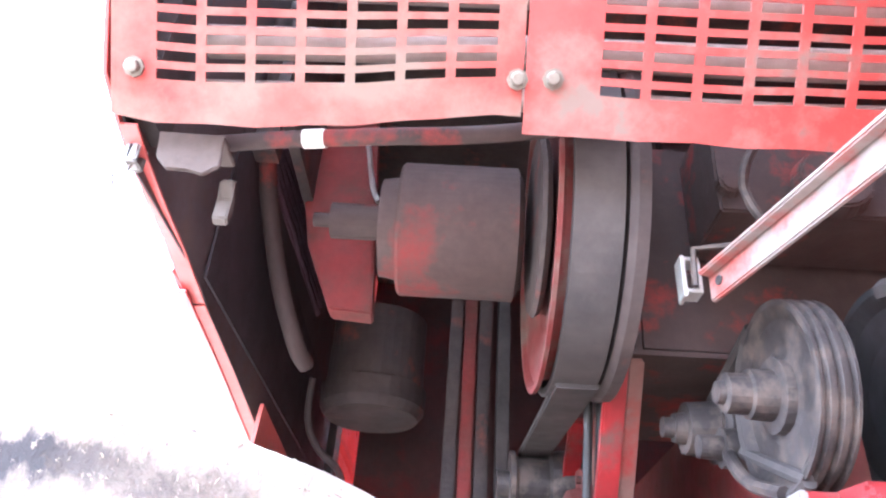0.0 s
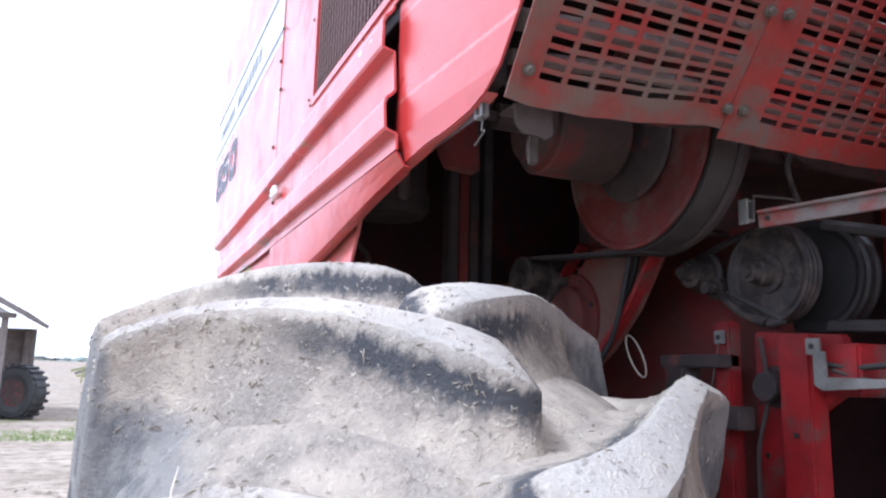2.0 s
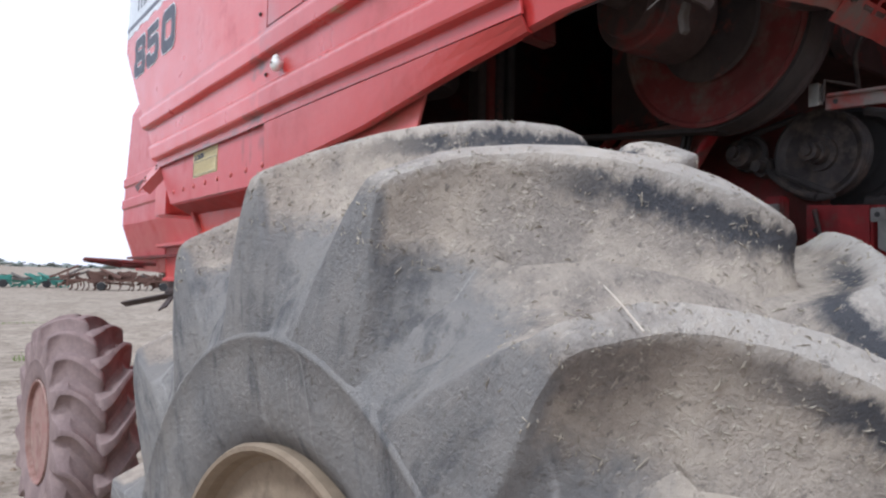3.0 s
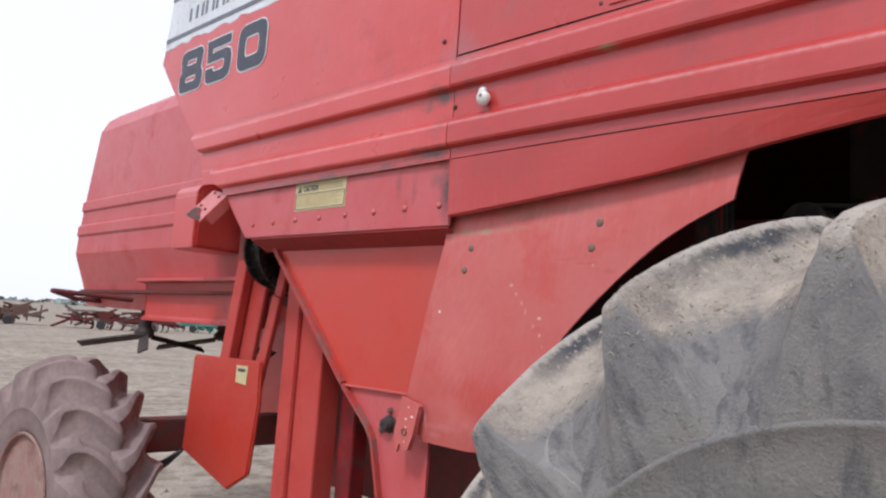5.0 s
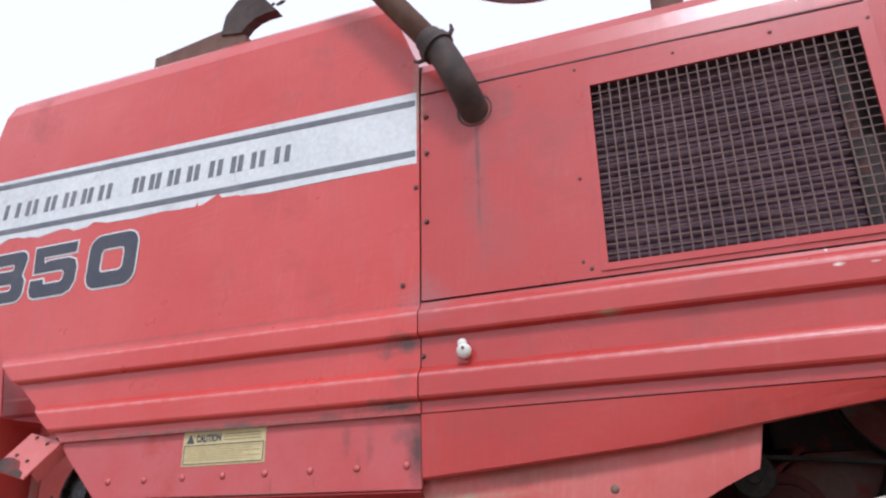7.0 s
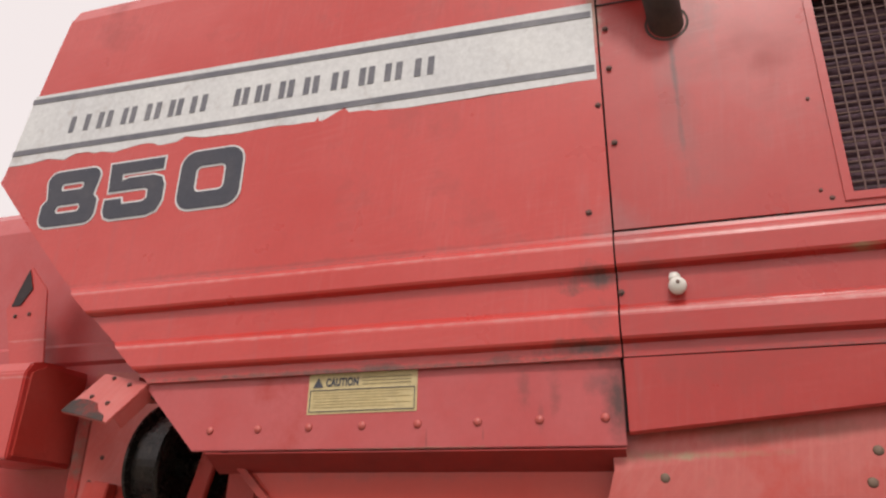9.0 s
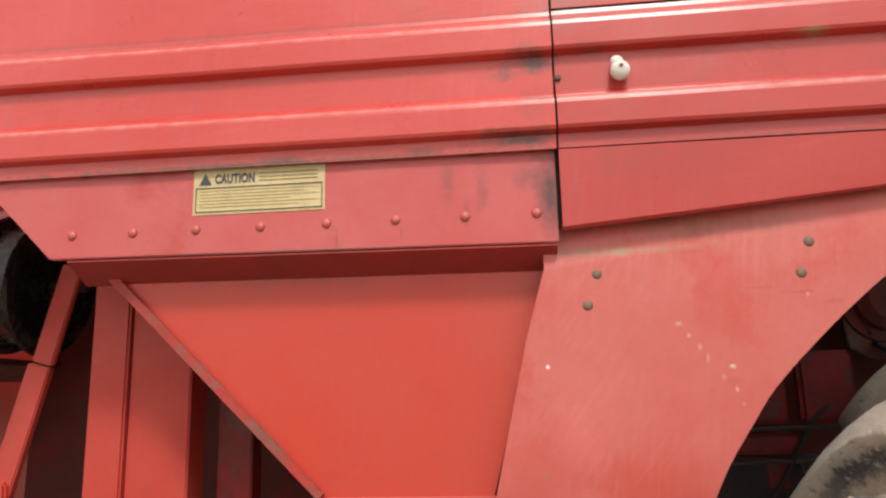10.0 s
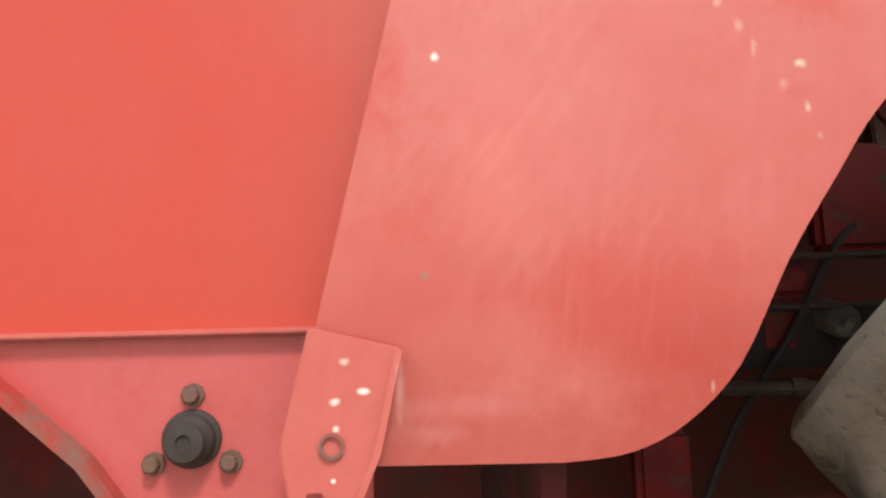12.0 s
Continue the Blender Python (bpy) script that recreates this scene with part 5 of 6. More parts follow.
tube(bm, [(0.35, 6.2, 1.72), (0.75, 6.9, 1.69), (1.3, 6.95, 1.68)], 0.018, 8)
tube(bm, [(0.35, 6.2, 1.72), (0.85, 6.1, 1.70)], 0.018, 8)
cpart("rear_rail", bm, RED_DARK)

# ---- front: perforated screens above the belt drives ----
def gplace(s):
    """Point (y, z) of the screens' curved section, s metres up from the lower edge."""
    for a, c in zip(GP, GP[1:]):
        d = math.dist(a, c)
        if s <= d or c is GP[-1]:
            return (a[0] + (c[0] - a[0]) * s / d, a[1] + (c[1] - a[1]) * s / d)
        s -= d


def perforated(name, x0, x1, first, columns, label, wave, material):
    """A sheet with rows of slots, following the curved section, with a bent lower edge."""
    xs, slot_cols = [x0], []
    for k in range(columns):
        slot_cols.append(len(xs))
        xs += [first + k * 0.0555, first + k * 0.0555 + 0.0445]
    xs.append(x1)
    ss, slot_rows = [0.0, 0.012], []
    for k in range(39):
        slot_rows.append(len(ss))
        ss += [0.0447 + k * 0.0187, 0.0447 + k * 0.0187 + 0.0108]
    ss.append(0.80)

    def place(x, s):
        y, z = gplace(s)
        k = max(0.0, 1 - s / 0.16)
        bend = wave * k * math.sin((x - x0) / (x1 - x0) * math.pi * 1.3 + 0.4) + 0.004 * k * noise.noise((x * 14, s * 9, wave * 50))
        return (x, y + bend * 0.8, z - bend)

    bm = bmesh.new()
    cols, rows = set(slot_cols), set(slot_rows)
    sheet(bm, xs, ss, place, lambda i, j: not (i in cols and j in rows))
    return cpart(name, bm, material, label, solid=0.003)


left_screen = perforated("slotted_screen", 0.345, 0.803, 0.396, 7, "dusty red slotted screen with a bent lower edge", 0.012, RED_DUSTY)
right_screen = perforated("slotted_screen", 0.806, 1.72, 0.888, 15, "dusty red slotted screen", 0.006, RED_WORN)
zinc = bolt_mesh("bolt", 0.008, 0.011, mat("dusty_zinc_bolt", (0.20, 0.18, 0.15), (0.13, 0.11, 0.09), 40.0, 0.5, 0.4))
for x, y, z, own in ((0.372, 0.743, 2.205, left_screen), (0.797, 0.738, 2.209, left_screen), (0.796, 0.628, 2.354, left_screen), (0.372, 0.632, 2.35, left_screen), (0.836, 0.738, 2.212, right_screen), (0.834, 0.623, 2.354, right_screen)):
    put("bolt", zinc, (x, y - 0.003, z - 0.003), own, (0, -37, 90))
bm = bmesh.new()
prism(bm, [(x, z) for x, z in ((0.340, 2.20), (0.365, 2.20), (0.365, 3.1), (0.340, 3.1))], 0.80, 0.88, "y")
cpart("screen_post", bm, GRIME)
PIPE = mat("dusty_pale_pipe", (0.26, 0.2, 0.18), (0.36, 0.3, 0.27), 9.0, 0.8, bump=0.3)
for z, y, r in ((2.30, 0.86, 0.016), (2.36, 0.83, 0.022), (2.43, 0.80, 0.014), (2.50, 0.78, 0.02)):
    bm = bmesh.new()
    tube(bm, arc([(0.40, y, z - 0.02), (0.8, y + 0.03, z + 0.02), (1.2, y, z - 0.01), (1.7, y + 0.02, z + 0.03)]), r, 8)
    cpart("pipe", bm, PIPE, smooth=True)

# corner fittings
bm = bmesh.new()
prism(bm, [(0.385, 2.172), (0.463, 2.170), (0.466, 2.125), (0.448, 2.112), (0.430, 2.120), (0.405, 2.118), (0.390, 2.135)], 0.812, 0.818, "y")
box(bm, 0.386, 0.462, 0.818, 0.87, 2.166, 2.172)
cpart("tan_bracket", bm, mat("dusty_tan_plate", (0.065, 0.048, 0.04), (0.09, 0.07, 0.06), 14.0, 0.8, dirt=(0.15, 0.04, 0.03), dirt_amount=0.2, bump=0.3), bevel=0.0015)
bm = bmesh.new()
prism(bm, [(0.872, 2.15), (0.884, 2.12), (0.878, 2.085), (0.866, 2.09), (0.872, 2.12), (0.862, 2.14)], 0.45, 0.468)
cpart("cloth_strip", bm, CLOTH, bevel=0.002)
bm = bmesh.new()
for y0, y1, z0, z1 in ((0.81, 0.822, 2.12, 2.175), (0.822, 0.85, 2.165, 2.175), (0.85, 0.86, 2.12, 2.18), (0.822, 0.85, 2.12, 2.13)):
    box(bm, 0.335, 0.352, 0.84 + (y0 - 0.81) * 0.55, 0.84 + (y1 - 0.81) * 0.55, 2.148 + (z0 - 2.12) * 0.55, 2.148 + (z1 - 2.12) * 0.55)
cpart("clip_bracket", bm, mat("dull_zinc", (0.26, 0.25, 0.24), (0.18, 0.16, 0.15), 18.0, 0.5, 0.5), bevel=0.002)
bm = bmesh.new()
tube(bm, arc([(0.345, 0.85, 2.15), (0.34, 0.845, 2.125), (0.338, 0.83, 2.118), (0.336, 0.845, 2.108), (0.334, 0.86, 2.10)]), 0.0015, 6)
cpart("wire_tie", bm, CLOTH)
bm = bmesh.new()
tube(bm, arc([(0.42, 0.87, 2.20), (0.52, 0.855, 2.203), (0.645, 0.835, 2.199), (0.778, 0.825, 2.204), (0.95, 0.84, 2.25)]), 0.011, 10)
cpart("grey_tube", bm, RUST_BOX, smooth=True)
bm = bmesh.new()
tube(bm, [(0.545, 0.8515, 2.2025), (0.572, 0.847, 2.2018)], 0.0125, 10)
cpart("tape_band", bm, PORCELAIN)

# ---- belt drive bay ----
CX, CY, CZ = 0.86, 1.10, 2.255
bm = bmesh.new()
lathe(bm, [(0.0, 0.255), (0.006, 0.255), (0.012, 0.20), (0.02, 0.16), (0.02, 0.05), (0.085, 0.05), (0.085, 0.20), (0.06, 0.225), (0.012, 0.235), (0.0, 0.245)], (CX, CY, CZ), (1, 0, 0), 64, closed=True)
big = cpart("drive_pulley", bm, mat("dull_pulley_red", (0.144, 0.019, 0.016), (0.086, 0.025, 0.022), 6.0, 0.75, dirt=(0.12, 0.085, 0.07), dirt_amount=0.5, dirt_scale=10.0, bump=0.25), "large dusty red belt pulley")
bm = bmesh.new()
lathe(bm, [(0.086, 0.05), (0.086, 0.255), (0.095, 0.262), (0.11, 0.262), (0.11, 0.05)], (CX, CY, CZ), (1, 0, 0), 64, closed=True)
part("rear_flange", bm, GRIME, big)
bm = bmesh.new()
lathe(bm, [(0.0, 0.10), (0.012, 0.10), (0.012, 0.135), (0.004, 0.142), (-0.002, 0.135)], (CX - 0.004, CY, CZ), (1, 0, 0), 48)
part("pulley_ring", bm, GRIME, big)
bm = bmesh.new()
lathe(bm, [(0.018, 0.245), (0.018, 0.258), (0.08, 0.258), (0.08, 0.245)], (CX, CY, CZ), (1, 0, 0), 64, closed=True)
part("belt_wrap", bm, RUBBER_BELT, big)
bm = bmesh.new()
lathe(bm, [(-0.23, 0.05), (-0.23, 0.03), (-0.33, 0.03), (-0.33, 0.012), (-0.36, 0.012)], (CX, CY + 0.06, CZ + 0.03), (1, 0, 0), 20)
cpart("drum_shaft", bm, RUST_BOX)
bm = bmesh.new()
lathe(bm, [(-0.02, 0.09), (-0.03, 0.109), (-0.21, 0.109), (-0.215, 0.105), (-0.215, 0.085), (-0.245, 0.08), (-0.245, 0.02)], (CX, CY + 0.06, CZ + 0.02), (1, 0, 0), 48)
cpart("drum", bm, mat("dusty_drum_paint", (0.053, 0.034, 0.031), (0.075, 0.050, 0.044), 5.0, 0.8, dirt=(0.19, 0.03, 0.028), dirt_amount=0.3, dirt_scale=5.0, bump=0.3), "dusty rust-brown drum beside the pulley")
# belt runs from the big pulley back to the cross shaft
for za, zb in ((1.992, 2.046),):
    bm = bmesh.new()
    prism(bm, [(1.09, za), (1.63, zb), (1.63, zb + 0.011), (1.09, za + 0.011)], 0.882, 0.944)
    cpart("drive_belt", bm, RUBBER_BELT, bevel=0.003)
bm = bmesh.new()
lathe(bm, [(-0.14, 0.016), (-0.14, 0.026), (-0.115, 0.028), (-0.115, 0.066), (-0.105, 0.066), (-0.10, 0.055), (-0.04, 0.055), (-0.035, 0.066), (-0.02, 0.07), (0.02, 0.075), (0.03, 0.06), (0.05, 0.06)], (0.98, 1.63, 1.99), (1, 0, 0), 24)
cpart("cross_shaft", bm, STEEL, "greasy steel cross shaft with flange")
# upright belts behind
for x, m in ((0.728, GRIME), (0.765, RED_DARK), (0.802, GRIME), (0.850, RUBBER_BELT)):
    bm = bmesh.new()
    box(bm, x, x + 0.031, 1.84, 1.90, 1.76, 2.75)
    cpart("upright_belt", bm, m, bevel=0.004)
# bowl with hoses
bm = bmesh.new()
lathe(bm, [(0.0, 0.02), (-0.002, 0.115), (0.02, 0.13), (0.07, 0.132), (0.075, 0.122), (0.26, 0.12), (0.27, 0.05)], (0.545, 1.92, 2.20), (0, 0, 1), 32)
cpart("filter_bowl", bm, GRIME, "dark oily filter bowl", smooth=False)
bm = bmesh.new()
tube(bm, arc([(0.37, 1.15, 2.75), (0.36, 1.25, 2.52), (0.39, 1.38, 2.32), (0.43, 1.47, 2.20), (0.45, 1.52, 2.17)]), 0.018, 10)
cpart("grey_hose", bm, RUST_BOX, smooth=True)
bm = bmesh.new()
tube(bm, arc([(0.40, 1.85, 2.27), (0.40, 1.87, 2.17), (0.43, 1.9, 2.11), (0.49, 1.92, 2.05), (0.50, 1.93, 1.9)]), 0.009, 8)
cpart("thin_hose", bm, GRIME, smooth=True)
bm = bmesh.new()
prism(bm, [(0.375, 2.70), (0.55, 2.70), (0.59, 2.211), (0.508, 2.217), (0.45, 2.35)], 1.35, 1.40, "y")
cpart("inner_plate", bm, RED_DARK, bevel=0.004)
bm = bmesh.new()
tube(bm, arc([(0.55, 1.28, 2.55), (0.57, 1.24, 2.45), (0.585, 1.2, 2.38), (0.6, 1.18, 2.34)]), 0.005, 6)
cpart("oil_line", bm, GALV)

# closed box to the side, arm, hook
bm = bmesh.new()
box(bm, 1.012, 1.75, 1.137, 1.55, 2.068, 2.46)
cpart("gear_housing", bm, RUST_BOX, "dusty brown sheet housing", bevel=0.010)
bm = bmesh.new()
prism(bm, [(1.0, 2.062), (1.75, 2.066), (1.75, 2.074), (1.0, 2.070)], 1.125, 1.14, "y")
cpart("housing_lip", bm, RUST_BOX)
arm_a, arm_b = Vector((1.043, 0.89, 2.05)), Vector((1.17, 0.39, 2.053))
d = (arm_b - arm_a).normalized()
bm = bmesh.new()
m = Matrix.Translation(arm_a) @ d.to_track_quat("X", "Z").to_matrix().to_4x4()
box(bm, -0.01, 0.52, -0.004, 0.004, -0.018, 0.018, m)
box(bm, -0.005, 0.52, -0.020, -0.0045, 0.011, 0.018, m)
lever = cpart("lever_arm", bm, mat("worn_grey_red_arm", (0.22, 0.19, 0.175), (0.17, 0.14, 0.125), 9.0, 0.6, dirt=(0.30, 0.04, 0.03), dirt_amount=0.45, dirt_scale=8.0, bump=0.2), "worn grey lever arm with red paint patches", bevel=0.002)
bm = bmesh.new()
lathe(bm, [(-0.006, 0.006), (0.006, 0.006)], m @ Vector((0.012, 0, 0)), m.to_3x3() @ Vector((0, 1, 0)), 12)
part("arm_hole", bm, BLACK, lever)
bm = bmesh.new()
tube(bm, [(1.02, 0.895, 2.05), (1.022, 0.893, 2.10), (1.06, 0.88, 2.099), (1.11, 0.86, 2.095)], 0.004, 6)
cpart("hook_rod", bm, STEEL)
bm = bmesh.new()
for x0, x1, z0, z1 in ((1.008, 1.013, 2.04, 2.095), (1.013, 1.030, 2.088, 2.093), (1.027, 1.031, 2.045, 2.088), (1.012, 1.027, 2.045, 2.050)):
    box(bm, x0, x1, 0.90, 0.925, z0, z1)
cpart("hook_clip", bm, GALV, bevel=0.001)
bm = bmesh.new()
tube(bm, arc([(1.12, 0.86, 2.09), (1.085, 0.85, 2.13), (1.075, 0.845, 2.17), (1.09, 0.83, 2.21), (1.12, 0.82, 2.23)]), 0.006, 8)
cpart("curved_wire", bm, STEEL)
bm = bmesh.new()
box(bm, 1.10, 1.7, 0.98, 1.12, 2.22, 2.40)
lathe(bm, [(-0.03, 0.02), (-0.03, 0.05), (0.0, 0.055)], (1.25, 0.97, 2.26), (0, 1, 0), 20)
lathe(bm, [(-0.02, 0.01), (-0.02, 0.018), (0.0, 0.02)], (1.11, 0.97, 2.25), (0, 1, 0), 12)
cpart("valve_block", bm, RUST_BOX, bevel=0.004)


def groove_pulley(name, at, r, width, grooves, material, label):
    w, prof_g = width / grooves, [(width * 0.15, r * 0.2), (width * 0.22, r * 0.5), (width * 0.18, r * 0.8), (0.0, r * 0.93)]
    for k in range(grooves):
        prof_g += [(k * w, r), (k * w + w * 0.22, r), (k * w + w * 0.42, r * 0.955), (k * w + w * 0.58, r * 0.955), (k * w + w * 0.78, r)]
    prof_g += [(width, r), (width, r * 0.3)]
    bm = bmesh.new()
    lathe(bm, prof_g, at, (1, 0, 0), 48)
    return cpart(name, bm, material, label)


p1 = groove_pulley("groove_pulley", (1.115, 0.955, 1.945), 0.112, 0.042, 3, STEEL, "dusty steel three-groove pulley with a large hub nut")
bm = bmesh.new()
lathe(bm, [(0.02, 0.046), (-0.002, 0.044), (-0.004, 0.030), (-0.030, 0.029), (-0.032, 0.024), (-0.056, 0.0235), (-0.058, 0.014), (-0.066, 0.013)], (1.115, 0.955, 1.945), (1, 0, 0), 20)
part("hub_nut", bm, STEEL, p1, "pale steel hub nut and washers")
groove_pulley("groove_pulley", (1.235, 0.935, 1.945), 0.128, 0.06, 2, BLACK, "dark greasy groove pulley")
groove_pulley("groove_pulley", (1.16, 0.62, 1.92), 0.06, 0.05, 1, STEEL, "small dusty idler pulley")
bm = bmesh.new()
lathe(bm, [(-0.06, 0.008), (-0.06, 0.014), (-0.045, 0.014), (-0.045, 0.02), (-0.03, 0.022), (-0.03, 0.036), (0.01, 0.04), (0.01, 0.046), (0.04, 0.046), (0.06, 0.03)], (1.10, 1.150, 1.965), (1, 0, 0), 24)
cpart("idler_wheel", bm, STEEL)
bm = bmesh.new()
lathe(bm, [(-0.03, 0.008), (-0.03, 0.015), (0.0, 0.017), (0.0, 0.026), (0.03, 0.028)], (1.10, 1.10, 1.925), (1, 0, 0), 20)
cpart("tension_bolt", bm, STEEL)
# v belt over the groove pulley and the idler
bm = bmesh.new()
loop = [(0.955 + 0.112 * math.cos(a), 1.945 + 0.112 * math.sin(a)) for a in steps(-1.9, 1.2, 14)] + [(1.150 + 0.05 * math.cos(a), 1.965 + 0.05 * math.sin(a)) for a in steps(1.2, 3.9, 8)]
tube(bm, [(1.120, y, z) for y, z in loop] + [(1.120, *loop[0])], 0.0085, 8)
cpart("v_belt", bm, RUBBER_BELT)
bm = bmesh.new()
tube(bm, arc([(1.11, 1.10, 1.93), (1.10, 1.07, 1.90), (1.10, 1.02, 1.86), (1.11, 0.96, 1.835)]), 0.009, 8)
cpart("belt_guide", bm, STEEL)
bm = bmesh.new()
tube(bm, [(1.24, 0.90, 2.06), (1.27, 0.65, 1.99), (1.3, 0.45, 1.93)], 0.014, 6)
tube(bm, [(1.24, 0.90, 1.83), (1.27, 0.65, 1.82), (1.3, 0.45, 1.80)], 0.014, 6)
cpart("long_belt", bm, RUBBER_BELT)

HOSE_A, HOSE_B, HOSE_C, HOSE_D = (Vector(p) for p in ((0.985, 1.244, 1.969), (0.985, 1.353, 1.822), (0.985, 1.502, 1.713), (0.985, 1.606, 1.719)))
# red frame plates below
bm = bmesh.new()
prism(bm, [(1.13, 2.06), (1.46, 2.06), (1.59, 1.96), (1.67, 1.82), (1.665, 1.73), (1.60, 1.69), (1.50, 1.70), (1.38, 1.78), (1.27, 1.88)], 0.995, 1.02)
cpart("channel_plate", bm, mat("dust_caked_red", (0.150, 0.056, 0.045), (0.158, 0.105, 0.083), 5.0, 0.75, dirt=(0.22, 0.03, 0.025), dirt_amount=0.4, dirt_scale=7.0, bump=0.3), "dust-caked red channel plate", bevel=0.004)
bm = bmesh.new()
for pts in ([(1.12, 2.07), (1.27, 1.885), (1.385, 1.785), (1.50, 1.705), (1.50, 1.692), (1.375, 1.772), (1.26, 1.875), (1.11, 2.06)], [(1.46, 2.07), (1.60, 1.965), (1.68, 1.825), (1.695, 1.83), (1.61, 1.975), (1.47, 2.082)]):
    prism(bm, pts, 0.962, 0.994)
cpart("channel_rim", bm, RED_GRIMY, bevel=0.003)
for dx, r in ((-0.012, 0.009), (-0.032, 0.007)):
    bm = bmesh.new()
    tube(bm, arc([HOSE_A + Vector((dx, -0.02, 0.1)), HOSE_A + Vector((dx, 0, 0)), HOSE_B + Vector((dx, dx, dx)), HOSE_C + Vector((dx, dx, dx)), HOSE_D + Vector((dx, 0, 0.02))]), r, 8)
    cpart("loop_hose", bm, BLACK, smooth=True)
ZINC = mat("weathered_zinc", (0.24, 0.23, 0.215), (0.16, 0.148, 0.135), 18.0, 0.5, 0.4)
plates = ((1.052, 1.035, 1.803, 0.015), (1.015, 1.29, 1.912, 0.012), (1.045, 0.783, 1.775, 0.016))
bm = bmesh.new()
prism(bm, [(0.975, 1.815), (0.92, 1.81), (0.76, 1.80), (0.74, 1.70), (0.86, 1.62), (0.90, 1.0), (0.985, 1.0)], 1.09, 1.12)
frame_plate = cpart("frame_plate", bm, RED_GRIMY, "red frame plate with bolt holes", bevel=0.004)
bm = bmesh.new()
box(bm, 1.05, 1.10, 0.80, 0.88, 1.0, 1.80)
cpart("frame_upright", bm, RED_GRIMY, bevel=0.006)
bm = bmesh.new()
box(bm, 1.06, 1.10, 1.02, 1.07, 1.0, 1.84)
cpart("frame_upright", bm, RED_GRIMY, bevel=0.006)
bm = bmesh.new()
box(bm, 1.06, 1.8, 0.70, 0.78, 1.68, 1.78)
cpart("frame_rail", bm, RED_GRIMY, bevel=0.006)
for x, y, z in ((1.088, 0.95, 1.75), (1.088, 0.96, 1.66), (1.088, 0.95, 1.55), (1.088, 0.95, 1.45), (1.048, 0.84, 1.6), (1.048, 0.83, 1.4), (1.058, 1.045, 1.62)):
    bm = bmesh.new()
    lathe(bm, [(0, 0.006), (-0.001, 0.006)], (x, y, z), (1, 0, 0), 12)
    part("bolt_hole", bm, BLACK, frame_plate)
bm = bmesh.new()
prism(bm, [(0.783, 1.765), (0.783, 1.70), (0.765, 1.69), (0.60, 1.70), (0.60, 1.712), (0.755, 1.715), (0.755, 1.765)], 1.037, 1.042)
cpart("zinc_bracket", bm, ZINC, bevel=0.001)
bm = bmesh.new()
lathe(bm, [(-0.035, 0.022), (-0.035, 0.030), (0.0, 0.034), (0.0, 0.045), (0.03, 0.045)], (1.085, 0.918, 1.695), (1, 0, 0), 18)
cpart("frame_boss", bm, GRIME)
bm = bmesh.new()
for y in (0.945, 0.87):
    tube(bm, arc([(1.075, y, 1.80), (1.07, y - 0.02, 1.68), (1.07, y + 0.012, 1.56), (1.075, y + 0.02, 1.40)]), 0.006, 6)
cpart("frame_cable", bm, RUST_BOX, smooth=True)
for x, y, z, r in plates:
    bm = bmesh.new()
    box(bm, x - 0.008, x, y - r, y + r, z - r, z + r)
    tab = cpart("zinc_tab", bm, ZINC, bevel=0.002)
    bm = bmesh.new()
    lathe(bm, [(0, 0.006), (-0.002, 0.006)], (x - 0.0085, y, z), (1, 0, 0), 12)
    part("tab_hole", bm, BLACK, tab)
bm = bmesh.new()
ring = [(1.04, 1.36 - 0.035 + 0.05 * math.cos(a) * 0.55 + 0.03 * math.sin(a), 1.765 + 0.05 * math.sin(a) * 1.1) for a in steps(0, 2 * math.pi, 20)]
tube(bm, ring, 0.0025, 6)
cpart("wire_loop", bm, TWINE)
bm = bmesh.new()
tube(bm, arc([(1.04, 1.03, 1.79), (1.04, 1.05, 1.72), (1.035, 1.07, 1.62), (1.04, 1.06, 1.5)]), 0.0018, 6)
cpart("thin_cord", bm, CLOTH)
bm = bmesh.new()
tube(bm, arc([(1.06, 0.77, 1.74), (1.07, 0.70, 1.735), (1.08, 0.60, 1.745), (1.1, 0.45, 1.75)]), 0.006, 8)
tube(bm, arc([(1.06, 0.76, 1.73), (1.07, 0.68, 1.71), (1.09, 0.58, 1.715), (1.1, 0.45, 1.72)]), 0.004, 8)
cpart("brake_line", bm, STEEL, smooth=True)
bm = bmesh.new()
lathe(bm, [(-0.05, 0.015), (-0.05, 0.03), (0, 0.035), (0.0, 0.045), (0.08, 0.045)], (1.04, 1.18, 1.62), (1, 0, 0), 16)
box(bm, 1.03, 1.09, 1.02, 1.22, 1.735, 1.765)
box(bm, 1.02, 1.08, 1.13, 1.19, 1.64, 1.735)
box(bm, 1.03, 1.08, 0.97, 1.05, 1.60, 1.65)
cpart("linkage", bm, GRIME, bevel=0.003)

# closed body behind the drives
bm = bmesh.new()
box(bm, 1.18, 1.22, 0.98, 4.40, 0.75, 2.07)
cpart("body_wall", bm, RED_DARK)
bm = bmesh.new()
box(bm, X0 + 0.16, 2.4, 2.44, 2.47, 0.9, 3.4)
# the bay's shade is put into a darker, less red wall colour
cpart("bay_wall", bm, mat("darkened_red_wall", (0.068, 0.021, 0.021), (0.044, 0.024, 0.024), 5.0, 0.75, dirt=(0.14, 0.02, 0.02), dirt_amount=0.4, dirt_scale=3.0, bump=0.2))
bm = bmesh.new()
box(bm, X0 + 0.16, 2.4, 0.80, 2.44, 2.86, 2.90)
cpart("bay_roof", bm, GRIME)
bm = bmesh.new()
box(bm, 2.36, 2.40, 0.5, 7.0, 0.75, 3.4)
cpart("far_wall", bm, RED)
bm = bmesh.new()
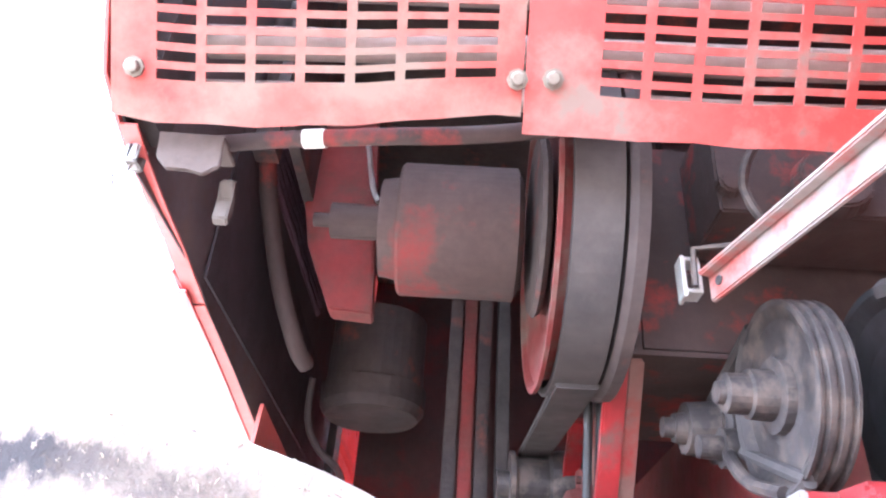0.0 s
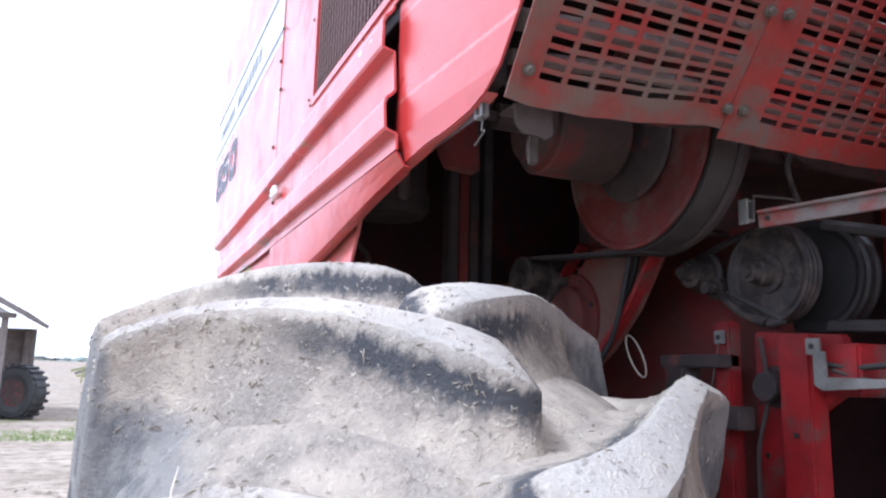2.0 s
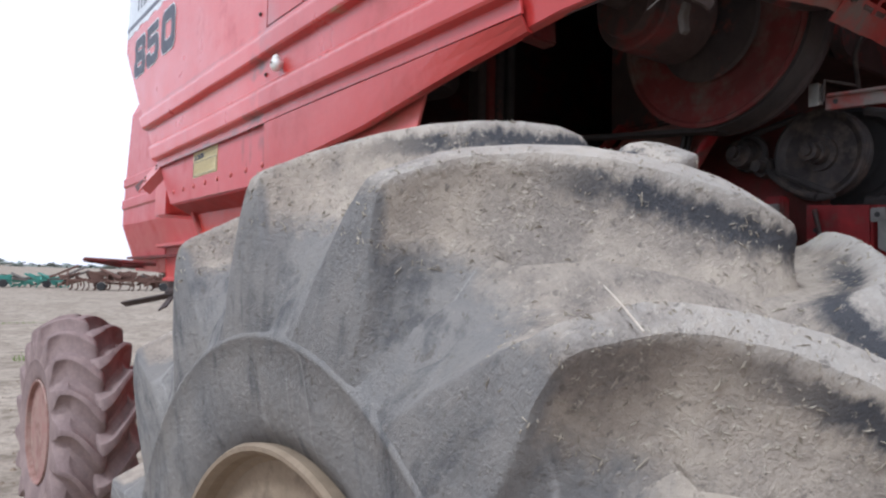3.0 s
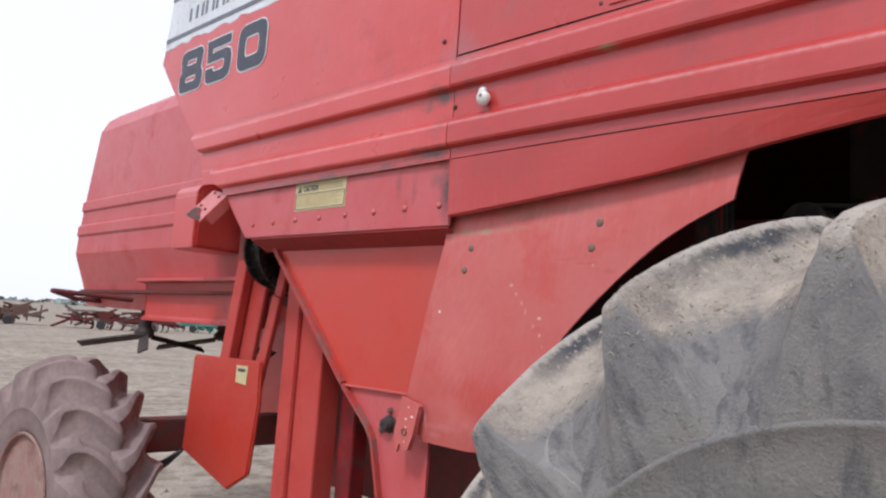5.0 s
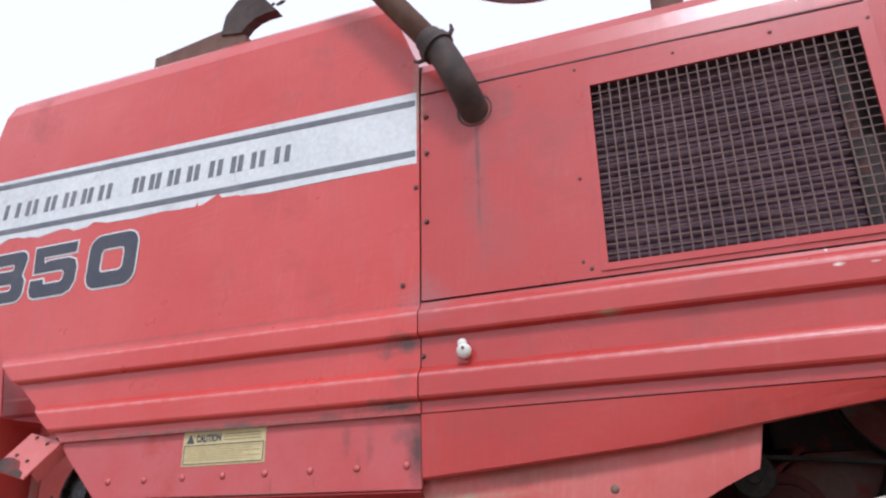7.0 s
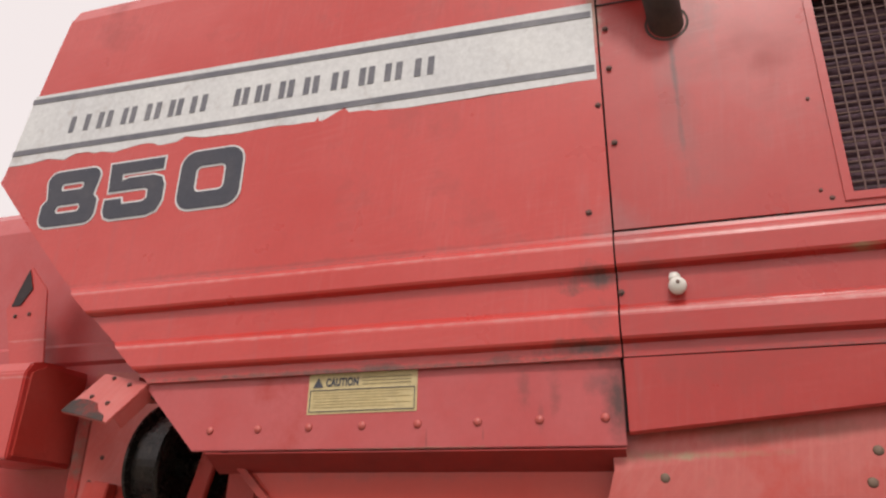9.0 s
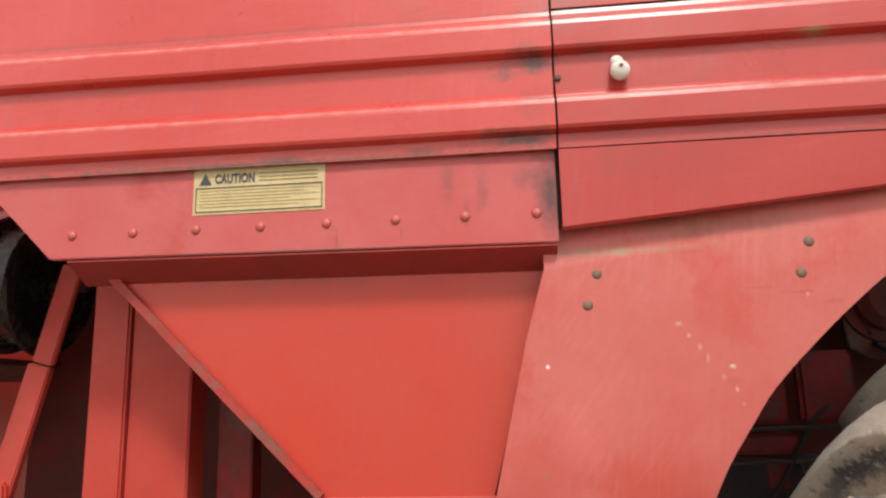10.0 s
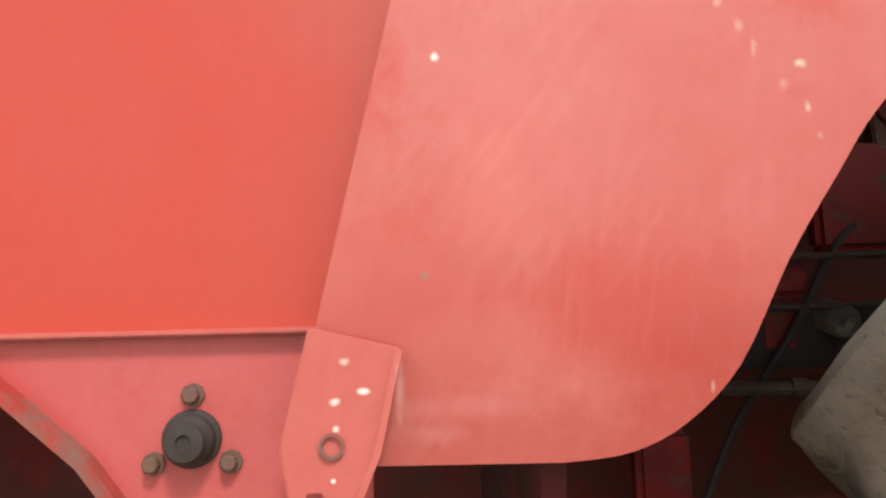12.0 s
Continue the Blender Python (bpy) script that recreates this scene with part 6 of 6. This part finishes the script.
box(bm, 1.22, 2.36, 0.75, 4.4, 0.75, 0.79)
cpart("body_floor", bm, RED_DARK)
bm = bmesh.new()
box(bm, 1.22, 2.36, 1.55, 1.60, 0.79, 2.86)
cpart("body_front", bm, GAP_SHADE)
bm = bmesh.new()
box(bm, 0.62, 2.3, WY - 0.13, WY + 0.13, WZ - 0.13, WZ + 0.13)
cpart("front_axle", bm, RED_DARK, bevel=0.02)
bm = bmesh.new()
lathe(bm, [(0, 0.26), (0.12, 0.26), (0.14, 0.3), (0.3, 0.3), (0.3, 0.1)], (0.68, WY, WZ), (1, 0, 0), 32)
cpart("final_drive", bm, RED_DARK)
# sheet panels, rods and a flanged gear case behind the skirt
for y0, y1, z0, z1, x in ((1.70, 1.855, 1.515, 1.72, 0.90), (1.885, 2.02, 1.515, 1.70, 0.92), (1.87, 2.05, 1.43, 1.49, 0.91), (2.12, 2.22, 0.85, 1.20, 0.90), (1.89, 1.97, 1.325, 1.415, 0.925)):
    bm = bmesh.new()
    box(bm, x, x + 0.05, y0, y1, z0, z1)
    cpart("side_panel", bm, RED_GRIMY, bevel=0.012)
for z, r in ((1.502, 0.007), (1.41, 0.006)):
    bm = bmesh.new()
    tube(bm, [(0.89, 1.60, z + 0.004), (0.89, 2.10, z)], r, 8)
    cpart("control_rod", bm, BURNT)
bm = bmesh.new()
lathe(bm, [(0.0, 0.02), (-0.006, 0.06), (0.01, 0.092), (0.03, 0.098), (0.03, 0.13), (0.042, 0.132), (0.042, 0.02)], (0.955, 1.548, 1.872), (1, 0, 0), 36)
case = cpart("gear_case", bm, RED_DARK, "grimy red round gear case with a bolted flange")
for k in range(8):
    bm = bmesh.new()
    a = k * math.pi / 4 + 0.3
    lathe(bm, [(0.0, 0.007), (-0.008, 0.007)], (0.984, 1.548 + 0.114 * math.sin(a), 1.872 + 0.114 * math.cos(a)), (1, 0, 0), 6)
    part("flange_bolt", bm, GRIME, case)
bm = bmesh.new()
box(bm, 0.93, 0.96, 1.55, 2.12, 1.30, 1.42)
cpart("lower_rail", bm, GAP_SHADE, bevel=0.01)
bm = bmesh.new()
lathe(bm, [(0.0, 0.01), (-0.012, 0.018), (-0.014, 0.028), (0.0, 0.032), (0.05, 0.032)], (0.90, 1.825, 1.385), (1, 0.2, 0.3), 20)
cpart("pale_fitting", bm, ZINC)
bm = bmesh.new()
tube(bm, arc([(0.93, 2.12, 1.0), (0.90, 2.04, 1.2), (0.89, 1.93, 1.36), (0.90, 1.82, 1.53), (0.92, 1.72, 1.60)]), 0.008, 8)
cpart("loose_hose", bm, GAP_SHADE, smooth=True)
bm = bmesh.new()
tube(bm, [(0.86, 2.08, 1.272), (0.86, 1.90, 1.268)], 0.013, 10)
tube(bm, [(0.86, 1.955, 1.271), (0.86, 1.925, 1.27)], 0.017, 10)
cpart("cross_rod", bm, BURNT)

# unseen blocks where cab, platform and feeder would be, added to shade the drives
bm = bmesh.new()
prism(bm, [(-1.5, 2.26), (-1.35, 3.7), (0.38, 3.75), (0.40, 2.26)], 0.98, 2.9)
cpart("cab_body", bm, RED_DARK, bevel=0.04)
bm = bmesh.new()
box(bm, 0.90, 2.9, -1.5, 0.40, 2.20, 2.255)
cpart("cab_platform", bm, RED_DARK, bevel=0.01)
bm = bmesh.new()
prism(bm, [(-2.2, 0.5), (-2.1, 1.1), (0.6, 1.72), (0.70, 1.1)], 1.35, 2.6)
cpart("feeder_house", bm, RED_DARK, bevel=0.03)
bm = bmesh.new()
prism(bm, [(-0.6, 1.6), (0.42, 1.72), (0.42, 2.198), (-0.6, 2.198)], 1.40, 2.6)
cpart("cab_support", bm, RED_DARK, bevel=0.02)

# straw litter on the tread
rnd = random.Random(11)
bm = bmesh.new()
for k in range(520):
    th, x = radians(rnd.uniform(-75, 70)), rnd.uniform(-0.36, 0.30)
    r = carcass(x) + 0.004
    c = WHEEL @ Vector((x, r * math.sin(th), r * math.cos(th)))
    t1 = Vector((rnd.uniform(-1, 1), math.cos(th) * rnd.uniform(-1, 1), -math.sin(th) * rnd.uniform(-0.3, 0.3))).normalized() * rnd.uniform(0.003, 0.012)
    nrm = Vector((0, math.sin(th), math.cos(th)))
    w = t1.cross(nrm).normalized() * 0.0005
    v = [bm.verts.new(c + q) for q in (-t1 - w, t1 - w, t1 + w, -t1 + w, nrm * 0.003)]
    for f in ((0, 1, 4), (1, 2, 4), (2, 3, 4), (3, 0, 4), (3, 2, 1, 0)):
        bm.faces.new([v[i] for i in f])
for side, me in lug_shapes:
    faces = [p for p in me.polygons if p.area > 1e-5]
    weights = list(itertools.accumulate(p.area for p in faces))
    for k in range(LUGS):
        turn = bar_turn(k, side)
        if not -45 < (turn + 180) % 360 - 180 < 75:
            continue
        rot = WHEEL.to_3x3() @ Matrix.Rotation(radians(turn), 3, "X")
        for _ in range(1000):
            p = rnd.choices(faces, cum_weights=weights)[0]
            vs = [me.vertices[i].co for i in p.vertices]
            ks = [rnd.random() for _ in vs]
            q = sum((v * s for v, s in zip(vs, ks)), Vector()) / sum(ks)
            if math.hypot(q.y, q.z) < carcass(q.x) + 0.006 or math.hypot(q.y, q.z) < 0.80 or rnd.random() > float(np.interp(noise.noise(q * 7 + Vector((k, side, 0))), (-0.25, 0.3), (0.1, 1.0))):
                continue
            nrm = rot @ p.normal
            c = rot @ q + WHEEL.translation + nrm * 0.0006
            t1 = nrm.orthogonal().normalized()
            t1 = (Matrix.Rotation(rnd.uniform(0, 6.28), 3, nrm) @ t1) * rnd.uniform(0.0014, 0.0030 + 0.008 * rnd.random() ** 2)
            w = t1.cross(nrm).normalized() * rnd.uniform(0.0004, 0.0009)
            v = [bm.verts.new(c + o) for o in (-t1 - w, t1 - w, t1 + w, -t1 + w, nrm * rnd.uniform(0.001, 0.003))]
            for f in ((0, 1, 4), (1, 2, 4), (2, 3, 4), (3, 0, 4), (3, 2, 1, 0)):
                bm.faces.new([v[i] for i in f])
cpart("straw_litter", bm, STRAW, "bits of dry straw stuck to the tread", kind="stuff")

bm = bmesh.new()
tube(bm, [(-0.152, 0.470, 1.563), (-0.149, 0.500, 1.588), (-0.142, 0.529, 1.606)], [0.0013, 0.0011, 0.0006], 6)
cpart("straw_stalk", bm, TWINE, "pale dry straw stalk")

# ---- farmyard in the distance ----
YARD = GROUND
shed = thing("open_shed", "weathered open-fronted shed with a low roof, far across the yard", "shed", (-4.6, 27.5, YARD))
inv = Matrix.Translation((4.6, -27.5, -YARD))


def spart(own, iv, name, bm, material, label="", **kw):
    ob = part(name, bm, material, own, label, **kw)
    ob.matrix_parent_inverse = iv
    return ob


for pts in ([(-2.85, 3.22), (-8.8, 6.45), (-8.8, 6.62), (-2.8, 3.37)], [(-8.81, 6.45), (-14.75, 3.22), (-14.8, 3.37), (-8.81, 6.62)]):
    bm = bmesh.new()
    prism(bm, pts, 26.1, 34.0, "y")
    spart(shed, inv, "roof", bm, SHED)
bm = bmesh.new()
prism(bm, [(-3.35, 3.36), (-8.8, 6.34), (-14.25, 3.36)], 26.5, 26.6, "y")
spart(shed, inv, "gable", bm, mat("white_gable_boards", (0.62, 0.62, 0.6), (0.5, 0.5, 0.49), 1.5, 0.8), "white boarded gable")
bm = bmesh.new()
box(bm, -14.4, -3.2, 26.4, 26.62, 3.2, 3.355)
spart(shed, inv, "beam", bm, SHED)
for x, y in ((-3.5, 26.6), (-3.5, 33.5), (-8.6, 26.6)):
    bm = bmesh.new()
    box(bm, x - 0.09, x + 0.09, y - 0.09, y + 0.09, YARD, 3.2)
    spart(shed, inv, "post", bm, SHED)
bm = bmesh.new()
box(bm, -14.4, -3.2, 33.6, 33.75, YARD, 3.2)
spart(shed, inv, "back_wall", bm, SHED)


def implement(name, label, category, at, length, height, wheels, material, group=""):
    """A parked farm implement: frame, uprights, tines and wheels."""
    x, y = at
    z0 = GROUND + rise(y)
    own = thing(name, label, category, (x, y, z0), group)
    iv = Matrix.Translation((-x, -y, -z0))
    rnd = random.Random(int(x * 7 + y))
    for dy in (0, 1.6):
        bm = bmesh.new()
        box(bm, x, x + length, y + dy - 0.07, y + dy + 0.07, z0 + height * 0.45, z0 + height * 0.45 + 0.16)
        spart(own, iv, "beam", bm, material)
    n = int(length / 0.9)
    for k in range(n + 1):
        xx = x + length * k / n
        h = height * (0.5 + 0.5 * rnd.random())
        bm = bmesh.new()
        box(bm, xx - 0.05, xx + 0.05, y - 0.05, y + 0.05, z0 + height * 0.2, z0 + h)
        spart(own, iv, "upright", bm, material)
        bm = bmesh.new()
        box(bm, xx - 0.05, xx + 0.05, y, y + 1.6, z0 + height * 0.5, z0 + height * 0.5 + 0.1)
        spart(own, iv, "crossbar", bm, material)
    for k in range(n * 5):
        xx, h = x + length * rnd.random(), height * rnd.uniform(0.3, 0.95)
        bm = bmesh.new()
        lean = Matrix.Translation((xx, y + rnd.uniform(0, 1.6), z0 + h)) @ Matrix.Rotation(rnd.uniform(-0.5, 0.5), 4, "Y") @ Matrix.Rotation(rnd.uniform(-0.6, 0.6), 4, "Z")
        box(bm, -rnd.uniform(0.4, 1.2), rnd.uniform(0.4, 1.2), -0.1, 0.1, -0.07, 0.09, lean)
        spart(own, iv, "tool_bar", bm, material if rnd.random() < 0.75 else SHED)
    for k in range(n * 2):
        xx = x + length * rnd.random()
        bm = bmesh.new()
        tube(bm, arc([(xx, y + 0.8, z0 + height * 0.5), (xx + 0.25, y + 0.7, z0 + height * 0.42), (xx + 0.3, y + 0.6, z0 + 0.25), (xx + 0.1, y + 0.5, z0)], 4), 0.05, 5)
        spart(own, iv, "tine", bm, material)
    for k in range(max(1, n // 3)):
        xx = x + length * (k + 0.2 + 0.4 * rnd.random()) / max(1, n // 3)
        bm = bmesh.new()
        prism(bm, [(xx, z0 + height * 0.55), (xx - 0.3, z0 + height * 0.95), (xx + 1.1, z0 + height * 0.95), (xx + 0.8, z0 + height * 0.55)], y + 0.3, y + 1.2, "y")
        spart(own, iv, "seed_box", bm, material, bevel=0.02)
    for k in range(wheels):
        xx = x + length * (k + 0.5) / wheels
        bm = bmesh.new()
        lathe(bm, [(-0.1, 0.12), (-0.1, 0.27), (-0.07, 0.32), (0.07, 0.32), (0.1, 0.27), (0.1, 0.12)], (xx, y - 0.3, z0 + 0.32), (0.3, 1, 0), 20)
        spart(own, iv, "wheel", bm, BLACK)
    return own


implement("green_planter", "faded yellow-green planter parked far across the field edge", "farm implement", (-2.2, 56.0), 4.5, 1.6, 2, GREEN, "implements parked along the field edge")
implement("teal_drill", "teal seed drill parked far across the field edge", "farm implement", (3.4, 66.0), 6.0, 1.0, 2, TEAL, "implements parked along the field edge")
implement("red_cultivator", "rust-red folded cultivator parked far away", "farm implement", (8.5, 60.0), 9.0, 1.5, 2, RUST, "implements parked along the field edge")
implement("red_cultivator", "rust-red folded cultivator parked far away", "farm implement", (19.0, 58.0), 8.0, 1.45, 2, RED_DARK, "implements parked along the field edge")
implement("teal_drill", "teal seed drill parked far across the field edge", "farm implement", (29.0, 62.0), 9.0, 1.3, 3, TEAL, "implements parked along the field edge")
tractor_wheel = thing("tractor_wheel", "large black lugged tractor wheel standing by the shed", "tractor wheel", (-2.95, 27.4, YARD))
iv = Matrix.Translation((2.95, -27.4, -YARD))
bm = bmesh.new()
lathe(bm, [(-0.26, 0.42), (-0.3, 0.6), (-0.28, 0.78), (-0.2, 0.86), (0.2, 0.86), (0.28, 0.78), (0.3, 0.6), (0.26, 0.42)], (-2.95, 27.4, YARD + 0.9), (0.6, 0.8, 0), 40)
spart(tractor_wheel, iv, "tyre", bm, BLACK)
for k in range(22):
    a = 2 * math.pi * k / 22
    bm = bmesh.new()
    m = Matrix.Translation((-2.95, 27.4, YARD + 0.9)) @ Vector((0.6, 0.8, 0)).to_track_quat("Z", "Y").to_matrix().to_4x4() @ Matrix.Rotation(a, 4, "Z")
    box(bm, 0.84, 0.91, -0.05, 0.05, -0.28, 0.28, m)
    spart(tractor_wheel, iv, "lug", bm, BLACK)
bm = bmesh.new()
lathe(bm, [(-0.28, 0.44), (-0.27, 0.40), (-0.1, 0.36), (-0.1, 0.1)], (-2.95, 27.4, YARD + 0.9), (0.6, 0.8, 0), 32)
spart(tractor_wheel, iv, "rim", bm, RUST_BOX)

# low line of far trees on the horizon
rnd = random.Random(21)
bm = bmesh.new()
for k in range(900):
    a = rnd.uniform(-1.3, 1.3)
    dist = rnd.uniform(380, 430)
    c = Vector((dist * math.sin(a), dist * math.cos(a), GROUND + 4.6 + rnd.uniform(0.3, 3.0) * (0.5 + 0.5 * noise.noise((a * 9, 0, 0)))))
    s = rnd.uniform(1.2, 3.0)
    v = [bm.verts.new(c + Vector((rnd.uniform(-s, s) * 1.6, rnd.uniform(-s, s), rnd.uniform(-s, s) * 0.7))) for _ in range(5)]
    for f in ((0, 1, 2), (0, 2, 3), (1, 3, 4), (0, 1, 4), (2, 3, 4)):
        bm.faces.new([v[i] for i in f])
part("far_trees", bm, mat("far_hedge", (0.2, 0.23, 0.2), (0.26, 0.28, 0.25), 0.05, 0.9), label="pale low line of trees on the horizon", kind="stuff")

# grass tufts at the edge of the yard
rnd = random.Random(8)
bm = bmesh.new()
for k in range(9000):
    x, y = rnd.uniform(-7, 6), rnd.uniform(15, 27)
    if noise.noise((x * 0.3, y * 0.3, 4)) + (y - 22) * 0.06 - max(0.0, x) * 0.12 < 0.0:
        continue
    for q in range(4):
        a, h, gz = rnd.uniform(0, 6.28), rnd.uniform(0.04, 0.12), GROUND + rise(y)
        dx, dy = 0.012 * math.cos(a), 0.012 * math.sin(a)
        ox, oy = x + rnd.uniform(-0.1, 0.1), y + rnd.uniform(-0.1, 0.1)
        v = [bm.verts.new(p) for p in ((ox - dx, oy - dy, gz - 0.03), (ox + dx, oy + dy, gz - 0.03), (ox + rnd.uniform(-0.05, 0.05), oy + rnd.uniform(-0.05, 0.05), gz + h))]
        bm.faces.new(v)
part("grass", bm, mat("pale_green_grass", (0.16, 0.24, 0.06), (0.24, 0.28, 0.1), 1.0, 0.9), label="thin short green grass on the yard", kind="stuff")
